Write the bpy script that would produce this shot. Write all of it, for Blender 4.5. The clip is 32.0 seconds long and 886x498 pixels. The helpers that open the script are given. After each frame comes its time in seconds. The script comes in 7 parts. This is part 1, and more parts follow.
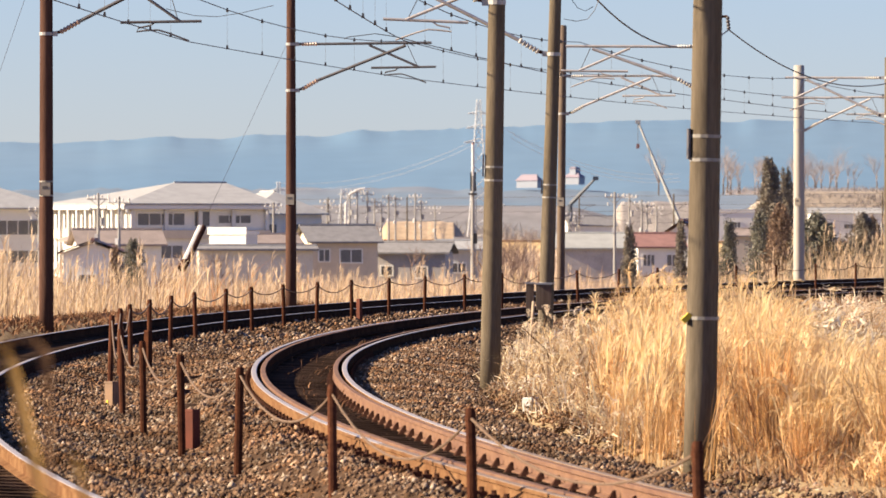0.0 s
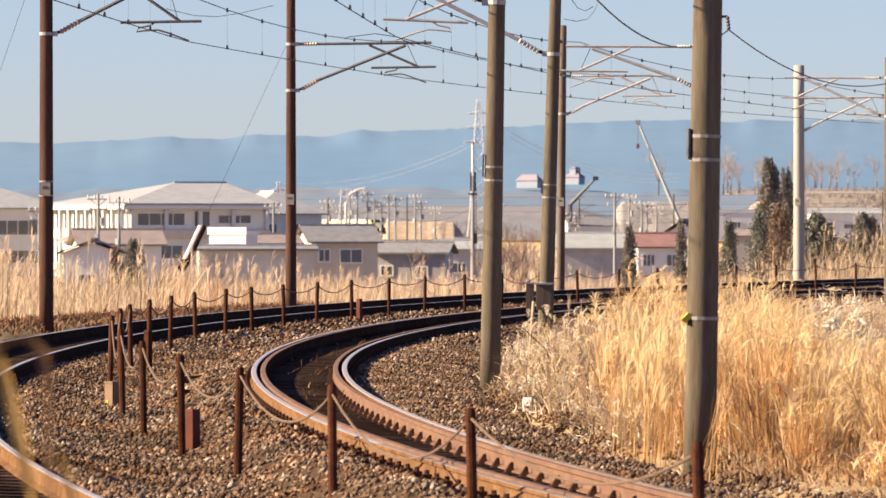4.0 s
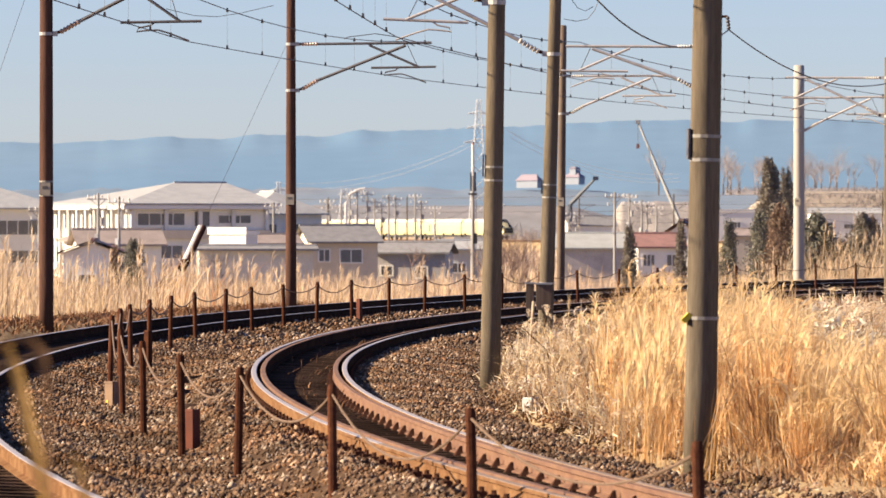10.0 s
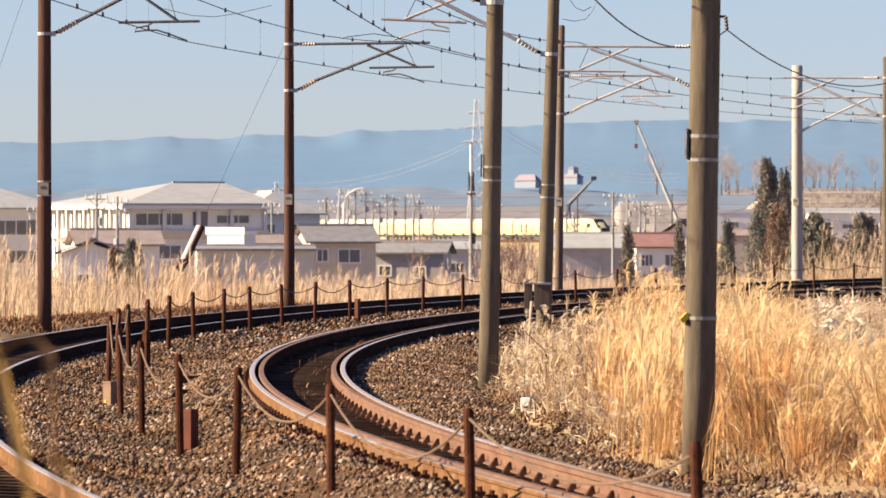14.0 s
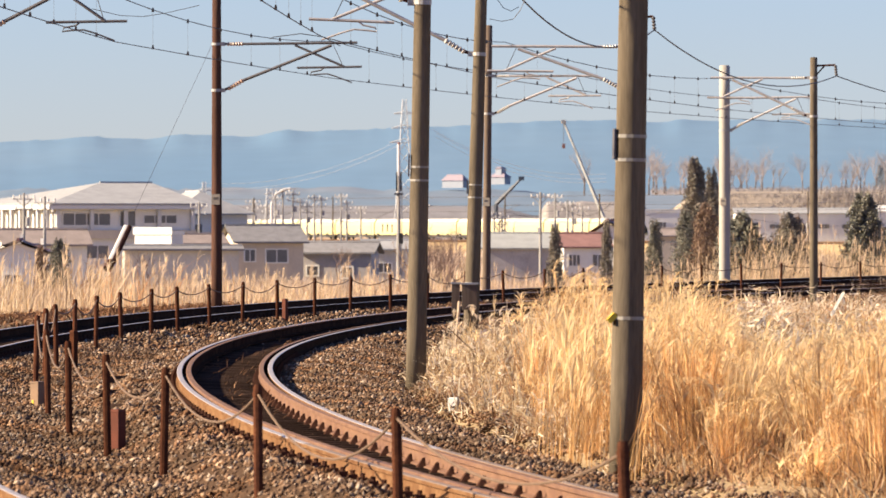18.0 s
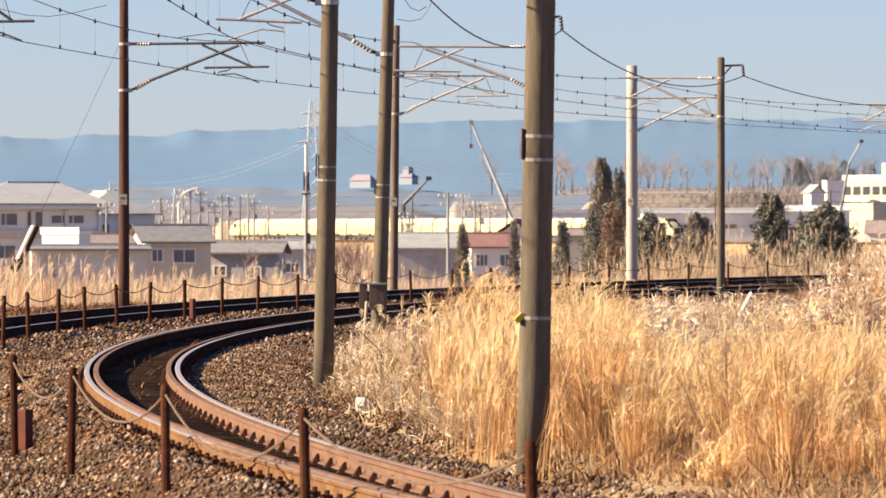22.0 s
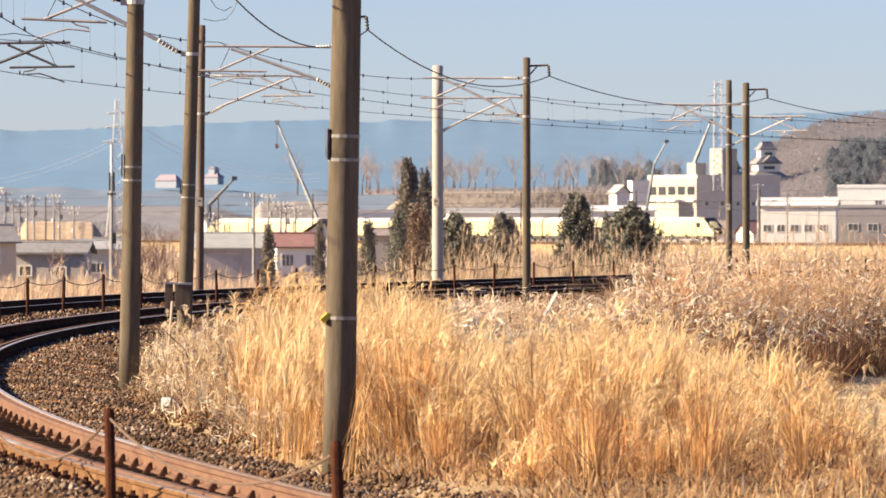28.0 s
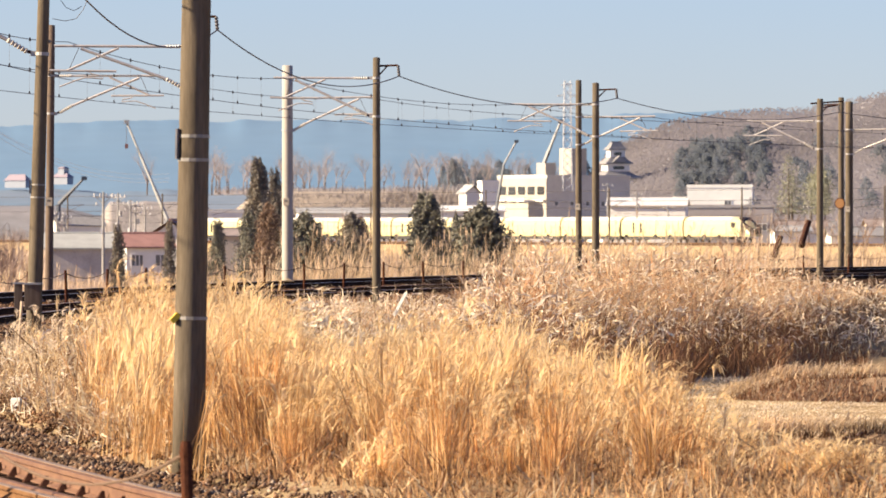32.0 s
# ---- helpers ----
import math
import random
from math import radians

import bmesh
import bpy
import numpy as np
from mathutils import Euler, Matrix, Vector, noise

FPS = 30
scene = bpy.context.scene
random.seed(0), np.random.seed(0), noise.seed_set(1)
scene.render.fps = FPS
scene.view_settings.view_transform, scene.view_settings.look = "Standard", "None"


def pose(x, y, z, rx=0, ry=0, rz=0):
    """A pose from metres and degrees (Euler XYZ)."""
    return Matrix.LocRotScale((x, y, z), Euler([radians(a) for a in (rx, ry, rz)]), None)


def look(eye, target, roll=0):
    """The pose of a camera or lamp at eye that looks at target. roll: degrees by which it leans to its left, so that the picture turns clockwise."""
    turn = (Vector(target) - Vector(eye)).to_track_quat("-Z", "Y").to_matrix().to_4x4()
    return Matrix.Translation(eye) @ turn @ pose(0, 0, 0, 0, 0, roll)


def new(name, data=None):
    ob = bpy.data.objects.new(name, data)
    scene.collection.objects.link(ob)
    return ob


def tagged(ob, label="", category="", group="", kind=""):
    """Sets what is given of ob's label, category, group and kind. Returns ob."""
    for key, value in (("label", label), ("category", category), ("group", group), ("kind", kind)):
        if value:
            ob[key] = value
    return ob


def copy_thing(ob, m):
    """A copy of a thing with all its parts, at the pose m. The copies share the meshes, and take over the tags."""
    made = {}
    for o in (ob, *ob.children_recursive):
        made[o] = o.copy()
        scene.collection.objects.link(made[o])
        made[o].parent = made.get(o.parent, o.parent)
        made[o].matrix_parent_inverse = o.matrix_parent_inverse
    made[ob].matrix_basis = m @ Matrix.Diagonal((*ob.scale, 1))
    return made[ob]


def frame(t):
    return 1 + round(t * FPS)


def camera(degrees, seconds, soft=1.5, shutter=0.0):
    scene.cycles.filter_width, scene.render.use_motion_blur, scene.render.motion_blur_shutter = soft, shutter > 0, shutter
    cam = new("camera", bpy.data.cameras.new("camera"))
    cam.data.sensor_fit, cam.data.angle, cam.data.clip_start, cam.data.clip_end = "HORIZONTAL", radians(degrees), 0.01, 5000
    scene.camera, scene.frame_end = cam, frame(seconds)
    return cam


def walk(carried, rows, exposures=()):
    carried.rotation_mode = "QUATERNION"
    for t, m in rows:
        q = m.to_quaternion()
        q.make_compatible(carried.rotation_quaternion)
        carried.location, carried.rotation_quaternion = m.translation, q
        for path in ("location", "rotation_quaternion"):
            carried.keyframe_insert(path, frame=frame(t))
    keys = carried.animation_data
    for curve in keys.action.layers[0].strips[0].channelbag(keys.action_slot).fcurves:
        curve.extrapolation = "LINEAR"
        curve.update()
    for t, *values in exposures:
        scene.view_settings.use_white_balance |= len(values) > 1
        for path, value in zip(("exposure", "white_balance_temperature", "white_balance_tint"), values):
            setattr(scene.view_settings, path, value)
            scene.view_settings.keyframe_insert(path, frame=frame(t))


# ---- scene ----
cam = camera(2 * math.degrees(math.atan(784 / 12124)), 32.0, soft=1.6)
CAM_Z = 1.948
PITCH = -0.175
# seconds, degrees that the camera has panned to the right
PAN = [(0, 0), (5, 0), (11, 0), (12.5, 0), (13, .002), (13.5, .007), (14, .015), (14.5, .031), (16.5, .337), (17, .430), (17.5, .528),
       (18, .621), (18.5, .697), (19, .778), (19.5, .861), (20, .925), (20.5, .987), (21, 1.079), (21.5, 1.233),
       (22, 1.395), (22.5, 1.550), (23, 1.644), (23.5, 1.773), (24, 1.945), (24.5, 2.107), (25, 2.251), (25.5, 2.346),
       (27.5, 2.894), (28, 3.019), (28.5, 3.155), (29, 3.288), (29.5, 3.471), (30, 3.653), (30.5, 3.832), (31, 4.000),
       (31.5, 4.178), (32, 4.275)]
cam.data.dof.use_dof, cam.data.dof.focus_distance, cam.data.dof.aperture_fstop = True, 105.0, 11.0
walk(cam, [(t, pose(0, 0, CAM_Z, 90 + PITCH, 0, -a)) for t, a in PAN])
scene.view_settings.exposure = 1.60

# ---------------------------------------------------------------- light
world = bpy.data.worlds.new("sky")
scene.world = world
world.use_nodes = True
wn = world.node_tree.nodes
wl = world.node_tree.links
sky = wn.new("ShaderNodeTexSky")
sky.sky_type = "NISHITA"
sky.sun_disc = False
SUN_EL, SUN_AZ = radians(27), radians(-93)      # azimuth from +y, clockwise seen from above
sky.sun_elevation, sky.sun_rotation = SUN_EL, SUN_AZ
sky.air_density, sky.dust_density, sky.ozone_density = 1.0, 0.06, 1.8
wn["Background"].inputs["Strength"].default_value = 0.0502
tint = wn.new("ShaderNodeMix")            # thin winter haze: dimmer and a little bluer than the clear model
tint.data_type, tint.blend_type = "RGBA", "MULTIPLY"
tint.inputs["Factor"].default_value = 1.0
tint.inputs["B"].default_value = (0.55, 0.642, 1.03, 1)
wl.new(sky.outputs["Color"], tint.inputs["A"])
wl.new(tint.outputs["Result"], wn["Background"].inputs["Color"])
sun = new("sun", bpy.data.lights.new("sun", "SUN"))
sun.data.energy, sun.data.angle, sun.data.color = 5.0, radians(0.55), (1.0, 0.80, 0.57)
sv = Vector((math.sin(SUN_AZ) * math.cos(SUN_EL), math.cos(SUN_AZ) * math.cos(SUN_EL), math.sin(SUN_EL)))
sun.matrix_world = look(sv * 50, (0, 0, 0))


# ---------------------------------------------------------------- materials
ALBEDO = 0.77          # scales base colours down to balance the raised exposure


def mat(name, col, rough=0.8, var=0.25, scale=6.0, col2=None, bump=0.0, bscale=40.0, metal=0.0, per=0.0, stretch=(1, 1, 1), fine=0.5):
    """Two scales of noise over the base colour, an optional second colour, relief, and a shift from object to object (per)."""
    m = bpy.data.materials.new(name)
    m.use_nodes = True
    n, l = m.node_tree.nodes, m.node_tree.links
    b = n["Principled BSDF"]
    b.inputs["Roughness"].default_value, b.inputs["Metallic"].default_value = rough, metal
    co = n.new("ShaderNodeTexCoord")
    mp = n.new("ShaderNodeMapping")
    mp.inputs["Scale"].default_value = stretch
    l.new(co.outputs["Object"], mp.inputs["Vector"])
    n1, n2 = n.new("ShaderNodeTexNoise"), n.new("ShaderNodeTexNoise")
    n1.inputs["Scale"].default_value, n2.inputs["Scale"].default_value = scale, scale * 9
    n1.inputs["Detail"].default_value, n2.inputs["Detail"].default_value = 4, 3
    l.new(mp.outputs["Vector"], n1.inputs["Vector"]), l.new(mp.outputs["Vector"], n2.inputs["Vector"])
    ra = n.new("ShaderNodeMapRange")
    ra.inputs["From Min"].default_value, ra.inputs["From Max"].default_value = 0.35, 0.68
    l.new(n1.outputs["Fac"], ra.inputs["Value"])
    mx = n.new("ShaderNodeMix")
    mx.data_type = "RGBA"
    c2 = col2 or tuple(c * (1 - var) for c in col)
    col, c2 = tuple(c * ALBEDO for c in col), tuple(c * ALBEDO for c in c2)
    mx.inputs["A"].default_value, mx.inputs["B"].default_value = (*col, 1), (*c2, 1)
    l.new(ra.outputs["Result"], mx.inputs["Factor"])
    hv = n.new("ShaderNodeHueSaturation")
    mr = n.new("ShaderNodeMapRange")
    mr.inputs["From Min"].default_value, mr.inputs["From Max"].default_value = 0.3, 0.7
    mr.inputs["To Min"].default_value, mr.inputs["To Max"].default_value = 1 - var * fine, 1 + var * fine
    l.new(n2.outputs["Fac"], mr.inputs["Value"])
    val = mr.outputs["Result"]
    if per:
        oi = n.new("ShaderNodeObjectInfo")
        p = n.new("ShaderNodeMapRange")
        p.inputs["To Min"].default_value, p.inputs["To Max"].default_value = 1 - per, 1 + per
        l.new(oi.outputs["Random"], p.inputs["Value"])
        mu = n.new("ShaderNodeMath")
        mu.operation = "MULTIPLY"
        l.new(p.outputs["Result"], mu.inputs[0]), l.new(val, mu.inputs[1])
        val = mu.outputs["Value"]
    l.new(val, hv.inputs["Value"])
    l.new(mx.outputs["Result"], hv.inputs["Color"])
    l.new(hv.outputs["Color"], b.inputs["Base Color"])
    if bump:
        bp = n.new("ShaderNodeBump")
        n3 = n.new("ShaderNodeTexNoise")
        n3.inputs["Scale"].default_value, n3.inputs["Detail"].default_value = bscale, 5
        l.new(mp.outputs["Vector"], n3.inputs["Vector"])
        bp.inputs["Strength"].default_value, bp.inputs["Distance"].default_value = bump, 0.02
        l.new(n3.outputs["Fac"], bp.inputs["Height"]), l.new(bp.outputs["Normal"], b.inputs["Normal"])
    return m


def island(name, cols, rough=0.9, noise_scale=0.4, translucent=0.0, spread=0.35, patch=None, tone=0.90):
    """A colour drawn for each loose piece of a mesh (stones, blades), with wide patches over it."""
    m = bpy.data.materials.new(name)
    m.use_nodes = True
    n, l = m.node_tree.nodes, m.node_tree.links
    b = n["Principled BSDF"]
    b.inputs["Roughness"].default_value = rough
    b.inputs["Specular IOR Level"].default_value = 0.0
    g = n.new("ShaderNodeNewGeometry")
    r = n.new("ShaderNodeValToRGB")
    r.color_ramp.interpolation = "LINEAR"
    el = r.color_ramp.elements
    for i, c in enumerate(cols):
        e = el[i] if i < 2 else el.new(1)
        e.position, e.color = i / max(1, len(cols) - 1), (*(min(0.95, q * tone) for q in c), 1)
    l.new(g.outputs["Random Per Island"], r.inputs["Fac"])
    co = n.new("ShaderNodeTexCoord")
    ns = n.new("ShaderNodeTexNoise")
    ns.inputs["Scale"].default_value, ns.inputs["Detail"].default_value = noise_scale, 3
    l.new(co.outputs["Object"], ns.inputs["Vector"])
    mr = n.new("ShaderNodeMapRange")
    mr.inputs["From Min"].default_value, mr.inputs["From Max"].default_value = 0.3, 0.7
    mr.inputs["To Min"].default_value, mr.inputs["To Max"].default_value = 1 - spread, 1 + spread
    l.new(ns.outputs["Fac"], mr.inputs["Value"])
    hv = n.new("ShaderNodeHueSaturation")
    l.new(mr.outputs["Result"], hv.inputs["Value"]), l.new(r.outputs["Color"], hv.inputs["Color"])
    if patch:
        n4, m4, s4 = n.new("ShaderNodeTexNoise"), n.new("ShaderNodeMapRange"), n.new("ShaderNodeMix")
        n4.inputs["Scale"].default_value, n4.inputs["Detail"].default_value = patch[1], 4
        l.new(co.outputs["Object"], n4.inputs["Vector"])
        m4.inputs["From Min"].default_value, m4.inputs["From Max"].default_value, m4.inputs["To Max"].default_value = 0.45, 0.62, patch[2]
        l.new(n4.outputs["Fac"], m4.inputs["Value"])
        s4.data_type, s4.blend_type = "RGBA", "MULTIPLY"
        s4.inputs["B"].default_value = (*patch[0], 1)
        l.new(m4.outputs["Result"], s4.inputs["Factor"]), l.new(r.outputs["Color"], s4.inputs["A"]), l.new(s4.outputs["Result"], hv.inputs["Color"])
    l.new(hv.outputs["Color"], b.inputs["Base Color"])
    if translucent:
        tr, ms = n.new("ShaderNodeBsdfTranslucent"), n.new("ShaderNodeMixShader")
        l.new(hv.outputs["Color"], tr.inputs["Color"])
        ms.inputs["Fac"].default_value = translucent
        l.new(b.outputs["BSDF"], ms.inputs[1]), l.new(tr.outputs["BSDF"], ms.inputs[2])
        l.new(ms.outputs["Shader"], n["Material Output"].inputs["Surface"])
    return m


RUST = mat("rusty_rail", (0.25, 0.143, 0.074), 0.85, 0.4, 3, (0.155, 0.078, 0.041), 0.3, 90)
# near-black paint for the shade on rail sides turned from the sun
SHADESIDE = mat("shaded_rail_side", (0.045, 0.028, 0.02), 0.7, 0.4, 2, (0.075, 0.045, 0.03), 0.3, 60)
SHINE = mat("worn_steel_railhead", (0.66, 0.58, 0.50), 0.46, 0.2, 8, metal=0.45)
# brown head colour that stands for a missing reflection
NO_GLINT = mat("railhead_without_glint", (0.30, 0.215, 0.145), 0.6, 0.25, 6)
GUARD = mat("reddish_check_rail", (0.225, 0.118, 0.062), 0.85, 0.4, 3, (0.15, 0.068, 0.037), 0.3, 90)
DARKRUST = mat("dark_rust", (0.10, 0.05, 0.035), 0.85, 0.4, 10, bump=0.3)
TIMBER = mat("creosoted_timber", (0.11, 0.07, 0.05), 0.9, 0.45, 5, (0.06, 0.042, 0.032), 0.4, 30, per=0.35)
EARTH = mat("dry_earth_and_straw", (0.46, 0.345, 0.20), 0.95, 0.35, 0.35, (0.31, 0.225, 0.13), 0.6, 6)
BED = mat("ballast_bed", (0.13, 0.082, 0.053), 0.95, 0.5, 2.5, (0.08, 0.052, 0.036), 0.8, 14)
STONE = island("ballast_stones", [(0.075, 0.049, 0.034), (0.17, 0.110, 0.072), (0.27, 0.18, 0.122), (0.12, 0.077, 0.051), (0.43, 0.35, 0.27), (0.16, 0.101, 0.066), (0.22, 0.145, 0.096), (0.09, 0.059, 0.041)], 0.85, 0.5, 0, 0.6, ((1.05, 0.84, 0.66), 0.45, 0.85), tone=ALBEDO)
GRASS = island("dry_pampas_grass", [(0.42, 0.232, 0.095), (0.65, 0.385, 0.155), (0.82, 0.545, 0.27), (0.50, 0.28, 0.115), (0.90, 0.66, 0.37)], 0.75, 2.0, 0.30, 0.55, ((0.78, 0.63, 0.52), 0.9, 0.9), tone=0.91)
STRAW = island("pale_bent_straw", [(0.48, 0.34, 0.20), (0.62, 0.47, 0.30), (0.72, 0.58, 0.41), (0.38, 0.25, 0.14)], 0.8, 0.9, 0.4, 0.4)
PALESTRAW = island("bleached_tangled_straw", [(0.70, 0.50, 0.27), (0.92, 0.76, 0.50), (0.24, 0.13, 0.06), (0.84, 0.64, 0.38), (0.95, 0.87, 0.66), (0.50, 0.32, 0.16)], 0.85, 1.4, 0.45, 0.45, ((0.60, 0.48, 0.40), 1.1, 0.85), tone=0.72)
BASAL = island("orange_brown_basal_leaves", [(0.48, 0.265, 0.11), (0.70, 0.44, 0.21), (0.28, 0.15, 0.075), (0.80, 0.56, 0.31), (0.58, 0.35, 0.16)], 0.85, 1.6, 0.35, 0.5)
# colour of dead litter; also paints shade among grass and reeds
DEADLEAF_SHADE = island("dead_leaves_and_shade", [(0.155, 0.080, 0.045), (0.27, 0.145, 0.083), (0.10, 0.056, 0.037), (0.37, 0.215, 0.122)], 0.9, 0.4, 0.1, 0.4)
WEED = island("brown_reed", [(0.54, 0.30, 0.155), (0.80, 0.53, 0.30), (0.94, 0.75, 0.50), (0.64, 0.38, 0.20), (0.92, 0.69, 0.42)], 0.8, 0.6, 0.4, 0.4, ((0.68, 0.47, 0.37), 0.5, 0.85), tone=0.82)
PALEPLUME = island("pale_seed_plume", [(0.62, 0.47, 0.31), (0.78, 0.63, 0.45), (0.70, 0.55, 0.38)], 0.95, 0.5, 0.4, 0.25)
BLEACH = island("bleached_curled_leaf", [(0.95, 0.86, 0.70), (0.88, 0.74, 0.53), (0.93, 0.81, 0.62), (0.78, 0.60, 0.40)], 0.85, 0.5, 0.4, 0.2)
PLUME = island("seed_plume", [(0.82, 0.585, 0.29), (0.94, 0.745, 0.455), (0.88, 0.655, 0.35)], 0.95, 0.5, 0.4, 0.2, tone=0.86)
CONC = mat("weathered_concrete_pole", (0.195, 0.160, 0.115), 0.85, 0.32, 1.2, (0.12, 0.098, 0.070), 0.25, 60, stretch=(6, 6, 0.6))
CONC_BROWN = mat("rust_stained_concrete", (0.125, 0.070, 0.053), 0.85, 0.35, 1.0, (0.075, 0.043, 0.033), 0.25, 60, stretch=(6, 6, 0.5))
CONC_MIX = mat("rust_streaked_concrete", (0.17, 0.125, 0.085), 0.85, 0.35, 1.0, (0.10, 0.062, 0.045), 0.25, 60, stretch=(6, 6, 0.5))
CONC_WHITE = mat("new_pale_concrete", (0.46, 0.43, 0.37), 0.8, 0.12, 1.0, bump=0.15, stretch=(4, 4, 0.6))
STEEL = mat("galvanised_steel", (0.50, 0.49, 0.47), 0.5, 0.25, 6, metal=0.35)
ARMW = mat("bright_galvanised_tube", (0.64, 0.60, 0.56), 0.4, 0.2, 5, metal=0.3)
BANDM = mat("dull_steel_band", (0.36, 0.34, 0.30), 0.6, 0.25, 6, metal=0.2)
BRACKET = mat("weathered_bracket_steel", (0.135, 0.128, 0.135), 0.6, 0.35, 5, metal=0.3)
INSUL = mat("brown_porcelain", (0.46, 0.31, 0.23), 0.35, 0.2, 8)
INSULW = mat("grey_porcelain", (0.60, 0.57, 0.50), 0.35, 0.15, 8)
WIRE = mat("dark_wire", (0.10, 0.09, 0.085), 0.6, 0.2, 3, metal=0.4)
ROPE = mat("weathered_rope", (0.20, 0.125, 0.075), 0.95, 0.35, 20)
POSTM = mat("rusty_fence_post", (0.12, 0.048, 0.026), 0.85, 0.4, 5, (0.07, 0.03, 0.02), 0.3, 60, per=0.2)
WHITE = mat("white_paint", (0.80, 0.79, 0.76), 0.5, 0.06, 3)
PALE = mat("pale_wall", (0.70, 0.67, 0.60), 0.85, 0.1, 0.6)
PLATEM = mat("weathered_plate", (0.34, 0.30, 0.25), 0.7, 0.25, 12)
YELLOW = mat("yellow_paint", (0.80, 0.58, 0.03), 0.5, 0.1, 8)
# paler glass colour stands for haze and reflections on town windows
PANE = mat("hazed_window_glass", (0.20, 0.195, 0.185), 0.35, 0.2, 0.5)
GLASS = mat("dark_window_glass", (0.06, 0.065, 0.07), 0.08, 0.2, 0.5)


for dull in (RUST, CONC, SHADESIDE, DARKRUST, TIMBER, EARTH, BED, POSTM, CONC_BROWN):
    dull.node_tree.nodes["Principled BSDF"].inputs["Specular IOR Level"].default_value = 0.0


# ---------------------------------------------------------------- mesh helpers
class Mesh:
    def __init__(self):
        self.v, self.f = [], []

    def add(self, verts, faces):
        k = len(self.v)
        self.v += [tuple(p) for p in verts]
        self.f += [tuple(i + k for i in q) for q in faces]
        return self

    def box(self, c, s, rz=0.0, top=1.0, m=None):
        """A box of size s centred at c; top narrows its upper end."""
        x, y, z = s[0] / 2, s[1] / 2, s[2] / 2
        p = [Vector((sx * x * k, sy * y * k, sz)) for sz, k in ((-z, 1), (z, top)) for sx, sy in ((-1, -1), (1, -1), (1, 1), (-1, 1))]
        r = (m or Matrix.Rotation(rz, 3, "Z"))
        p = [r @ q + Vector(c) for q in p]
        return self.add(p, [(3, 2, 1, 0), (4, 5, 6, 7), (0, 1, 5, 4), (1, 2, 6, 5), (2, 3, 7, 6), (3, 0, 4, 7)])

    def tube(self, pts, r, n=8, cap=True):
        """A tube along points; r is one radius or one for each point."""
        pts = [Vector(p) for p in pts]
        rs = r if isinstance(r, (list, tuple)) else [r] * len(pts)
        k = len(self.v)
        for i, p in enumerate(pts):
            d = (pts[min(i + 1, len(pts) - 1)] - pts[max(i - 1, 0)]).normalized()
            a = d.cross(Vector((0, 0, 1)) if abs(d.z) < 0.95 else Vector((1, 0, 0))).normalized()
            b = d.cross(a)
            self.v += [tuple(p + (a * math.cos(6.28319 * j / n) + b * math.sin(6.28319 * j / n)) * rs[i]) for j in range(n)]
        for i in range(len(pts) - 1):
            self.f += [(k + i * n + j, k + (i + 1) * n + j, k + (i + 1) * n + (j + 1) % n, k + i * n + (j + 1) % n) for j in range(n)]
        if cap:
            self.f += [tuple(k + j for j in range(n)), tuple(k + (len(pts) - 1) * n + n - 1 - j for j in range(n))]
        return self

    def prism(self, prof, a, b):
        """A closed profile of (across, up) swept from frame a to frame b (4x4 matrices: x across, z up)."""
        n = len(prof)
        vs = [a @ Vector((x, 0, z)) for x, z in prof] + [b @ Vector((x, 0, z)) for x, z in prof]
        return self.add(vs, [tuple(range(n)), tuple(range(2 * n - 1, n - 1, -1))] + [(i, i + n, (i + 1) % n + n, (i + 1) % n) for i in range(n)])

    def data(self, name, material, smooth=False):
        me = bpy.data.meshes.new(name)
        me.from_pydata(self.v, [], self.f)
        for mm in (material if isinstance(material, (list, tuple)) else [material]):
            me.materials.append(mm)
        if smooth:
            me.polygons.foreach_set("use_smooth", [True] * len(me.polygons))
        me.update()
        return me


def part(name, mesh, material, parent=None, label="", smooth=False, m=None):
    ob = new(name, mesh.data(name, material, smooth) if isinstance(mesh, Mesh) else mesh)
    if parent:
        ob.parent = parent
    if m is not None:
        ob.matrix_basis = m
    return tagged(ob, label)


def thing(name, label, category, group="", kind="", m=None):
    ob = new(name)
    ob.empty_display_size = 0.2
    if m is not None:
        ob.matrix_basis = m
    return tagged(ob, label, category, group, kind)


def soup(name, verts, faces_n, material, kind="stuff"):
    """One mesh out of many alike pieces: verts (pieces, k, 3) and the faces of one piece."""
    n, k, _ = verts.shape
    me = bpy.data.meshes.new(name)
    fl = np.array([i for q in faces_n for i in q])
    ln = np.array([len(q) for q in faces_n])
    me.vertices.add(n * k)
    me.vertices.foreach_set("co", verts.reshape(-1).astype(np.float32))
    loops = (np.arange(n)[:, None] * k + fl[None]).reshape(-1)
    me.loops.add(len(loops))
    me.loops.foreach_set("vertex_index", loops.astype(np.int32))
    tot = np.tile(ln, n)
    me.polygons.add(len(tot))
    me.polygons.foreach_set("loop_start", np.concatenate([[0], np.cumsum(tot)[:-1]]).astype(np.int32))
    me.polygons.foreach_set("loop_total", tot.astype(np.int32))
    me.materials.append(material)
    me.update(calc_edges=True)
    me.validate()
    return me


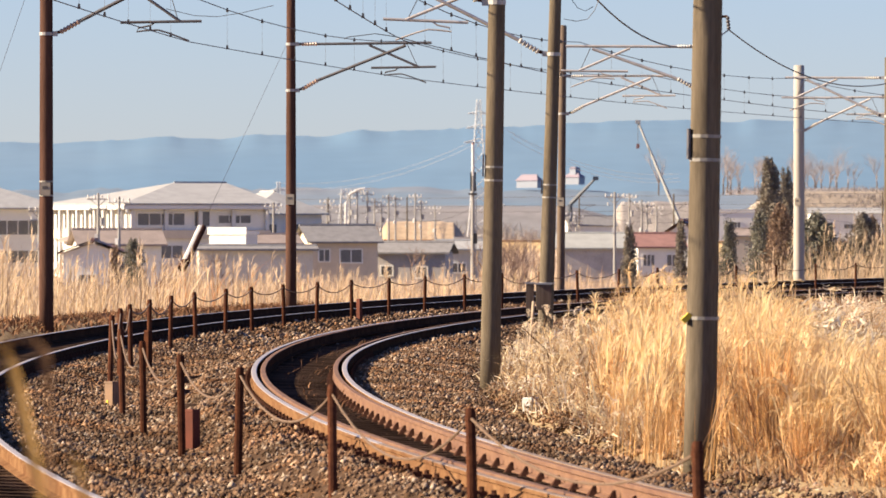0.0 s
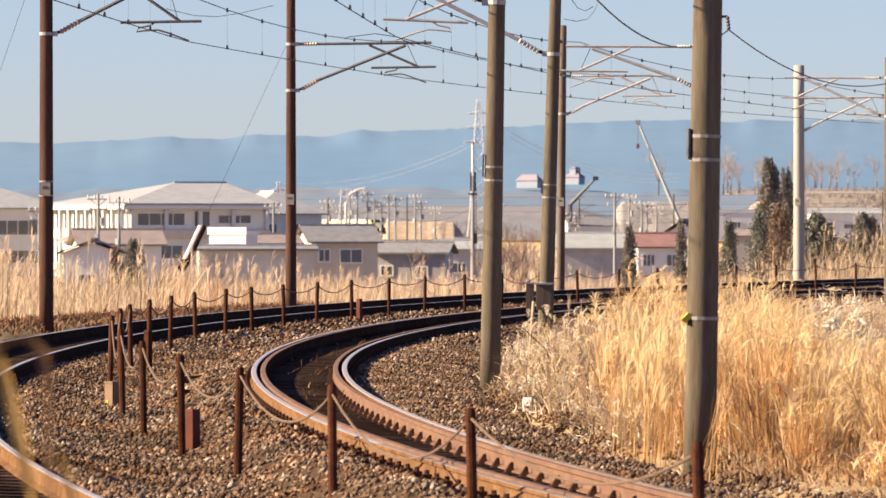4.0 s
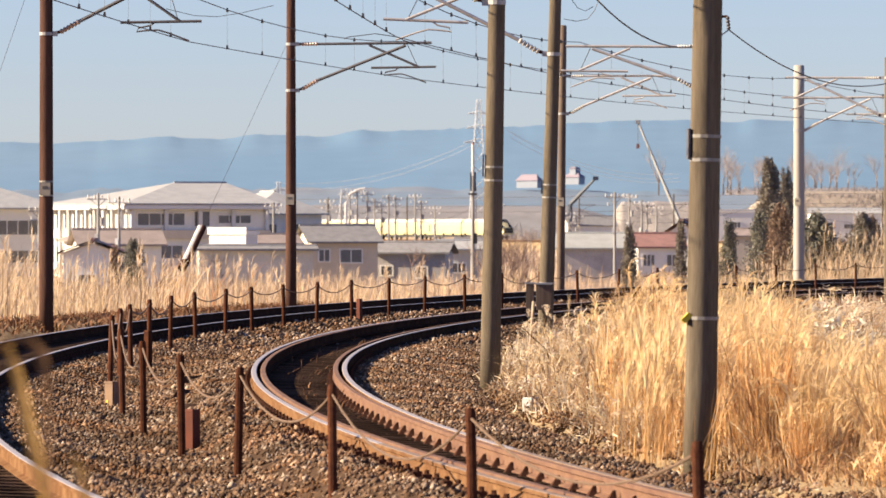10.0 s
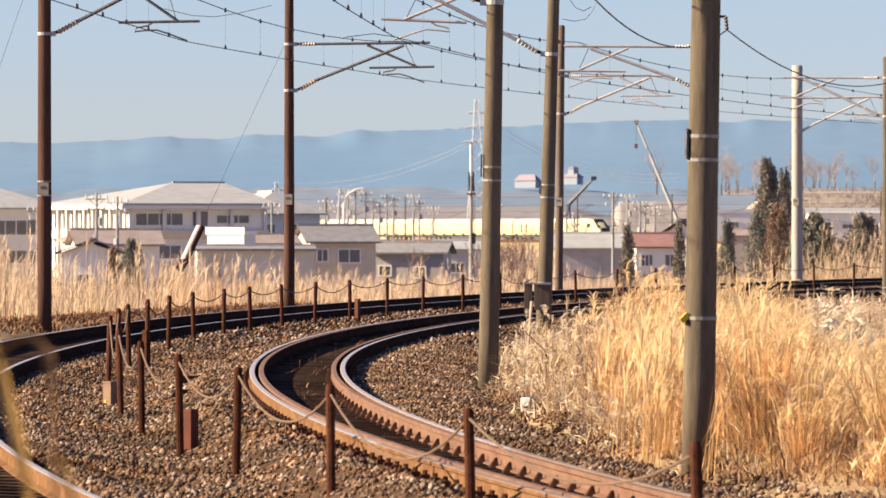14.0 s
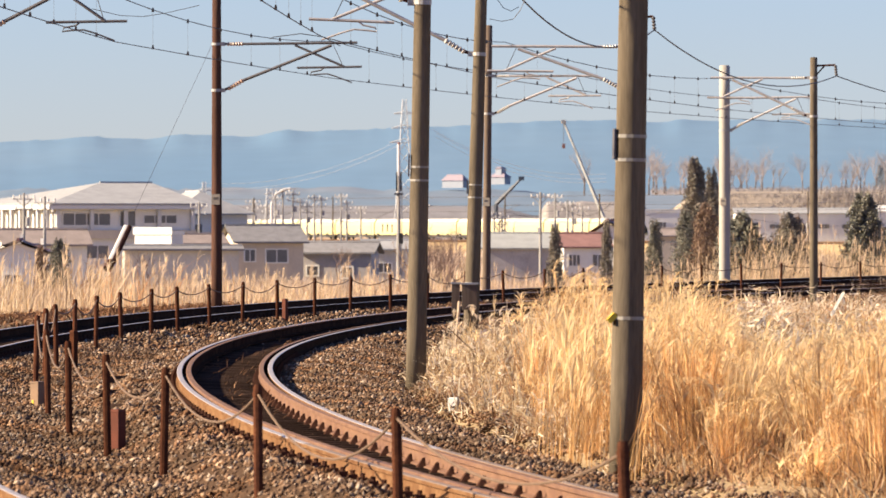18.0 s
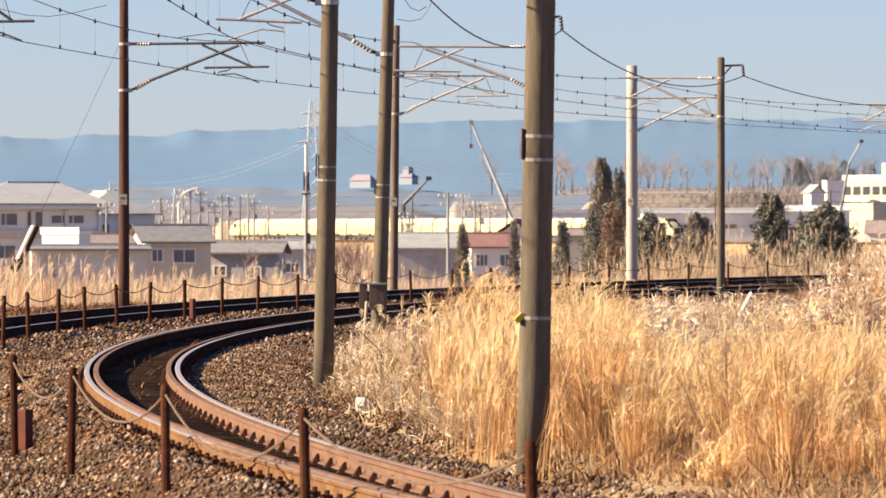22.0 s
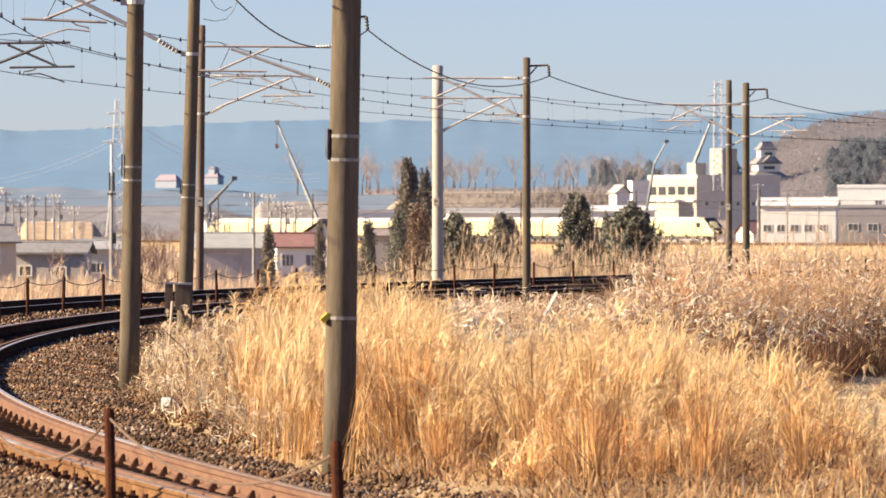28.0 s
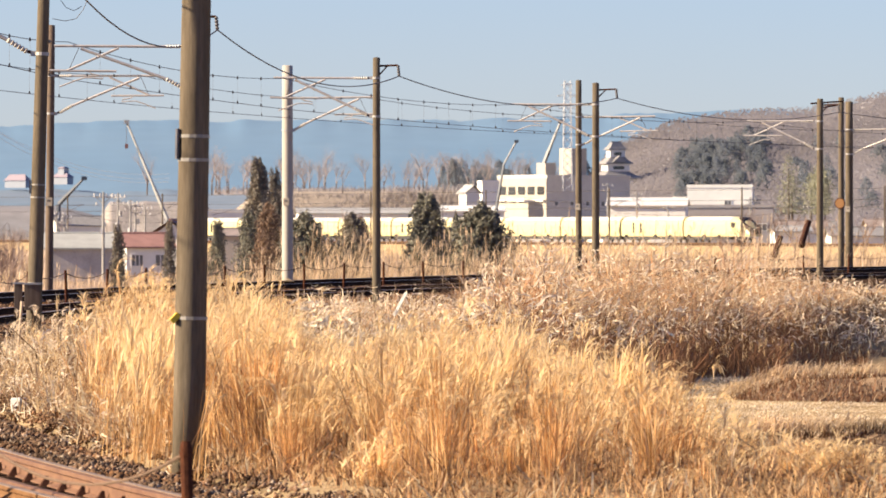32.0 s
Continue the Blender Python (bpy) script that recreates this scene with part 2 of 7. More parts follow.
# ---------------------------------------------------------------- the line's plan
# centreline of the inner track by its heading; chainage in metres, 0 where it is 40 m ahead
CH = np.arange(-70, 430, 0.5)
tt = np.clip(CH, 0, 215) / 100
HEAD = -0.1814 + 0.3874 * tt - 0.0738 * tt ** 2 - 0.0263 * tt ** 3 + 0.0147 * tt ** 4
HEAD += np.where(CH < 0, CH * 0.003874, 0) + np.where(CH > 215, (CH - 215) * 0.002735, 0)
CX = np.cumsum(np.sin(HEAD)) * 0.5
CY = np.cumsum(np.cos(HEAD)) * 0.5
I0 = int(70 / 0.5)
CX, CY = CX - CX[I0] + 2.6645, CY - CY[I0] + 40.0
CZ = 0.5261 * tt - 0.3404 * tt ** 2 + 0.0709 * tt ** 3 + np.where(CH < 0, CH * 0.005, 0)
DZ = -0.1062 * np.clip(CH / 100 - 0.3, 0, 1.9)
GAP = 4.23            # between the two tracks
GAUGE = 0.565         # half, to the middle of the railheads
CANT = 0.05


def on(s, o=0.0, z=0.0):
    """A place by chainage, by metres to the inside of the curve, and by height over the rails."""
    h, x, y = np.interp(s, CH, HEAD), np.interp(s, CH, CX), np.interp(s, CH, CY)
    w = min(1.0, max(0.0, 1 + o / GAP))
    return Vector((x + math.cos(h) * o, y - math.sin(h) * o, np.interp(s, CH, CZ) + w * np.interp(s, CH, DZ) + z))


def facing(s, o=0.0, z=0.0):
    """A pose there: x to the inside of the curve, y along the line."""
    return Matrix.Translation(on(s, o, z)) @ Matrix.Rotation(-float(np.interp(s, CH, HEAD)), 4, "Z")


TICK = 1 / 12124


def spot(u, v, d):
    """A place by bearing and elevation (in ticks) and distance, as from a survey point at the camera."""
    return Vector((u * TICK * d, d, CAM_Z + v * TICK * d))


def plan_of(x, y):
    """Chainage and offset of many places (arrays)."""
    k = slice(0, len(CH), 4)
    best = np.full(x.shape, 1e9)
    so, oo = np.zeros(x.shape), np.zeros(x.shape)
    for s, cx, cy, h in zip(CH[k], CX[k], CY[k], HEAD[k]):
        dx, dy = x - cx, y - cy
        d = dx * dx + dy * dy
        w = d < best
        best = np.where(w, d, best)
        so = np.where(w, s + dx * math.sin(h) + dy * math.cos(h), so)
        oo = np.where(w, np.where(dx * math.cos(h) - dy * math.sin(h) > 0, 1, -1) * np.sqrt(d), oo)
    return so, oo


PLAIN = -3.2
FIELD = -2.7          # the stubble fields inside the bend


def ground_z(x, y):
    s, o = plan_of(x, y)
    z0 = np.interp(s, CH, CZ)
    outer = np.interp(o, [-60, -16, -GAP - 5.5, -GAP - 2.9, 0], [PLAIN, PLAIN, -1.2, -0.85, -0.85])
    brow = np.interp(s, [40, 100, 140], [8.0, 6.0, 4.6])          # the bank's edge on the inside of the curve
    top = np.interp(s, [-70, 95, 150], [-0.26, -0.26, -0.85])
    crown = -0.85 + (top + 0.85) * np.clip((o - 1.9) / 0.8, 0, 1)
    inner = crown + (FIELD - top) * np.clip((o - brow) / 4.6, 0, 1) + (PLAIN - FIELD) * np.clip((o - 90) / 60, 0, 1)
    outer = outer + np.interp(s, [55, 75, 120, 150], [0, 1.0, 0.85, 0.1]) * np.interp(o, [-GAP - 14, -GAP - 6, -GAP - 3.2, -GAP - 2.0], [0, 1, 1, 0.4])   # raised verge on the outside
    prof = np.where(o < 0, outer, inner)
    lift = np.clip((z0 - 0) * np.interp(np.abs(o), [0, 12, 25], [1, 0.5, 0]), -1, 1)
    mound = np.clip(1.25 - np.hypot(x, y - 1.0) / 12.0, 0, 1)      # the raised approach where the camera stands
    return (prof + lift) * (1 - mound) + 0.35 * mound


# ---------------------------------------------------------------- ground
gx = np.concatenate([[-3500, -1500, -700, -300, -150, -80, -50], np.arange(-36, 76, 1.0), [80, 95, 120, 180, 300, 700, 1500, 3500]])
gy = np.concatenate([[-300, -120, -60, -20], np.arange(0, 360, 1.5), [370, 400, 460, 560, 800, 1200, 2000, 3200, 4900]])
GX, GY = np.meshgrid(gx, gy)
GZ = ground_z(GX.ravel(), GY.ravel()).reshape(GX.shape)
rough = np.array([[noise.noise(Vector((a * 0.35, b * 0.35, 0))) for a in gx] for b in gy])
GZ = GZ + np.where((GX > -36) & (GX < 76) & (GY > 0) & (GY < 360), rough * 0.04, 0)
gm = bpy.data.meshes.new("ground")
W_ = len(gx)
gm.from_pydata([tuple(p) for p in np.stack([GX, GY, GZ], -1).reshape(-1, 3)], [],
               [(j * W_ + i, j * W_ + i + 1, (j + 1) * W_ + i + 1, (j + 1) * W_ + i) for j in range(len(gy) - 1) for i in range(W_ - 1)])
gm.materials.append(EARTH)
gm.polygons.foreach_set("use_smooth", [True] * len(gm.polygons))
tagged(new("ground", gm), "flat dry winter fields and earth banks beside the railway", "ground", kind="structure")

# ballast bed
bo = [-GAP - 3.1, -GAP - 2.1, -GAP - 1.22, -GAP - 0.66, -GAP, -GAP + 0.66, -GAP + 1.12, -GAP + 1.5, -2.1, -1.52, -1.16, -0.66, 0, 0.66, 1.25, 2.15, 3.2]
bz = [-0.95, -0.28, -0.085, -0.095, -0.165, -0.165, -0.165, -0.27, -0.33, -0.30, -0.085, -0.095, -0.165, -0.165, -0.165, -0.28, -0.84]
bs = np.arange(-60, 420, 1.0)
mb = Mesh()
mb.v = [tuple(on(s, o, z + 0.03 * noise.noise(Vector((s, o, 3))))) for s in bs for o, z in zip(bo, bz)]
nb = len(bo)
mb.f = [(i * nb + j, i * nb + j + 1, (i + 1) * nb + j + 1, (i + 1) * nb + j) for i in range(len(bs) - 1) for j in range(nb - 1)]
ballast = part("ballast_bed", mb, BED, smooth=True)
tagged(ballast, "brown ballast bed of a double railway line on a curve", "ballast", kind="structure")

# ---------------------------------------------------------------- rails and sleepers
FOOT, HEADW = 0.0625, 0.0325
RAILP = [(-FOOT, -0.153), (FOOT, -0.153), (FOOT, -0.142), (0.012, -0.125), (0.009, -0.045), (HEADW, -0.034), (HEADW, -0.005), (0.026, 0), (-0.026, 0), (-HEADW, -0.005), (-HEADW, -0.034), (-0.009, -0.045), (-0.012, -0.125), (-FOOT, -0.142)]


def sweep(o, z, prof, s0, s1, step):
    m = Mesh()
    n = len(prof)
    ss = np.arange(s0, s1, step)
    for s in ss:
        f = facing(s, o, z)
        m.v += [tuple(f @ Vector((a, 0, b))) for a, b in prof]
    for i in range(len(ss) - 1):
        m.f += [(i * n + j, i * n + (j + 1) % n, (i + 1) * n + (j + 1) % n, (i + 1) * n + j) for j in range(n)]
    return m, n, len(ss)


def rail(name, o, z, parent, label, worn=True):
    m, n, k = sweep(o, z, RAILP, -62, 410, 1.0)
    me = m.data(name, [RUST if worn else GUARD, SHINE, SHADESIDE, NO_GLINT])
    head = lambda i: 3 if o > -GAP / 2 and i < 80 else 1        # near by, the inner heads' lack of sky glint is painted brown
    # faces 1 to 5, away from the sun, take the painted shade
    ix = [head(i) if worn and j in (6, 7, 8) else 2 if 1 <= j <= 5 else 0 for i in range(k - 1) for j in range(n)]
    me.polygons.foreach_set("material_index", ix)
    return part(name, me, None, parent, label)


tracks = []
for oc, word in ((0.0, "inner"), (-GAP, "outer")):
    tr = thing("railway_track", "curved narrow-gauge track, rusty rails on dark timber sleepers", "railway track", "double track", m=None)
    tr.location = on(0, oc)
    tr.matrix_parent_inverse.identity()
    inv = tr.matrix_basis.inverted()
    for o, z in ((-GAUGE, CANT), (GAUGE, 0.0)):
        rail("rail", oc + o, z, tr, "rusty steel rail with a bright worn head").matrix_basis = inv
        if word == "inner":
            rail("guard_rail", oc + o * 0.80, z + 0.005, tr, "rusty check rail beside the running rail", False).matrix_basis = inv
    tracks.append((tr, oc, inv))

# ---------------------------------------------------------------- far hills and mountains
# blue haze is mixed into the base colours of mountains and foothills
HAZE = mat("mountain_haze_in_colour", (0.125, 0.240, 0.368), 1.0, 0.06, 0.004, (0.15, 0.262, 0.382))
HAZE2 = mat("foothill_haze_in_colour", (0.13, 0.215, 0.30), 1.0, 0.2, 0.008, (0.20, 0.235, 0.28))
# the hill's greyed colour has distance haze painted in
HILLM = mat("hill_ground_in_haze", (0.375, 0.355, 0.36), 1.0, 0.25, 0.03, (0.30, 0.29, 0.305), 0.4, 0.2)


def range_of_hills(name, d, depth, us, vs, seed, material, label, wob):
    """A ridge at distance d: its crest in ticks over level, rising from the plain over the given depth."""
    m = Mesh()
    uu = np.arange(us[0], us[-1] + 1, 14)
    rows = 13
    for u in uu:
        v = np.interp(u, us, vs)
        crest = CAM_Z + v * TICK * d + wob * (noise.fractal(Vector((u * 0.011, seed, 0)), 0.8, 2.1, 5) + 0.3 * noise.noise(Vector((u * 0.06, seed, 5))))
        soft = CAM_Z + v * TICK * d
        for r in range(rows):
            k = r / (rows - 1)
            y = d - depth * (1 - k)
            z = PLAIN - 2 + (soft - PLAIN + 2) * k ** 0.8 + (crest - soft) * k ** 8
            z += (1 - k) * k * depth * 0.005 * noise.fractal(Vector((u * 0.006 + k * 1.5, k * 4, seed)), 0.9, 2, 3)
            m.v.append((u * TICK * y, y, z))
    n = len(uu)
    m.f = [(i * rows + j, (i + 1) * rows + j, (i + 1) * rows + j + 1, i * rows + j + 1) for i in range(n - 1) for j in range(rows - 1)]
    return tagged(part(name, m, material, smooth=True), label, "mountain", kind="structure")


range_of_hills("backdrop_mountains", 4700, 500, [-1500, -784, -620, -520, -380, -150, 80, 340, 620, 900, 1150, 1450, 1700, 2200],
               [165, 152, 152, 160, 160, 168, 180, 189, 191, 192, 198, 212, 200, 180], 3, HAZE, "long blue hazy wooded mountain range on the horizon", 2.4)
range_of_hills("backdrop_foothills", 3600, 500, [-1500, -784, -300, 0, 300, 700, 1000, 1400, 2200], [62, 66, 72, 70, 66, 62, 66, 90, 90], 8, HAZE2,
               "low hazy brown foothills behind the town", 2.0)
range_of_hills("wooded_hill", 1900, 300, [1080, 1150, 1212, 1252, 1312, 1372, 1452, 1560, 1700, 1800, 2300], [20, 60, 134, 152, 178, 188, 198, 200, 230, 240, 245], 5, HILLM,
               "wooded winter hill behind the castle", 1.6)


# ---------------------------------------------------------------- catenary poles
def ring(m, z, r, h=0.035, n=14):
    return m.tube([(0, 0, z - h / 2), (0, 0, z + h / 2)], r, n)


def insulator(m, a, b, r=0.055, n=6):
    a, b = Vector(a), Vector(b)
    pts, rs = [], []
    for i in range(2 * n + 1):
        pts.append(a.lerp(b, i / (2 * n)))
        rs.append(r if i % 2 else r * 0.55)
    return m.tube(pts, rs, 10)


def bracket(parent, side, reach, zt, drop, white, reg0, lift):
    """Cantilever of two tubes with insulators, registration tube, steady arm and hangers; side is the way that it points."""
    steel = ARMW if white else BRACKET
    X = lambda x, z: (side * x, 0, z)
    part("top_tube", Mesh().tube([X(0.62, zt), X(reach + 0.15, zt + 0.02)], 0.030), steel, parent)
    part("strut_tube", Mesh().tube([X(0.60, zt - 0.84 + lift), X(reach - 0.45, zt - 0.04)], 0.034), steel, parent)
    part("top_insulator", insulator(Mesh(), X(0.24, zt), X(0.62, zt), 0.05, 6), INSULW if white else INSUL, parent, "ribbed porcelain insulator")
    part("strut_insulator", insulator(Mesh(), X(0.26, zt - 1.03 + lift), X(0.62, zt - 0.83 + lift), 0.055, 6), INSULW if white else INSUL, parent, "ribbed porcelain insulator")
    part("end_fitting", Mesh().tube([X(0.10, zt), X(0.25, zt)], 0.028), DARKRUST, parent)
    part("end_fitting", Mesh().tube([X(0.10, zt - 1.06 + lift), X(0.27, zt - 1.02 + lift)], 0.03), DARKRUST, parent)
    part("registration_tube", Mesh().tube([X(reach - 1.25 if reg0 is None else reg0, zt - drop), X(reach + 0.25, zt - drop + 0.02)], 0.026), steel, parent)
    part("cross_strut", Mesh().tube([X(reach - 1.30, zt - 0.03), X(reach - 0.15, zt - drop + 0.02)], 0.028), steel, parent)
    arm = [X(reach - 0.62, zt - drop), X(reach - 0.70, zt - drop - 0.06), X(reach - 0.92, zt - drop - 0.10), X(reach - 0.95, zt - drop - 0.17), X(reach - 0.78, zt - drop - 0.15),
           X(reach - 0.55, zt - drop - 0.14), X(reach - 0.35, zt - drop - 0.20), X(reach + 0.02, zt - drop - 0.34)]
    part("steady_arm", Mesh().tube(arm, 0.018, 6), steel, parent)
    part("hanger", Mesh().tube([X(reach - 0.42, zt), X(reach - 0.18, zt - drop + 0.03)], 0.008, 5), WIRE, parent)


def catenary_pole(u, d, side, top, r0, r1, material, label, lean=0.0, white=False, feeder=0.0, plate=None, bands=(), arm=True, zt=5.95, more=0.0, drop=0.55, reg0=None, lift=0.0):
    px = u * TICK * d
    s, o = plan_of(np.array([px]), np.array([d]))
    s, o = float(s[0]), float(o[0])
    zr = on(s, 0 if side < 0 else -GAP).z
    base = float(ground_z(np.array([px]), np.array([d]))[0])
    m = Matrix.Translation((px, d, zr)) @ Matrix.Rotation(-float(np.interp(s, CH, HEAD)), 4, "Z") @ Matrix.Rotation(lean, 4, "Y")
    t = thing("catenary_pole", label, "utility pole", "catenary poles along the line", m=m)
    zb = base - zr - 0.3
    k = 7
    part("pole", Mesh().tube([(0, 0, zb + (top - zb) * i / k) for i in range(k + 1)], [r0 + (r1 - r0) * i / k for i in range(k + 1)], 20), material, t, smooth=False)
    for p in t.children[0].data.polygons:
        p.use_smooth = len(p.vertices) == 4
    part("pole_cap", Mesh().tube([(0, 0, top), (0, 0, top + 0.02)], [r1 * 0.95, r1 * 0.7], 20), material, t)
    rad = lambda z: r0 + (r1 - r0) * (z - zb) / (top - zb)
    if arm:
        reach = abs(o - (0 if side < 0 else -GAP)) + 0.15 + more
        bracket(t, side, reach, zt, drop, white, reg0, lift)
        for z in (zt, zt - 1.06 + lift):
            part("clamp_band", ring(Mesh(), z, rad(z) + 0.012, 0.06).box((side * (rad(z) + 0.04), 0, z), (0.10, 0.06, 0.09)), STEEL, t, "steel clamp band")
    for z in bands:
        part("steel_band", ring(Mesh(), z, rad(z) + 0.006, 0.03), BANDM, t, "thin galvanised steel band")
    if plate is not None:
        part("number_plate", Mesh().box((0, -rad(plate) - 0.012, plate), (0.19, 0.012, 0.24)), PLATEM, t, "small pale plate with plain bars")
        part("plate_bar", Mesh().box((0, -rad(plate) - 0.021, plate + 0.03), (0.10, 0.004, 0.05)), BRACKET, t)
    if feeder:
        f = -side
        part("feeder_arm", Mesh().tube([(0, 0, top - 0.22), (f * feeder, 0, top - 0.20)], 0.028).tube([(0, 0, top - 0.55), (f * feeder * 0.5, 0, top - 0.22)], 0.02), DARKRUST, t, "rusty angle-iron feeder arm")
        part("feeder_insulator", insulator(Mesh(), (f * feeder, 0, top - 0.20), (f * (feeder + 0.03), 0, top - 0.50), 0.05, 4), BRACKET, t)
    return t, m


POLES = []
IN, OUT = -1, 1
GREY = "tall weathered grey-brown concrete catenary pole beside the inner track"
for u, d, side, top, r0, r1, ma, la, kw in (
        (455, 61.0, IN, 6.9, 0.148, 0.119, CONC, "tall weathered concrete catenary pole with a yellow marker, in dry grass", dict(lean=0.018, bands=(2.46, 2.67, 1.05), white=True, zt=5.88)),
        (84, 92.0, IN, 6.9, 0.140, 0.102, CONC, GREY, dict(lean=0.018, bands=(2.6, 2.42), white=True, zt=5.87, reg0=0.15)),
        (181, 120.0, IN, 6.9, 0.140, 0.096, CONC, "weathered grey concrete catenary pole with grey boxes at its foot", dict(lean=0.031, bands=(2.3, 2.52, 0.8), white=True, zt=5.87)),
        (464, 153.0, IN, 6.7, 0.140, 0.110, CONC, GREY, dict(white=True, feeder=0.50, zt=5.83, lift=0.11)),
        (788, 188.5, IN, 6.5, 0.120, 0.100, CONC, GREY, dict(white=True, feeder=0.60)),
        (1178.5, 225.6, IN, 6.65, 0.135, 0.110, CONC, GREY, dict(white=True, feeder=0.69)),
        (1580, 258.4, IN, 6.78, 0.135, 0.115, CONC, GREY, dict(white=True, feeder=0.72)),
        (-702, 126.0, OUT, 7.3, 0.135, 0.115, CONC_BROWN, "reddish-brown stained concrete catenary pole beside the outer track", dict(plate=2.42, bands=(2.30, 2.56), zt=6.335, more=-0.28, drop=0.855)),
        (-269, 157.0, OUT, 7.3, 0.130, 0.100, CONC_BROWN, "reddish-brown stained concrete catenary pole beside the outer track", dict(plate=2.34, zt=5.90, more=0.18)),
        (208, 192.0, OUT, 7.35, 0.120, 0.100, CONC_MIX, "brown stained concrete catenary pole beside the outer track", dict(plate=2.42, lean=0.010, more=0.1, white=True)),
        (630, 224.0, OUT, 7.0, 0.185, 0.172, CONC_WHITE, "thick new pale concrete catenary pole", dict(white=True, plate=2.55)),
        (1148, 262.0, OUT, 7.35, 0.130, 0.110, CONC, "old brown concrete catenary pole with a small plate", dict(white=True, plate=2.5)),
        (1618, 293.0, OUT, 7.3, 0.135, 0.115, CONC, "old concrete catenary pole with a round sign", dict(white=False, arm=False)),
        (1632.5, 294.5, OUT, 7.15, 0.175, 0.155, CONC, "thick grey concrete catenary pole", dict(white=True, plate=2.5))):
    POLES.append(catenary_pole(u, d, side, top, r0, r1, ma, la, **kw))

# ---------------------------------------------------------------- overhead wires
SUP_A = [-42, -10, 20.6, 52, 80, 114, 150, 188, 223, 258, 293, 328]
SUP_B = [-20, 18, 52, 85, 116, 151, 184, 224, 257, 292, 327]


def overhead(sup, oc, label):
    t = thing("overhead_line", label, "overhead wires", "overhead lines")
    con, mes = [], []
    clip = Mesh().box((0, 0, 0), (0.05, 0.05, 0.08), top=0.6).data("clip", WIRE)
    for a, b in zip(sup[:-1], sup[1:]):
        pa, pb = on(a, oc), on(b, oc)
        n = max(4, round((b - a) / 4.3))
        for i in range(n + 1):
            k = i / n
            p = pa.lerp(pb, k)
            sag = 4 * k * (1 - k)
            c, e = p + Vector((0, 0, 5.10 - 0.02 * sag)), p + Vector((0, 0, 5.94 - 0.24 * sag))
            if i < n or b == sup[-1]:
                con.append(c), mes.append(e)
            if 0 < i < n:
                part("dropper", Mesh().tube([c, e], 0.0022, 4, False), WIRE, t)
                part("contact_clip", clip, None, t, m=Matrix.Translation(c + Vector((0, 0, 0.03))))
                part("messenger_clip", clip, None, t, m=Matrix.Translation(e))
    part("contact_wire", Mesh().tube(con, 0.0085, 6), WIRE, t)
    part("messenger_wire", Mesh().tube(mes, 0.009, 6), WIRE, t)


overhead(SUP_A, 0.0, "dark overhead contact and messenger wires over the inner track")
overhead(SUP_B, -GAP, "dark overhead contact and messenger wires over the outer track")

# ---------------------------------------------------------------- train
CREAM = mat("champagne_gold_paint", (0.72, 0.645, 0.35), 0.35, 0.04, 0.3)
CREAMTOP = mat("pearl_white_roof", (0.85, 0.82, 0.68), 0.4, 0.05, 0.3)
UNDER = mat("dark_grey_underframe", (0.06, 0.06, 0.06), 0.8, 0.3, 1)
BODYP = [(-1.40, 0.95), (1.40, 0.95), (1.46, 1.5), (1.46, 2.7), (1.36, 3.3), (1.0, 3.72), (0.4, 3.88), (-0.4, 3.88), (-1.0, 3.72), (-1.36, 3.3), (-1.46, 2.7), (-1.46, 1.5)]


def loft(profs):
    """Closed profiles (x, y, z) joined one to the next."""
    m = Mesh()
    n = len(profs[0])
    for p in profs:
        m.v += [tuple(q) for q in p]
    for i in range(len(profs) - 1):
        m.f += [(i * n + j, i * n + (j + 1) % n, (i + 1) * n + (j + 1) % n, (i + 1) * n + j) for j in range(n)]
    m.f += [tuple(range(n - 1, -1, -1)), tuple((len(profs) - 1) * n + j for j in range(n))]
    return m


train = thing("train", "long champagne-gold sleeper train of ten cars running through the town", "train")
T0, T1 = Vector((-2.6, 1310)), Vector((118.5, 1010))
TDIR = (T1 - T0).normalized()
TYAW = math.atan2(TDIR.y, TDIR.x)          # +x along the way
RAIL_T = -0.25
CAR = 20.1
DARKGLASS = mat("black_tinted_glass", (0.02, 0.022, 0.025), 0.1, 0.1, 1)


def car_body(x0, x1, nose):
    """One car from x0 (rear) to x1 (front); nose: +1 raked front, -1 raked rear, 0 none."""
    st = [(x0, 0, 1.0), (x1, 0, 1.0)]
    if nose > 0:
        st = [(x0, 0, 1.0), (x1 - 5.5, 0, 1.0), (x1 - 3.6, -0.12, 0.985), (x1 - 2.0, -0.75, 0.95), (x1 - 0.8, -1.55, 0.88), (x1, -2.35, 0.70)]
    if nose < 0:
        st = [(x0, -2.35, 0.70), (x0 + 0.8, -1.55, 0.88), (x0 + 2.0, -0.75, 0.95), (x0 + 3.6, -0.12, 0.985), (x0 + 5.5, 0, 1.0), (x1, 0, 1.0)]
    return loft([[(x, y * w, 0.95 + (z - 0.95) * (3.88 + dz - 0.95) / 2.93) for y, z in BODYP] for x, dz, w in st])


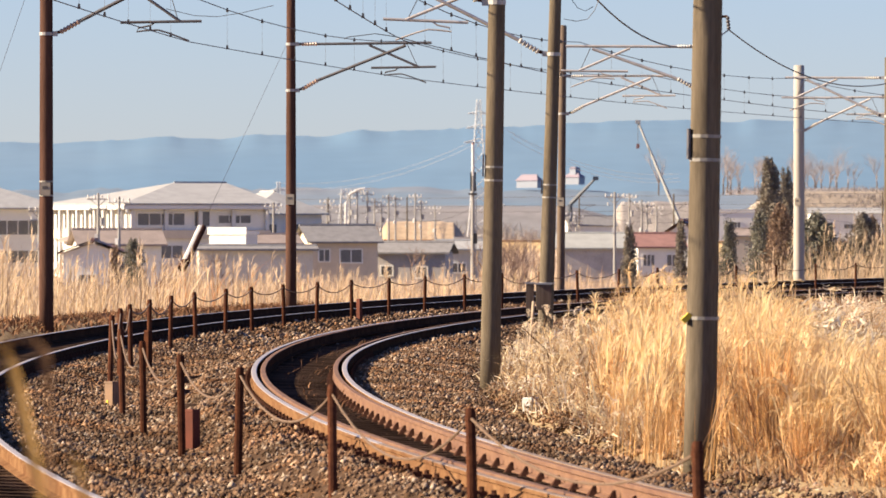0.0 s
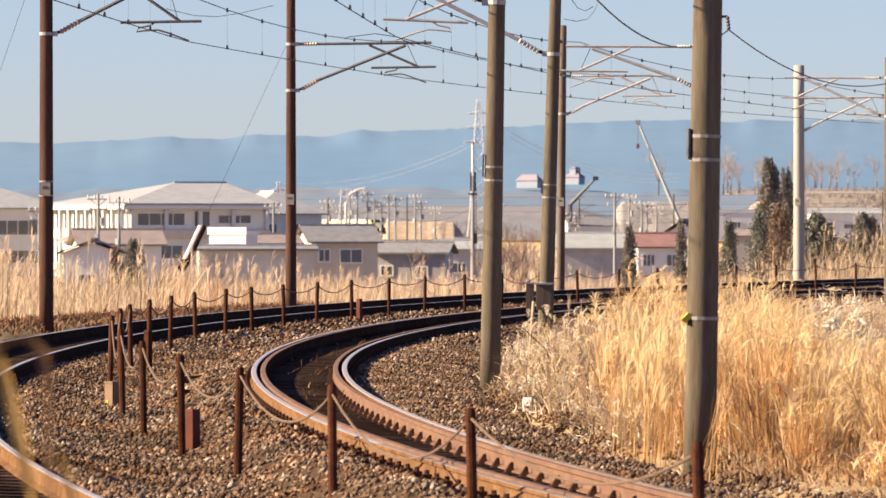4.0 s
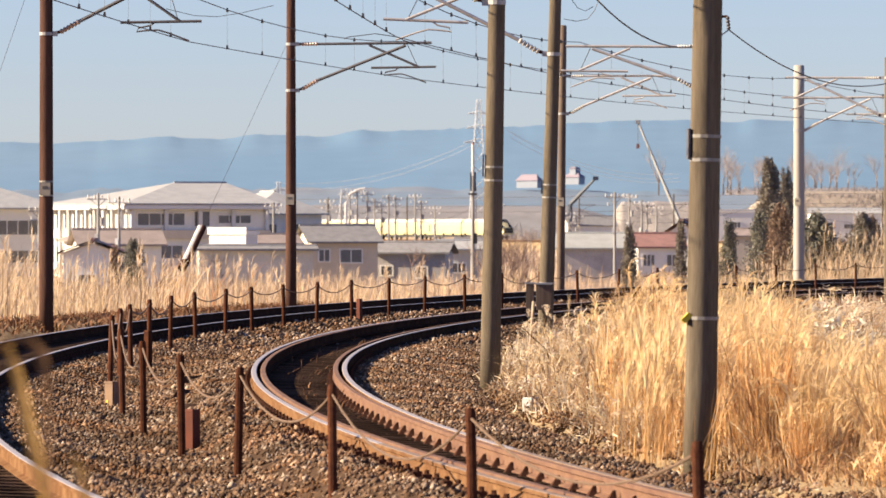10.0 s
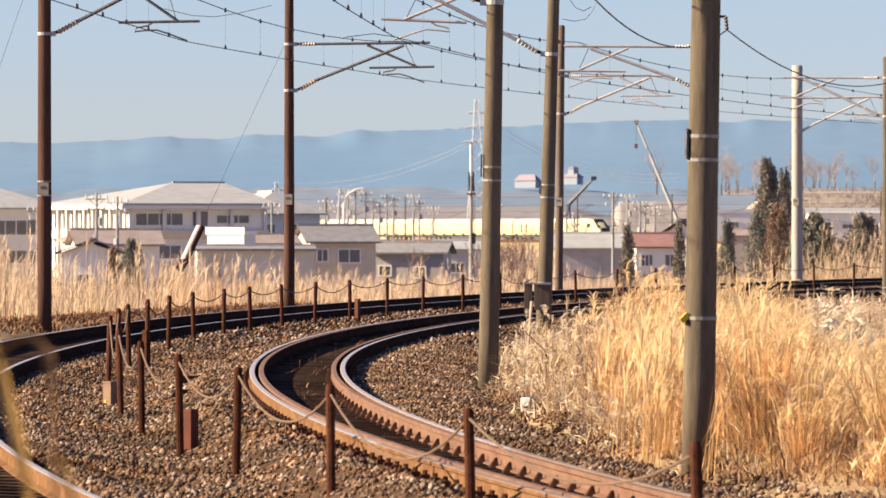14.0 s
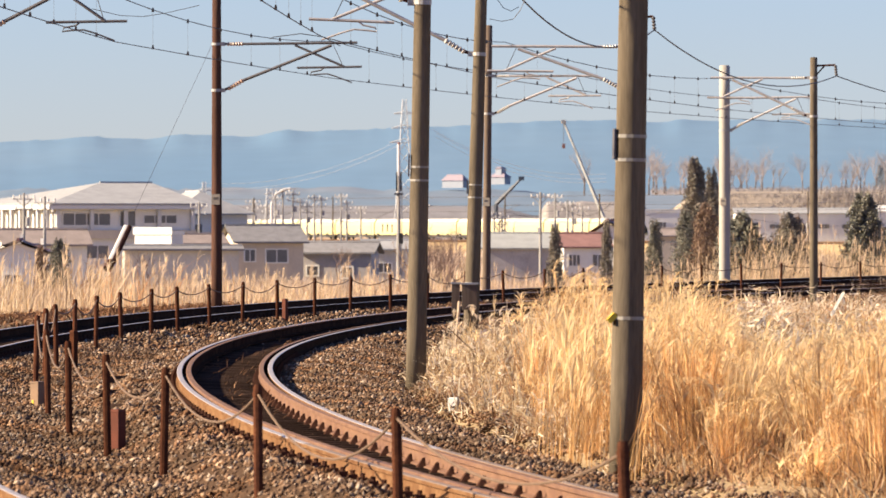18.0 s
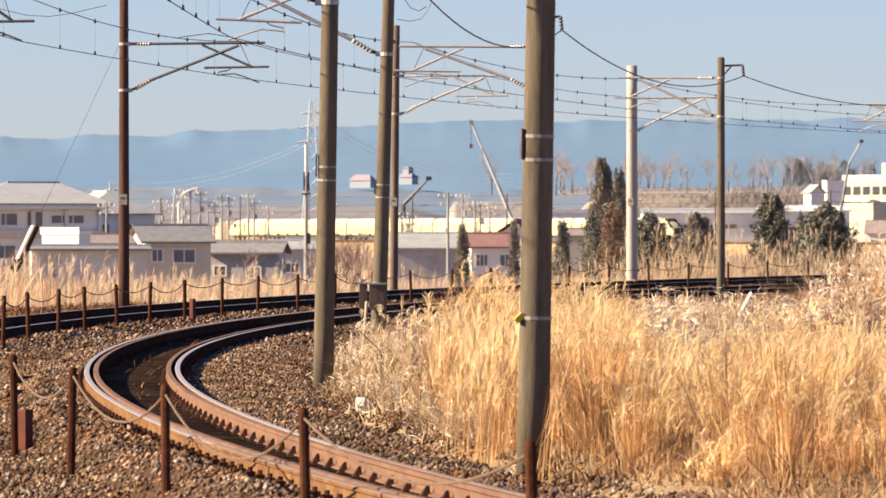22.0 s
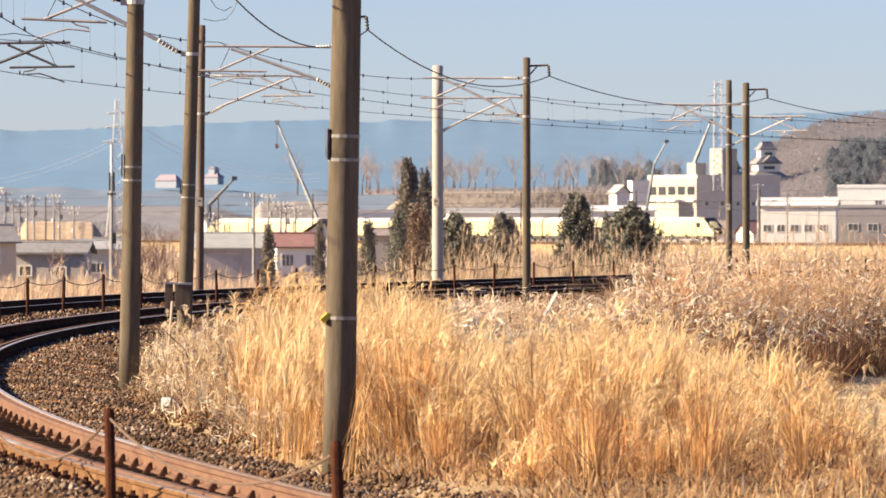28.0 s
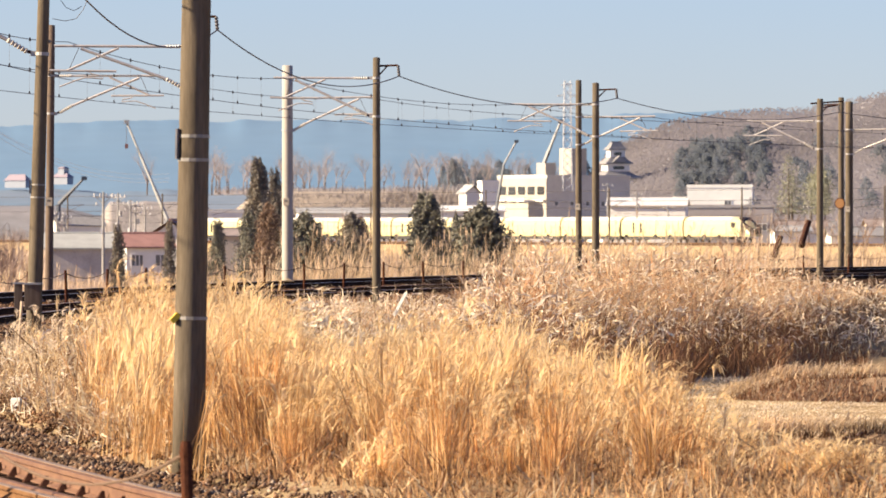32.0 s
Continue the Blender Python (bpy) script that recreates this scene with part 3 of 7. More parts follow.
for i in range(10):
    x1, x0 = -i * CAR - 0.25, -(i + 1) * CAR + 0.25
    nose = 1 if i == 0 else -1 if i == 9 else 0
    car = part("car", car_body(x0, x1, nose), CREAM, train, "champagne-gold passenger car")
    a0, a1 = x0 + (5.5 if nose < 0 else 0.4), x1 - (5.5 if nose > 0 else 0.4)
    part("roof", loft([[(x, y, z) for y, z in ((-1.30, 3.42), (1.30, 3.42), (0.98, 3.76), (0.4, 3.92), (-0.4, 3.92), (-0.98, 3.76))] for x in (a0, a1)]), CREAMTOP, car, "pearl-white roof")
    part("underframe", Mesh().box(((a0 + a1) / 2, 0, 0.72), (a1 - a0, 2.5, 0.46)), UNDER, car, "dark grey underframe")
    for bx in (x0 + 3.2, x1 - 3.2):
        bg = Mesh().box((bx, 0, 0.55), (2.6, 2.2, 0.28))
        for wx in (-1.05, 1.05):
            for wy in (-0.55, 0.55):
                bg.tube([(bx + wx, wy - 0.06, 0.43), (bx + wx, wy + 0.06, 0.43)], 0.43, 14)
        part("bogie", bg, UNDER, car, "dark bogie with steel wheels")
    if i < 9:
        part("gangway", Mesh().box((x0 - 0.25, 0, 2.2), (0.5, 2.2, 2.5)), UNDER, car, "dark gangway bellows")
    for sy in (-1, 1):
        n = 0
        for wx in np.arange(a0 + 1.2, a1 - 1.0, 2.35):
            tall = (i % 4 == 1 and n in (1, 2)) or (i == 5 and n == 3)
            low = n % 2 == 0 and not tall
            n += 1
            if not tall and not low:
                continue
            h, zc = (1.5, 2.2) if tall else (0.36, 1.02)
            part("window" if tall else "vent", Mesh().box((wx, sy * 1.462, zc), (0.9 if low else 0.55, 0.03, h)), DARKGLASS, car, "dark tinted window" if tall else "dark underfloor vent")
        part("door_seam", Mesh().box((a1 - 0.9, sy * 1.463, 2.1), (0.06, 0.02, 2.0)), UNDER, car)
    if nose:
        xe = x1 if nose > 0 else x0
        g = -nose
        ws = [(xe + g * 3.3, 0.9, 3.72), (xe + g * 3.3, -0.9, 3.72), (xe + g * 0.9, -1.12, 2.25), (xe + g * 0.9, 1.12, 2.25)]
        mz = Mesh().add([Vector(p) + Vector((nose * 0.06, 0, 0.10)) for p in ws] + [Vector(p) - Vector((nose * 0.10, 0, 0.1)) for p in ws],
                        [(0, 1, 2, 3), (7, 6, 5, 4), (0, 4, 5, 1), (1, 5, 6, 2), (2, 6, 7, 3), (3, 7, 4, 0)])
        part("windscreen", mz, DARKGLASS, car, "large raked black windscreen")
        part("front_panel", Mesh().box((xe + g * 0.02, 0, 1.75), (0.35, 1.7, 0.95)), DARKGLASS, car, "black nose panel")
        for sy in (-1, 1):
            part("side_window", Mesh().box((xe + g * 4.3, sy * 1.40, 2.65), (1.3, 0.12, 0.75)), DARKGLASS, car)
            part("headlight", Mesh().box((xe + g * 0.25, sy * 0.8, 1.45), (0.25, 0.3, 0.14)), WHITE, car)

# the far embankment on which the train runs
perp = Vector((-TDIR.y, TDIR.x))
mk = Mesh()
A_, B_ = T0 - TDIR * 500, T1 + TDIR * 420
prof = [(-7.5, PLAIN - 0.2), (-2.6, RAIL_T - 0.45), (2.6, RAIL_T - 0.45), (7.5, PLAIN - 0.2)]
for P in (A_, B_):
    mk.v += [(P.x + perp.x * k, P.y + perp.y * k, z) for k, z in prof]
mk.f = [(0, 1, 5, 4), (1, 2, 6, 5), (2, 3, 7, 6)]
tagged(part("far_embankment", mk, EARTH), "low grassy railway embankment across the town", "embankment", kind="structure")
far_track = thing("far_track", "straight far railway track on a low embankment", "railway track")
for k in (-0.55, 0.55):
    fa, fb = A_ + perp * k, B_ + perp * k
    part("rail", Mesh().tube([(fa.x, fa.y, RAIL_T - 0.07), (fb.x, fb.y, RAIL_T - 0.07)], 0.07, 4), RUST, far_track)
part("track_bed", Mesh().add([(P.x + perp.x * k, P.y + perp.y * k, z) for P in (A_, B_) for k, z in ((-1.7, RAIL_T - 0.47), (-1.1, RAIL_T - 0.12), (1.1, RAIL_T - 0.12), (1.7, RAIL_T - 0.47))],
                [(0, 1, 5, 4), (1, 2, 6, 5), (2, 3, 7, 6)]), BED, far_track)
far_pole = thing("far_catenary_pole", "slim grey catenary mast beside the far railway", "utility pole", "far masts")
part("pole", Mesh().tube([(0, 0, -1.5), (0, 0, 8.5)], [0.16, 0.12], 8), CONC, far_pole)
part("top_tube", Mesh().tube([(0, 0, 6.6), (0, -3.2, 6.7)], 0.05, 5), STEEL, far_pole)
part("strut_tube", Mesh().tube([(0, 0, 5.5), (0, -2.6, 6.65)], 0.05, 5), STEEL, far_pole)
part("transformer", Mesh().tube([(0.25, 0, 2.6), (0.25, 0, 3.3)], 0.22, 8), STEEL, far_pole)
for i in range(16):
    p = T0 + TDIR * (-130 + i * 42) - perp * 3.0
    m = Matrix.Translation((p.x, p.y, RAIL_T - 0.3)) @ Matrix.Rotation(TYAW, 4, "Z") @ Matrix.Rotation(math.pi, 4, "Z")
    if i == 0:
        far_pole.matrix_basis = m
    else:
        copy_thing(far_pole, m)
far_line = thing("far_overhead_line", "thin overhead wires over the far railway", "overhead wires")
for z in (5.2, 6.3, 7.9):
    part("wire", Mesh().tube([(A_.x, A_.y, RAIL_T + z), (B_.x, B_.y, RAIL_T + z)], 0.03, 4), WIRE, far_line)

# ---------------------------------------------------------------- sleepers and fastenings
sl = Mesh().box((0, 0, 0), (2.1, 0.21, 0.14)).data("sleeper", TIMBER)
for tr, oc, inv in tracks:
    late = Mesh()
    for i in range(660):
        s = -14 + i * 0.62
        f = facing(s, oc, -0.153 - 0.072) @ Matrix.Rotation(-CANT / 1.13 * -1, 4, "Y") @ Matrix.Translation((0, 0, CANT / 2))
        if 14 <= i < 314:
            part("sleeper", sl, None, tr).matrix_basis = inv @ f
        else:
            late.box(f.translation, (2.1, 0.21, 0.14), m=f.to_3x3())
    lo = part("sleepers_farther_on", late, TIMBER, tr)
    lo.matrix_basis = inv
    tagged(lo, "dark timber sleepers", kind="stuff")
# braces of the check rail and clips at the rail's foot
brace = Mesh().add([(0.01, -0.05, -0.15), (0.09, -0.05, -0.15), (0.09, 0.05, -0.15), (0.01, 0.05, -0.15), (0.065, -0.012, -0.065), (0.085, -0.012, -0.065), (0.085, 0.012, -0.065), (0.065, 0.012, -0.065)],
                   [(3, 2, 1, 0), (4, 5, 6, 7), (0, 1, 5, 4), (1, 2, 6, 5), (2, 3, 7, 6), (3, 0, 4, 7)]).data("brace", DARKRUST)
clipm = Mesh().box((0, 0, -0.125), (0.075, 0.09, 0.045)).tube([(0, 0, -0.11), (0, 0, -0.068)], 0.022, 6).data("rail_clip", DARKRUST)
tr, oc, inv = tracks[0]
for i in range(75):
    s = 1 + i * 0.93
    part("brace", brace, None, tr).matrix_basis = inv @ facing(s, GAUGE * 0.80 - 0.13, 0)
for i in range(150):
    s = 1 + i * 0.62
    part("rail_clip", clipm, None, tr).matrix_basis = inv @ facing(s, -GAUGE - 0.085, CANT)
for i in range(100):
    s = 1 + i * 0.62
    part("rail_clip", clipm, None, tr).matrix_basis = inv @ facing(s, GAUGE + 0.085, 0)
tr, oc, inv = tracks[1]
for i in range(150):
    s = 20 + i * 0.62
    part("rail_clip", clipm, None, tr).matrix_basis = inv @ facing(s, oc + GAUGE + 0.085, 0)
# loose timber ends beside the inner track
for s, o, l, r in ((49, -1.35, 0.5, 0.3), (42, -1.25, 0.6, 0.15), (36, -1.3, 0.45, -0.2), (58, 0.0, 0.9, 0.7), (55, -0.15, 0.8, -0.4), (50, 0.1, 0.9, 0.9), (63, 0.15, 0.7, 0.5)):
    m = facing(s, o, -0.20) @ Matrix.Rotation(r, 4, "Z")
    tagged(part("timber_offcut", Mesh().box((0, 0, 0.02), (l, 0.09, 0.09), top=0.8), TIMBER, m=m), "dark weathered timber offcut lying on the ballast", "timber", "timber offcuts")

# ---------------------------------------------------------------- rope fence between the tracks
FS = [1.6, 8.2, 14.1, 19.8, 24.8, 31.1, 38.1, 48.5, 55.1, 59.5, 65.3, 70.3, 75.6, 81.3, 85.4, 90.3, 95.3, 100.5, 106.0, 111.2, 117.0, 122.4, 127.9, 133.5, 139.6] + [145.4 + 5.95 * i for i in range(21)]
fo = lambda s: float(np.interp(s, [0, 14, 24, 40, 50, 65, 80, 105, 130, 430], [-0.77, -1.38, -1.80, -2.15, -2.50, -2.88, -3.15, -3.10, -3.0, -2.9]))   # the fence's line, from the inner track
fence = thing("rope_fence", "rusty iron post and rope fence between the two tracks", "fence")
posts = []
rf = random.Random(4)
pm = Mesh().tube([(0, 0, -0.7), (0, 0, 0.62), (0, 0, 0.65)], [0.037, 0.037, 0.028], 10).tube([(0, 0, 0.56), (0, 0, 0.59)], 0.042, 10).data("post", POSTM)
for s in FS:
    m = facing(s, fo(s), 0) @ Matrix.Rotation(rf.uniform(-0.035, 0.035), 4, "X") @ Matrix.Rotation(rf.uniform(-0.03, 0.03), 4, "Y")
    part("post", pm, None, fence, m=m)
    posts.append(m @ Vector((0, 0, 0.58)))
for a, b in zip(posts[:-1], posts[1:]):
    sag = rf.uniform(0.26, 0.40) if a.y < 95 else rf.uniform(0.10, 0.20)
    pts = [a.lerp(b, k / 12) - Vector((0, 0, sag * 4 * k / 12 * (1 - k / 12))) for k in range(13)]
    part("rope", Mesh().tube(pts, 0.0105, 6), ROPE, fence, "slack weathered rope")

# small things on the ballast
BROWNPAINT = mat("red_brown_paint", (0.14, 0.036, 0.016), 0.95, 0.3, 6, bump=0.2)
GREYP = mat("scuffed_grey_plastic", (0.52, 0.50, 0.46), 0.7, 0.2, 8)
OLDWOOD = mat("weathered_pale_wood", (0.52, 0.40, 0.28), 0.9, 0.3, 8, bump=0.2)
TAN = mat("tan_box_paint", (0.27, 0.16, 0.085), 0.7, 0.25, 6)


def stake(u, tilt, d, w, h, z, ma, name, label):
    m = Matrix.Translation((u * TICK * d, d, z)) @ Matrix.Rotation(tilt, 4, "Y") @ Matrix.Rotation(-0.7, 4, "Z")
    t = thing(name, label, "marker post", m=m)
    part("body", Mesh().box((0, 0, h / 2 - 0.1), (w, w, h + 0.2)), ma, t)
    part("top", Mesh().box((0, 0, h + 0.012), (w * 1.06, w * 1.06, 0.025), top=0.8), ma, t)
    return t


stake(-444, 0, 66.0, 0.11, 0.48, -0.30, BROWNPAINT, "marker_post", "square red-brown marker post in the ballast")
bx = thing("trackside_box", "small tan metal box with a yellow label beside the fence", "junction box", m=Matrix.Translation((-586 * TICK * 81.0, 81.0, -0.235)) @ Matrix.Rotation(-0.75, 4, "Z"))
part("body", Mesh().box((0, 0, 0.12), (0.13, 0.11, 0.46)), TAN, bx)
part("lid", Mesh().box((0, 0, 0.36), (0.145, 0.125, 0.02)), TAN, bx)
part("label_plate", Mesh().box((-0.02, -0.058, 0.09), (0.03, 0.006, 0.12)), YELLOW, bx, "small yellow label")
stake(-522, 0, 100.0, 0.085, 0.39, 0.043, POSTM, "marker_post", "short dark square post in the ballast")
stake(-148, 0, 141.0, 0.09, 0.28, 0.19, BROWNPAINT, "marker_post", "short red-brown post in the ballast")
# grey boxes at the foot of the third pole
for u, v0, v1, d, w, la in ((154, -157, -99, 113.0, 0.13, "narrow grey-brown relay box on a post"), (178, -145, -100, 114.0, 0.25, "square grey relay box on a post")):
    a, b = spot(u, v0, d), spot(u, v1, d)
    t = thing("relay_box", la, "relay box", "relay boxes", m=Matrix.Translation((a.x, d, a.z)))
    part("box", Mesh().box((0, 0, (b.z - a.z) / 2), (w, 0.16, b.z - a.z)), CONC_MIX, t)
    part("roof", Mesh().box((0, 0, b.z - a.z + 0.015), (w + 0.04, 0.2, 0.03)), STEEL, t)
    part("post", Mesh().tube([(0, 0.02, -1.0), (0, 0.02, 0)], 0.028, 8), CONC, t)
stake(155, 0, 79.0, 0.14, 0.20, -0.228, GREYP, "boundary_marker", "small white plastic boundary marker in dry straw")
stake(151, 0.08, 100.0, 0.034, 0.92, -0.06, OLDWOOD, "boundary_stake", "thin pale wooden stake in dry straw")
wb = thing("marker_board", "narrow white board leaning in straw beside the track", "marker board", m=Matrix.Translation(spot(836, -124, 170)) @ Matrix.Rotation(0.5, 4, "Y") @ Matrix.Rotation(-0.5, 4, "Z"))
part("board", Mesh().box((0, 0, -0.18), (0.08, 0.03, 0.65)), PALE, wb)
# marker and plates on the nearest poles
p1, m1 = POLES[0]
part("yellow_marker", Mesh().box((-0.150, -0.06, 1.05), (0.05, 0.07, 0.09), m=Matrix.Rotation(0.785, 3, "Y")), YELLOW, p1, "bright yellow marker")
part("side_plate", Mesh().box((-0.15, 0, 2.60), (0.02, 0.12, 0.27)), BRACKET, p1, "dark plate seen edge-on")
part("side_plate", Mesh().box((-0.145, 0, 2.62), (0.02, 0.12, 0.30)), BRACKET, POLES[1][0], "dark plate seen edge-on")
part("side_plate", Mesh().box((-0.14, 0, 2.48), (0.02, 0.12, 0.24)), BRACKET, POLES[2][0], "dark plate seen edge-on")
part("round_sign", Mesh().tube([(0, -0.16, 2.75), (0, -0.18, 2.75)], 0.20, 20), mat("orange_sign", (0.26, 0.12, 0.03), 0.5, 0.1, 5), POLES[12][0], "round orange sign with a dark rim")
part("rim", Mesh().tube([(0, -0.15, 2.75), (0, -0.17, 2.75)], 0.24, 20), DARKRUST, POLES[12][0])

pa_, pb_ = POLES[6][1] @ Vector((-0.35, 0, 6.62)), POLES[12][1] @ Vector((0.1, 0, 7.15))
beam = thing("pole_beam", "dark steel beam joining the tops of two catenary poles", "beam", m=Matrix.Translation(pa_))
part("upper_bar", Mesh().tube([(0, 0, 0), pb_ - pa_], 0.035, 6), DARKRUST, beam)
part("lower_bar", Mesh().tube([(0.3, 0.3, -0.17), pb_ - pa_ - Vector((0.2, 0.3, 0.17))], 0.03, 6), DARKRUST, beam)
# guy wires with their guard tubes
TUBEW = mat("weathered_white_tube", (0.70, 0.67, 0.62), 0.6, 0.2, 4)
for top, bot, k0, k1, r, ma, la in (
        (spot(-275, 329, 157.2), spot(-459, -66, 152), 0.835, 0.985, 0.085, TUBEW, "slanting pole guy wire with a scuffed white guard tube"),
        (spot(-700, 520, 126.0), spot(-860, 60, 122), 0.8, 0.98, 0.08, TUBEW, "slanting pole guy wire with a white guard tube"),
        (spot(1604, 160, 293.0), spot(1534, -72, 290), 0.64, 0.80, 0.13, DARKRUST, "slanting pole guy wire with a dark guard tube"),
        (spot(1560, 140, 300.0), spot(1478, -110, 298), 0.62, 0.735, 0.13, DARKRUST, "slanting pole guy wire with a dark guard tube")):
    g = thing("guy_wire", la, "guy wire", "guy wires")
    foot = bot + (bot - top) * 0.3
    part("wire", Mesh().tube([top, foot], 0.0045, 6), BRACKET, g)
    part("guard_tube", Mesh().tube([top.lerp(bot, k0), top.lerp(bot, k1)], r, 12), ma, g, "guard tube")
    # a dark tube set into the right side paints its shade
    if ma is TUBEW:
        part("dark_half", Mesh().tube([top.lerp(bot, k0 - 0.002) + Vector((r * 0.55, -0.02, 0)), top.lerp(bot, k1) + Vector((r * 0.55, -0.02, 0))], r * 0.8, 12), DARKRUST, g, "dark half painting the guard tube's shaded side")
    part("lower_sleeve", Mesh().tube([top.lerp(bot, k1), top.lerp(bot, k1 + 0.03)], r * 1.15, 12), DARKRUST, g)

# feeder cable along the inner poles
feed = thing("feeder_cable", "heavy dark feeder cable slung from pole to pole", "overhead wires")
tips = []
for (t, m), (reach, top) in zip(POLES[:7], ((0.7, 6.9), (0.7, 6.9), (0.3, 6.75), (0.53, 6.7), (0.63, 6.5), (0.72, 6.65), (0.75, 6.78))):
    tips.append(m @ Vector((reach, 0, top - 0.50)))
tips.append(on(294, 3.2, 6.0))
for i, (a, b) in enumerate(zip(tips[2:-1], tips[3:])):
    part("span", Mesh().tube([a.lerp(b, k / 16) - Vector((0, 0, (0.78, 0.69, 0.50, 0.48, 0.48)[i] * 4 * k / 16 * (1 - k / 16))) for k in range(17)], 0.015, 6), WIRE, feed)
jump = thing("jumper_cable", "thin looping jumper cables between overhead fittings", "overhead wires")
for pts, d in ((((225, 408), (238, 390), (252, 384), (266, 392)), 120.0), (((214, 370), (236, 366), (256, 370), (268, 385), (278, 408)), 122.0), (((-490, 388), (-440, 376), (-400, 374), (-360, 380), (-300, 394)), 128.0),
               (((-175, 335), (-168, 338), (-120, 344), (-80, 338), (-50, 322)), 95.0)):
    part("loop", Mesh().tube([spot(u, v, d) for u, v in pts], 0.006, 5), WIRE, jump)
# ---------------------------------------------------------------- dry grass
def inside_view(u0, u1, d0, d1, n, rng):
    d = np.sqrt(rng.uniform(d0 ** 2, d1 ** 2, n))
    return rng.uniform(u0, u1, n) * TICK * d, d


def blades(name, x, y, z, h, w, lean, rng, material, label, plumes=None, swirl=1.1, az=None, plume_mat=None):
    """Bent ribbons with their feet at x, y, z, of height h and width w, leaning by lean."""
    n = len(x)
    az = rng.normal(-0.25, swirl, n) if az is None else az
    lx, ly = np.cos(az) * lean, np.sin(az) * lean
    fa = rng.uniform(-1.57, 1.57, n)
    wx, wy = np.cos(fa) * w / 2, np.sin(fa) * w / 2
    V = np.zeros((n, 7, 3))
    for j, (k, q) in enumerate(((0, 1.0), (0.4, 0.85), (0.78, 0.6))):
        bx_, by_, bz_ = x + lx * h * k ** 2, y + ly * h * k ** 2, z + h * (k - 0.25 * lean * k ** 2)
        V[:, 2 * j] = np.stack([bx_ - wx * q, by_ - wy * q, bz_], -1)
        V[:, 2 * j + 1] = np.stack([bx_ + wx * q, by_ + wy * q, bz_], -1)
    tx, ty, tz = x + lx * h, y + ly * h, z + h * (1 - 0.25 * lean)
    V[:, 6] = np.stack([tx, ty, tz], -1)
    me = soup(name, V, [(0, 1, 3, 2), (2, 3, 5, 4), (4, 5, 6)], material)
    ob = tagged(new(name, me), label, "grass", kind="stuff")
    if plumes is not None:
        sel = (rng.uniform(size=n) < plumes[0]) & (h > (plumes[3] if len(plumes) > 3 else 0))
        m = int(sel.sum())
        L = rng.uniform(0.22, 0.42, m) * plumes[1]
        dirx, diry = lx[sel] * 1.4 + 0.12, ly[sel] * 1.2
        P = np.zeros((m * 13, 5, 3))
        tx7, ty7, tz7, L7 = (np.repeat(a, 13) for a in (tx[sel], ty[sel], tz[sel], L))
        ax = np.repeat(dirx, 13) + rng.normal(0, 0.26, m * 13)
        ay = np.repeat(diry, 13) + rng.normal(0, 0.26, m * 13)
        st = rng.uniform(-0.55, 0.30, m * 13) * L7
        ln = L7 * rng.uniform(0.45, 0.85, m * 13)
        fw = rng.uniform(-1.5, 1.5, m * 13)
        ww = L7 * 0.0105 * plumes[2]
        for j, (k, q) in enumerate(((0, 0.6), (0.55, 1.0))):
            cx, cy, cz = tx7 + ax * ln * k * k, ty7 + ay * ln * k * k, tz7 + st + ln * (k - 0.35 * k * k * np.abs(ax))
            P[:, 2 * j] = np.stack([cx - ww * q * np.cos(fw), cy - ww * q * np.sin(fw), cz], -1)
            P[:, 2 * j + 1] = np.stack([cx + ww * q * np.cos(fw), cy + ww * q * np.sin(fw), cz], -1)
        P[:, 4] = np.stack([tx7 + ax * ln, ty7 + ay * ln, tz7 + st + ln * (1 - 0.35 * np.abs(ax))], -1)
        pm_ = soup(name + "_plumes", P, [(0, 1, 3, 2), (2, 3, 4)], plume_mat or PLUME)
        tagged(new("seed_plumes", pm_), "feathery pale seed plumes of dry pampas grass", "grass", kind="stuff")
    return ob


def surface_z(x, y):
    """The ground, or the ballast shoulder where it lies higher."""
    s, o = plan_of(x, y)
    bed = np.interp(s, CH, CZ) + np.clip(1 + o / GAP, 0, 1) * np.interp(s, CH, DZ) + np.interp(o, bo, bz)
    return np.where((o > 0) & (o < 3.2), np.maximum(ground_z(x, y), bed), ground_z(x, y))


def patchy(x, y, f, lo, hi):
    v = np.array([noise.noise(Vector((a * f, b * f, 1.7))) for a, b in zip(x, y)])
    return lo + (hi - lo) * np.clip(v + 0.5, 0, 1)


# tall golden pampas round the nearest pole, in tufts
rng = np.random.default_rng(11)
CREST_U = [285, 300, 420, 432, 478, 492, 600, 622, 660, 895, 910, 1027, 1050, 1300, 1330, 1400, 1450, 1720]
CREST_V = [-170, -77, -70, -112, -115, -75, -78, -150, -188, -185, -136, -138, -186, -200, -265, -310, -370, -400]


def crest(u):
    """How high the pampas stands, from clump to clump along the bank."""
    return np.interp(u, CREST_U, CREST_V)


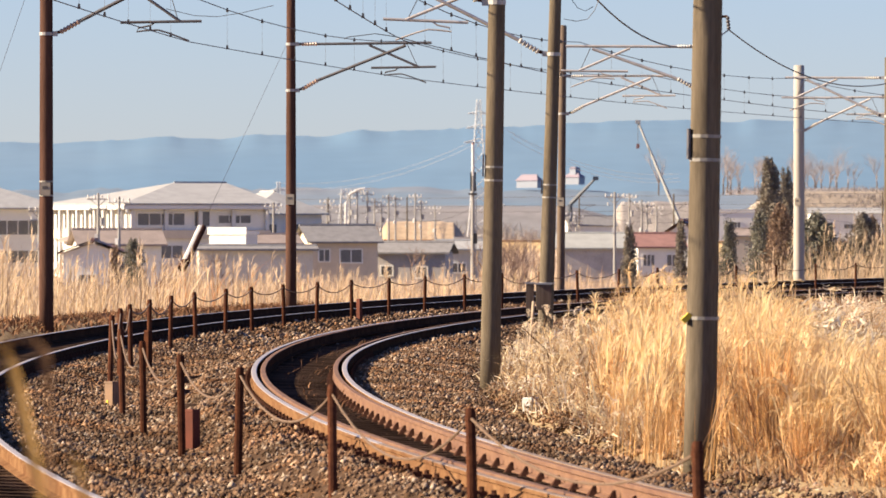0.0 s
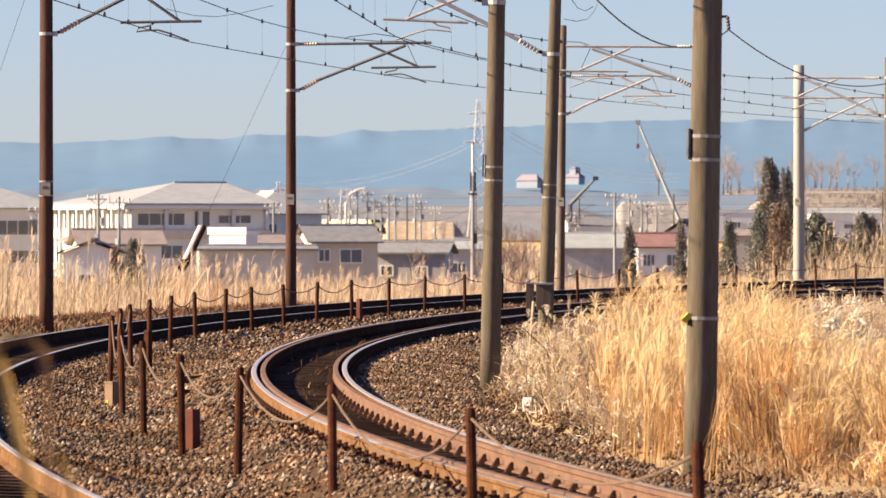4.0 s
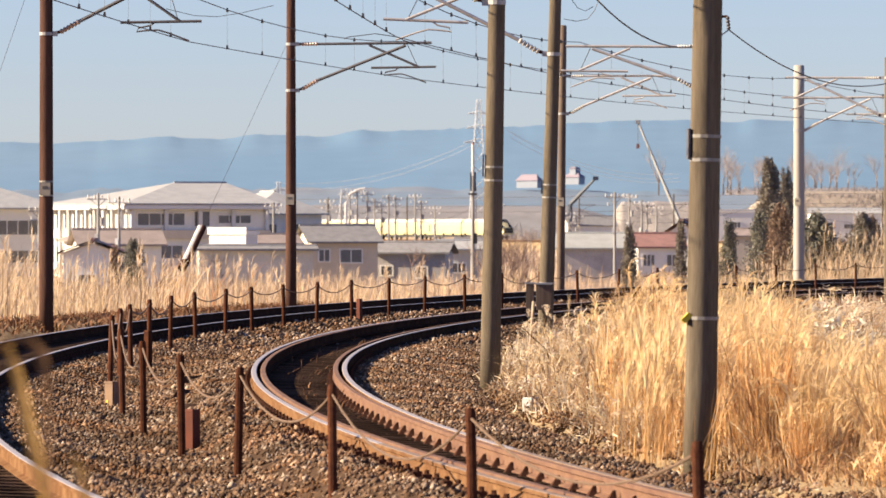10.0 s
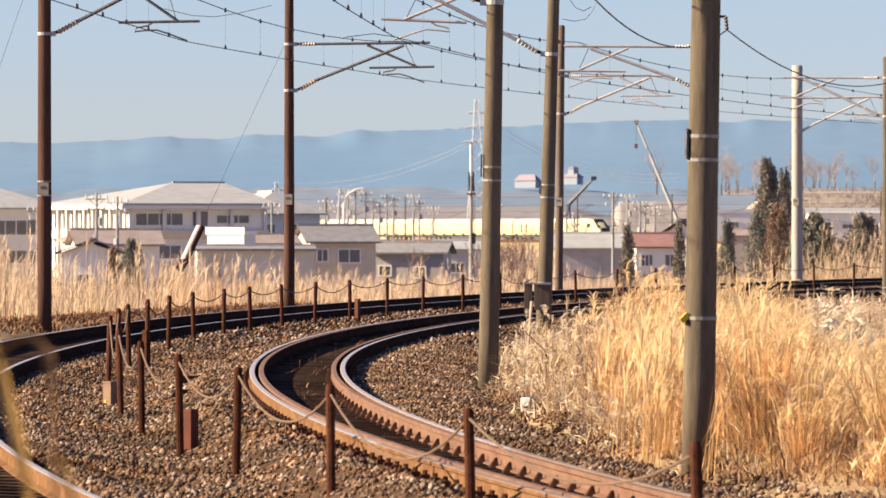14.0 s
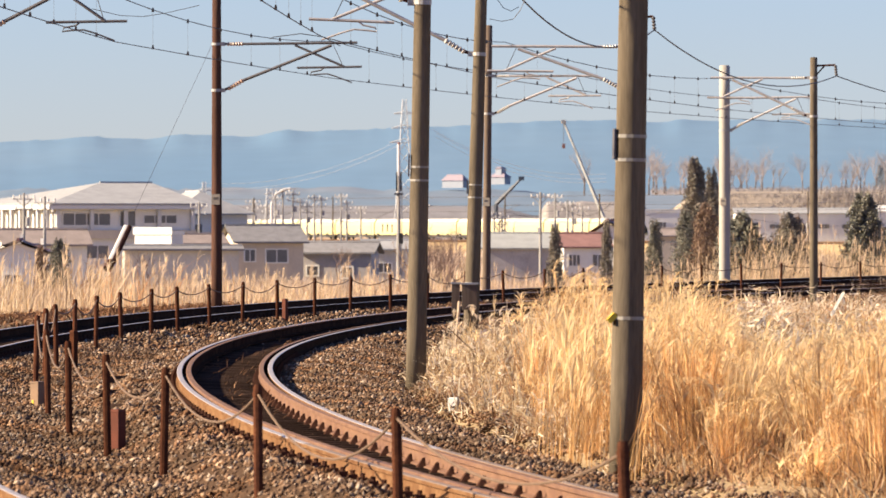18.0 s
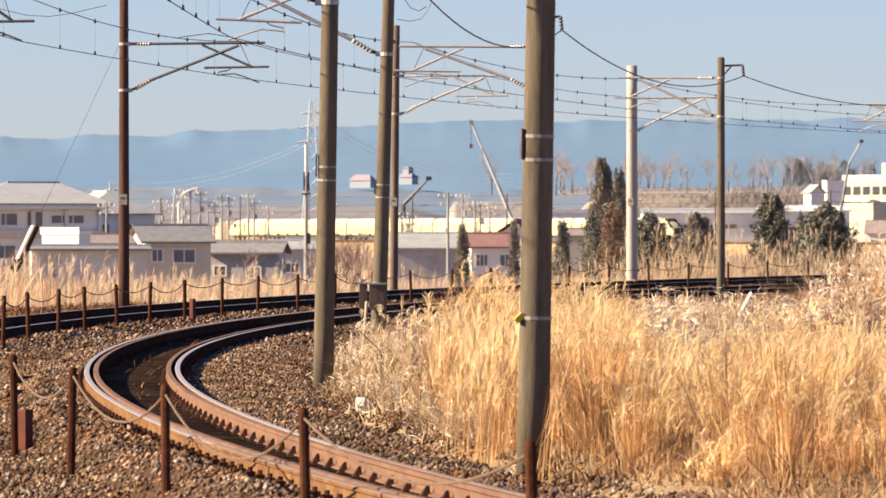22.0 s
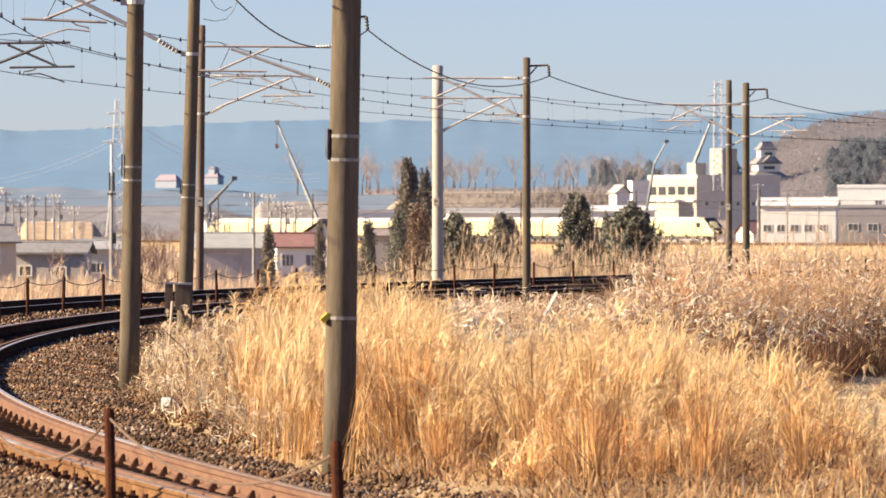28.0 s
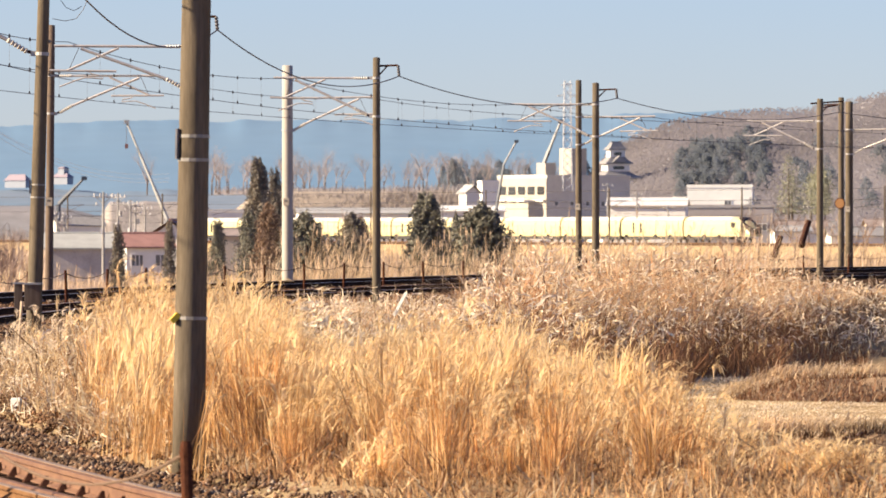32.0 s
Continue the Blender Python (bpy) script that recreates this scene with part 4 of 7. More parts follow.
def seed_heads(name, tx, ty, tz, L, rng, strands, label, material=PLUME):
    """Drooping plumes: strands that spring from an arching axis and hang along it."""
    m = len(tx)
    bx, by, bend = rng.normal(0.25, 0.45, m), rng.normal(0, 0.3, m), rng.uniform(0.3, 1.15, m)
    R = lambda q: np.repeat(q, strands)
    tx, ty, tz, L, bx, by, bend = R(tx), R(ty), R(tz), R(L), R(bx), R(by), R(bend)
    n = m * strands
    k0, ln = rng.uniform(0, 0.75, n), rng.uniform(0.30, 0.55, n)
    sx, sy = rng.normal(0, 0.15, n), rng.normal(0, 0.15, n)
    fw, ww = rng.uniform(-1.5, 1.5, n), rng.uniform(0.0035, 0.0075, n)
    axis = lambda k: (tx + bx * bend * L * k ** 1.7, ty + by * bend * L * k ** 1.7, tz + L * (k - 0.62 * bend * k ** 2.2))
    P = np.zeros((n, 5, 3))
    for j, (q, wd) in enumerate(((0.0, 0.7), (0.5, 1.0))):
        cx, cy, cz = axis(k0 + ln * q)
        cx, cy, cz = cx + sx * L * q, cy + sy * L * q, cz - 0.06 * L * q * q
        P[:, 2 * j] = np.stack([cx - ww * wd * np.cos(fw), cy - ww * wd * np.sin(fw), cz], -1)
        P[:, 2 * j + 1] = np.stack([cx + ww * wd * np.cos(fw), cy + ww * wd * np.sin(fw), cz], -1)
    cx, cy, cz = axis(k0 + ln)
    P[:, 4] = np.stack([cx + sx * L, cy + sy * L, cz - 0.10 * L], -1)
    tagged(new(name, soup(name, P, [(0, 1, 3, 2), (2, 3, 4)], material)), label, "grass", kind="stuff")


def curls(name, x, y, z, length, w, rng, material, label):
    """Short withered leaves that curl any way, about x, y, z."""
    n = len(x)
    a, e = rng.uniform(0, 6.283, n), rng.normal(0.25, 0.6, n)
    dv = np.stack([np.cos(a) * np.cos(e), np.sin(a) * np.cos(e), np.sin(e)], -1)
    up = np.cross(dv, rng.normal(0, 1, (n, 3)))
    up /= np.linalg.norm(up, axis=1)[:, None] + 1e-6
    side = np.cross(dv, up)
    c, L = np.stack([x, y, z], -1), length[:, None]
    V = np.zeros((n, 8, 3))
    for j, (k, b, q) in enumerate(((-0.5, -0.22, 0.5), (-0.2, 0.05, 1.0), (0.2, 0.05, 0.9), (0.5, -0.22, 0.25))):
        p = c + dv * L * k + up * L * b
        V[:, 2 * j], V[:, 2 * j + 1] = p - side * (w * q / 2)[:, None], p + side * (w * q / 2)[:, None]
    tagged(new(name, soup(name, V, [(0, 1, 3, 2), (2, 3, 5, 4), (4, 5, 7, 6)], material)), label, "grass", kind="stuff")


# clumps of pampas, each a bundle of stems with arching leaves and drooping plumes
cx, cy = inside_view(296, 1720, 55, 112, 560, rng)
s_, o_ = plan_of(cx, cy)
cu = cx / cy / TICK
edge = np.interp(cu, [296, 420, 620, 1000, 1720], [3.3, 3.0, 3.0, 3.2, 4.0])
keep = (o_ > edge + 0.25 * np.sin(cy * 0.9)) & (o_ < 10.2) & (cu > 304 + 18 * np.sin(cy * 2.3)) & (rng.uniform(size=len(cx)) < np.interp(cu, [640, 690, 735, 780, 1050, 1100, 1720], [1, 0.4, 0.4, 1, 1, 0.75, 0.45]))
cx, cy, cu, o_ = cx[keep], cy[keep], cu[keep], o_[keep]
gz = ground_z(cx, cy)
ch = np.clip((CAM_Z + crest(cu) * TICK * cy - gz) * rng.choice([0.42, 0.58, 0.76, 0.92, 1.06, 1.16], len(cx)) * patchy(cx, cy, 0.9, 0.78, 1.14) * rng.uniform(0.92, 1.06, len(cx)), 0.40, 2.2) * np.interp(o_, [3.0, 3.7], [0.72, 1.0])
per = 84
n = len(cx) * per
fa, fr = rng.uniform(0, 6.283, n), np.abs(rng.normal(0, 0.13, n))
x, y = np.repeat(cx, per) + np.cos(fa) * fr, np.repeat(cy, per) + np.sin(fa) * fr
z, H = np.repeat(gz, per) - 0.06, np.repeat(ch, per)
h = H * rng.uniform(0.55, 1.0, n)
lean = np.clip(fr * 1.1 + rng.normal(0.06, 0.08, n), 0, 0.6)
az = fa + rng.normal(0, 0.6, n)
blades("pampas_stems", x, y, z, h, rng.uniform(0.004, 0.011, n), lean, rng, GRASS, "tall golden dry pampas grass stems in separate clumps", az=az)
k = rng.uniform(size=n) < 0.15
seed_heads("pampas_plumes", x[k] + np.cos(az[k]) * lean[k] * h[k], y[k] + np.sin(az[k]) * lean[k] * h[k], z[k] + h[k] * (1 - 0.25 * lean[k]) - 0.20, rng.uniform(0.28, 0.50, int(k.sum())), rng, 20, "drooping feathery golden plumes of dry pampas grass")
k = rng.permutation(n)[:int(n * 0.62)]
blades("pampas_leaves", x[k], y[k], z[k] + H[k] * rng.uniform(0.0, 0.42, len(k)), H[k] * rng.uniform(0.25, 0.5, len(k)), rng.uniform(0.005, 0.012, len(k)), rng.uniform(0.3, 1.7, len(k)), rng, BASAL, "bent orange-brown leaves on pampas clumps", az=fa[k] + rng.normal(0, 0.5, len(k)))
# dark blades put the shade of the gaps between clumps into colour
k = rng.permutation(n)[:6500]
blades("dark_stems", x[k] + rng.normal(0, 0.14, len(k)), y[k] - 0.1, z[k], h[k] * rng.uniform(0.35, 0.8, len(k)), rng.uniform(0.006, 0.014, len(k)), np.abs(rng.normal(0.25, 0.25, len(k))), rng, DEADLEAF_SHADE, "dark brown stems painting shade among pampas grass", swirl=2.5)
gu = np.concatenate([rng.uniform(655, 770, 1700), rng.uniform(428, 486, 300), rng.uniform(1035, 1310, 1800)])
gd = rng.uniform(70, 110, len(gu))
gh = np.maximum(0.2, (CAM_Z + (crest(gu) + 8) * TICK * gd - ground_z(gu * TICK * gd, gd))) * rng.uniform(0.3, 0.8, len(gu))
blades("dark_undergrowth", gu * TICK * gd, gd, ground_z(gu * TICK * gd, gd) - 0.1, gh, rng.uniform(0.010, 0.026, len(gu)), np.abs(rng.normal(0.6, 0.5, len(gu))), rng, DEADLEAF_SHADE, "dark undergrowth painting the shade between pampas clumps", (0.05, 0.8, 1.3), swirl=3)
# long leaves that arch across the nearest pole
k = 16
lx_, ld_ = rng.uniform(442, 486, k) * TICK * 60.3, rng.uniform(60.0, 60.6, k)
blades("arching_leaves", lx_, ld_, ground_z(lx_, ld_), rng.uniform(0.7, 1.35, k), rng.uniform(0.008, 0.014, k), rng.uniform(0.15, 0.5, k), rng, GRASS, "long dry leaves arching across the nearest pole", az=rng.normal(0.2, 0.6, k))
# pale tangled straw inside the bend
x, y = inside_view(-20, 1720, 45, 190, 270000, rng)
s_, o_ = plan_of(x, y)
u_ = x / y / TICK
keep = ((u_ < 600) | (y < 104) | (rng.uniform(size=len(x)) < 0.5)) & ((u_ > 285) | (rng.uniform(size=len(x)) < 0.62)) & (o_ > np.interp(s_, [10, 60, 95], [2.75, 2.62, 2.5]) + 0.25 * np.sin(y * 0.7) + 0.12 * np.sin(y * 3.1)) & (o_ < np.interp(y, [61, 84, 118, 130], [11.5, 11.0, 9.8, 8])) & (rng.uniform(size=len(x)) < np.interp(y, [61, 130, 190], [1, 0.9, 0.3]))
x, y, o_ = x[keep], y[keep], o_[keep]
h = patchy(x, y, 1.9, 0.0, 0.80) * patchy(x + 17, y, 0.6, 0.5, 1.3) * rng.uniform(0.3, 1.2, len(x)) * np.interp(o_, [2.6, 3.4], [0.4, 1.0]) + 0.04
front = (x / y / TICK > 275) & (y < 100)
h = np.where(front, np.minimum(h, 0.5) * np.interp(y, [52, 66], [0.6, 1.0]), h)
ru = front & (rng.uniform(size=len(x)) < np.maximum(np.interp(x / y / TICK, [290, 480, 700], [0.25, 0.45, 0.7]), np.interp(y, [60, 70], [0.8, 0])))
blades("orange_tangle", x[ru], y[ru], surface_z(x[ru], y[ru]) - 0.03, h[ru] + 0.03, rng.uniform(0.005, 0.012, int(ru.sum())), np.abs(rng.normal(0.7, 0.6, int(ru.sum()))), rng, BASAL, "tangled orange-brown dry grass at the foot of the pampas", swirl=3)
x_all, y_all, h_all = x, y, h
x, y, h = x[~ru], y[~ru], h[~ru]
blades("tangled_straw", x, y, surface_z(x, y) - 0.03, h + 0.03, rng.uniform(0.008, 0.030, len(x)), np.abs(rng.normal(1.3, 0.9, len(x))), rng, PALESTRAW, "pale tangled dry straw on the bank", (0.03, 0.7, 1.2, 0.3), swirl=3)
x, y, h = np.concatenate([x, x_all[ru]]), np.concatenate([y, y_all[ru]]), np.concatenate([h, h_all[ru]])
# dark blades beneath the straw paint its inner shade
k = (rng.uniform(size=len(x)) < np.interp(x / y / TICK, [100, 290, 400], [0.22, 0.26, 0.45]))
blades("straw_underlayer", x[k], y[k], surface_z(x[k], y[k]) - 0.03, h[k] * 0.6 + 0.04, rng.uniform(0.012, 0.03, int(k.sum())), np.abs(rng.normal(0.8, 0.5, int(k.sum()))), rng, DEADLEAF_SHADE, "dark leaves painting the shade under pale straw", swirl=3)
k = (x / y / TICK < 420) & (rng.uniform(size=len(x)) < 0.17)
curls("curled_straw", x[k], y[k], surface_z(x[k], y[k]) + h[k] * rng.uniform(0.1, 0.8, int(k.sum())) + 0.03, rng.uniform(0.06, 0.20, int(k.sum())), rng.uniform(0.008, 0.018, int(k.sum())), rng, BLEACH, "bleached curled leaves in tangled straw")
# a few pale plumes over the straw
pu, pd = rng.uniform(130, 345, 70), rng.uniform(84, 112, 70)
px_, ph = pu * TICK * pd, rng.uniform(0.25, 0.75, 70)
pz = surface_z(px_, pd)
blades("plume_stalks", px_, pd, pz - 0.05, ph + 0.05, rng.uniform(0.007, 0.012, 70), np.full(70, 0.05), rng, STRAW, "thin dry stalks over tangled straw")
seed_heads("pale_plumes", px_, pd, pz + ph - 0.06, rng.uniform(0.18, 0.36, 70), rng, 26, "pale drooping plumes over tangled straw", BLEACH)
# brown reeds on the inner bank farther round the bend
x, y = inside_view(640, 2100, 125, 275, 105000, rng)
s_, o_ = plan_of(x, y)
keep = (o_ > 3.2 + 0.5 * np.sin(y * 0.5)) & (o_ < np.interp(s_, [120, 160, 215, 240], [9.2, 10.5, 10.5, 10.5]) + np.sin(x * 1.3)) & (o_ > np.interp(s_, [225, 236], [3.2, 4.4]))
x, y, s_, o_ = x[keep], y[keep], s_[keep], o_[keep]
h = patchy(x, y, 0.5, 0.6, 1.6) * rng.uniform(0.5, 1.1, len(x)) * np.interp(x / y / TICK, [700, 930, 985, 1100, 1470, 1540, 1640], [0.55, 0.7, 1.45, 1.75, 1.70, 1.0, 0.45])
# paler reeds above this line, painted shade below it
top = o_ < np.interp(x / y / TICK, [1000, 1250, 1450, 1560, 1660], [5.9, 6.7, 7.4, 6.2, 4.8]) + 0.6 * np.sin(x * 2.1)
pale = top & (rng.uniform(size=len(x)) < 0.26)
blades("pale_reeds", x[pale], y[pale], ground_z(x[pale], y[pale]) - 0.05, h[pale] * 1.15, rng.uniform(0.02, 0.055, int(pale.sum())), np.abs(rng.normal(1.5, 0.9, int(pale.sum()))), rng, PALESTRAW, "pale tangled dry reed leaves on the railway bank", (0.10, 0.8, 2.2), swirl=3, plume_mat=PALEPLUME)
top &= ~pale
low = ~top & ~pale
blades("brown_reeds", x[top], y[top], ground_z(x[top], y[top]) - 0.05, h[top], rng.uniform(0.014, 0.044, int(top.sum())), np.abs(rng.normal(1.0, 0.8, int(top.sum()))), rng, WEED, "matted reddish-brown dry reeds on the railway bank", (0.16, 0.8, 1.5), swirl=3, plume_mat=PALEPLUME)
# the shade on the bank's foot is painted with dark reeds
blades("dead_reeds", x[low], y[low], ground_z(x[low], y[low]) - 0.05, h[low] * 0.8, rng.uniform(0.012, 0.035, int(low.sum())), np.abs(rng.normal(0.7, 0.5, int(low.sum()))), rng, DEADLEAF_SHADE, "dark brown reeds painting shade at the foot of the bank", (0.05, 0.8, 1.5), swirl=3)
k = rng.permutation(len(x))[:7500]
k = k[o_[k] < 8.8]
curls("curled_reed_leaves", x[k], y[k], ground_z(x[k], y[k]) + h[k] * rng.uniform(0.35, 1.0, len(k)), rng.uniform(0.18, 0.46, len(k)), rng.uniform(0.022, 0.050, len(k)), rng, BLEACH, "bleached curled leaves on the reed bank")
# golden grass on the outer bank, behind the line
x, y = inside_view(-830, 1750, 112, 330, 120000, rng)
s_, o_ = plan_of(x, y)
keep = (o_ < -GAP - np.interp(s_, [70, 105, 140], [4.5, 4.0, 3.3]) + 0.4 * np.sin(y * 0.6)) & (o_ > -GAP - 11) & (rng.uniform(size=len(x)) < np.interp(o_, [-GAP - 11, -GAP - 5], [0.3, 1]))
x, y, s_, o_ = x[keep], y[keep], s_[keep], o_[keep]
h = patchy(x, y, 0.4, 1.0, 1.95) * patchy(x + 31, y, 1.7, 0.72, 1.18) * rng.uniform(0.5, 1.12, len(x)) * np.interp(s_, [70, 100, 125, 150, 170, 200, 330], [1.25, 1.15, 0.75, 0.75, 1.15, 1.75, 1.6])
h += np.interp(o_, [-GAP - 11, -GAP - 3], [1.0, 0.1]) + np.interp(x / y / TICK, [-800, -480, -380, 0, 120], [0.25, 0.25, 0.3, 0.25, 0])
h *= 1 - 0.42 * np.interp(s_, [55, 75, 120, 150], [0, 1.0, 0.85, 0.1])
h += np.interp(x / y / TICK, [-800, -560, -420, -200], [0.30, 0.26, 0.10, 0])
h *= np.interp(x / y / TICK, [180, 260, 540, 640], [1, 0.62, 0.62, 1])
blades("bank_grass", x, y, ground_z(x, y) - 0.1, h, rng.uniform(0.012, 0.028, len(x)), np.abs(rng.normal(0.28, 0.28, len(x))), rng, STRAW, "tall straw-coloured dry grass on the outer bank", (0.16, 1.1, 1.7), swirl=1.6, plume_mat=PALEPLUME)

k = (x / y / TICK > -520) & (x / y / TICK < 260) & (rng.uniform(size=len(x)) < 0.22)
blades("bank_weeds", x[k], y[k], ground_z(x[k], y[k]) - 0.1, h[k] * rng.uniform(0.8, 1.25, int(k.sum())), rng.uniform(0.012, 0.03, int(k.sum())), np.abs(rng.normal(0.3, 0.3, int(k.sum()))), rng, WEED, "tall brown dead weeds among straw", (0.3, 0.7, 2.0), swirl=3, plume_mat=PALEPLUME)

lx_, ly_ = inside_view(-830, -100, 100, 190, 60000, rng)
s_, o_ = plan_of(lx_, ly_)
k = (o_ < -GAP - 2.7) & (o_ > -GAP - 5.0)
lx_, ly_ = lx_[k], ly_[k]
blades("leaf_litter", lx_, ly_, ground_z(lx_, ly_) - 0.02, rng.uniform(0.05, 0.22, len(lx_)), rng.uniform(0.015, 0.05, len(lx_)), np.abs(rng.normal(1.2, 0.6, len(lx_))), rng, DEADLEAF_SHADE, "dark brown dead litter along the track's shoulder", swirl=3)

# ---------------------------------------------------------------- ballast stones
def stones(name, n, s0, s1, size0, size1, seed, label):
    r = np.random.default_rng(seed)
    s = r.uniform(s0, s1, n)
    o = r.uniform(-GAP - 2.9, 3.1, n)
    gauge = (np.abs(o) < 0.62) | (np.abs(o + GAP) < 0.62)
    ok = ~gauge | (r.uniform(size=n) < 0.10)
    s, o, gauge = s[ok], o[ok], gauge[ok]
    for c in (0.0, -GAP):
        for k in (-GAUGE, GAUGE, -GAUGE * 0.8, GAUGE * 0.8):
            cl = np.abs(o - c - k) > 0.10
            s, o, gauge = s[cl], o[cl], gauge[cl]
    n = len(s)
    hd, cx, cy = np.interp(s, CH, HEAD), np.interp(s, CH, CX), np.interp(s, CH, CY)
    w = np.clip(1 + o / GAP, 0, 1)
    z = np.interp(s, CH, CZ) + w * np.interp(s, CH, DZ) + np.interp(o, bo, bz) + r.uniform(-0.012, 0.022, n) - np.where(gauge, 0.02, 0)
    c0 = np.stack([cx + np.cos(hd) * o, cy - np.sin(hd) * o], -1)
    edge = o > 1.9
    z[edge] = np.maximum(z[edge], ground_z(c0[edge, 0], c0[edge, 1]) + r.uniform(-0.03, 0.012, int(edge.sum())))
    c = np.stack([cx + np.cos(hd) * o, cy - np.sin(hd) * o, z], -1)
    base = np.array([(1, 0, 0), (-1, 0, 0), (0, 1, 0), (0, -1, 0), (0, 0, 1), (0, 0, -1)], float)
    V = base[None] * r.uniform(0.45, 1.35, (n, 6, 1)) + r.uniform(-0.42, 0.42, (n, 6, 3))
    a = r.uniform(0, 6.28, n)
    ca, sa = np.cos(a), np.sin(a)
    V = np.stack([V[..., 0] * ca[:, None] - V[..., 1] * sa[:, None], V[..., 0] * sa[:, None] + V[..., 1] * ca[:, None], V[..., 2] * 0.8], -1)
    V = V * r.uniform(size0, size1, (n, 1, 1)) + c[:, None]
    me = soup(name, V, [(0, 2, 4), (2, 1, 4), (1, 3, 4), (3, 0, 4), (2, 0, 5), (1, 2, 5), (3, 1, 5), (0, 3, 5)], STONE)
    tagged(new(name, me), label, "ballast", kind="stuff")


stones("ballast_stones", 150000, 0, 75, 0.013, 0.032, 21, "loose brown and grey crushed ballast stones")
stones("ballast_stones", 16000, 0, 75, 0.032, 0.046, 23, "larger brown and grey crushed ballast stones")
stones("ballast_stones", 45000, 75, 190, 0.035, 0.065, 22, "loose brown and grey crushed ballast stones")

# stubble field banks
rng = np.random.default_rng(31)


def field_bank(name, u0, u1, d, h, w, label):
    m = Mesh()
    n = 120
    for i in range(n + 1):
        u = u0 + (u1 - u0) * i / n
        dd = d + 1.2 * noise.noise(Vector((i * 0.03, d, 0)))
        k = min(1, i / 30) ** 0.6
        for dy, z in ((-w, 0), (-w * 0.35, h * 0.9), (w * 0.3, h), (w, 0)):
            m.v.append((u * TICK * d, dd + dy, FIELD - 0.1 + z * k + 0.13 * noise.noise(Vector((i * 0.22, dy, d)))))
    m.f = [(i * 4 + j, (i + 1) * 4 + j, (i + 1) * 4 + j + 1, i * 4 + j + 1) for i in range(n) for j in range(3)]
    return tagged(part(name, m, SHADEBANK, smooth=True), label, "field bank", kind="structure")


# the banks' shade is painted as a darker soil colour
SHADEBANK = mat("bank_soil_painted_shade", (0.34, 0.23, 0.135), 0.95, 0.4, 0.8, (0.17, 0.11, 0.068), 0.7, 5)
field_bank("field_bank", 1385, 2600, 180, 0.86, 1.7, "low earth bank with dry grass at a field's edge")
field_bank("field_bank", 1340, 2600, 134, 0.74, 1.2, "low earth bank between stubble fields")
xx, yy = inside_view(1100, 1950, 118, 215, 50000, rng)
ex, ey = inside_view(1120, 1950, 132.4, 135.6, 9000, rng)
fx, fy = inside_view(1100, 1950, 178, 182, 9000, rng)
xx, yy = np.concatenate([xx, ex, fx]), np.concatenate([yy, ey, fy])
uu_ = xx / yy / TICK
# stubble is left off the fronts so that their painted shade shows
sel = ~(((np.abs(yy - 178.9) < 1.1) | (np.abs(yy - 132.9) < 0.75)) & (rng.uniform(size=len(xx)) < 0.96))
xx, yy, uu_ = xx[sel], yy[sel], uu_[sel]
bank = np.maximum(0.76 * np.clip(1.2 - np.abs(yy - 180) / 1.7, 0, 1) * np.clip((uu_ - 1385) / 120, 0, 1), 0.64 * np.clip(1.2 - np.abs(yy - 134) / 1.2, 0, 1) * np.clip((uu_ - 1340) / 120, 0, 1))
hh = np.where(bank > 0.05, rng.uniform(0.10, 0.42, len(xx)), rng.uniform(0.02, 0.06, len(xx)))
zz = ground_z(xx, yy) + bank
# bank grass takes a darker straw than the flats, to stand for shade
for flat, stuff_m, word, la in ((bank <= 0.05, BLEACH, "field_stubble", "short pale straw stubble on dry fields"), (bank > 0.05, STRAW, "bank_stubble", "dry grass on the field banks, toned darker for shade")):
    k = int(flat.sum())
    blades(word, xx[flat], yy[flat], zz[flat] - 0.03, hh[flat] + 0.03, rng.uniform(0.012, 0.03, k), np.abs(rng.normal(0.9, 0.6, k)), rng, stuff_m, la)

# dark turf on the fronts deepens the painted shade
bx_, by_ = inside_view(1345, 1950, 131.6, 134.0, 5000, rng)
cx_, cy_ = inside_view(1390, 1950, 177.6, 180.0, 5000, rng)
bx_, by_ = np.concatenate([bx_, cx_]), np.concatenate([by_, cy_])
bu_ = bx_ / by_ / TICK
lift_ = np.where(by_ < 150, 0.64 * np.clip(1.2 - np.abs(by_ - 134) / 1.2, 0, 1) * np.clip((bu_ - 1340) / 150, 0, 1), 0.76 * np.clip(1.2 - np.abs(by_ - 180) / 1.7, 0, 1) * np.clip((bu_ - 1385) / 150, 0, 1))
blades("bank_turf", bx_, by_, FIELD - 0.1 + lift_, rng.uniform(0.08, 0.30, len(bx_)), rng.uniform(0.012, 0.03, len(bx_)), np.abs(rng.normal(0.9, 0.6, len(bx_))), rng, DEADLEAF_SHADE, "dark turf painting shade on the field banks' fronts", swirl=3)
# dead grass between the rails
gs, go = rng.uniform(30, 110, 260), rng.uniform(-0.4, 0.4, 260)
gp = np.array([tuple(on(a, b, -0.15)) for a, b in zip(gs, go)])
blades("dead_grass", gp[:, 0], gp[:, 1], gp[:, 2], rng.uniform(0.03, 0.2, 260), rng.uniform(0.008, 0.02, 260), np.abs(rng.normal(1.8, 0.7, 260)), rng, DEADLEAF_SHADE, "sparse dead grass between the rails")
# ---------------------------------------------------------------- the town
# town roof and wall colours are paled and muted to stand for haze
ROOFG = mat("grey_tile_roof", (0.32, 0.315, 0.315), 0.9, 0.2, 1.5, bump=0.3, bscale=8)
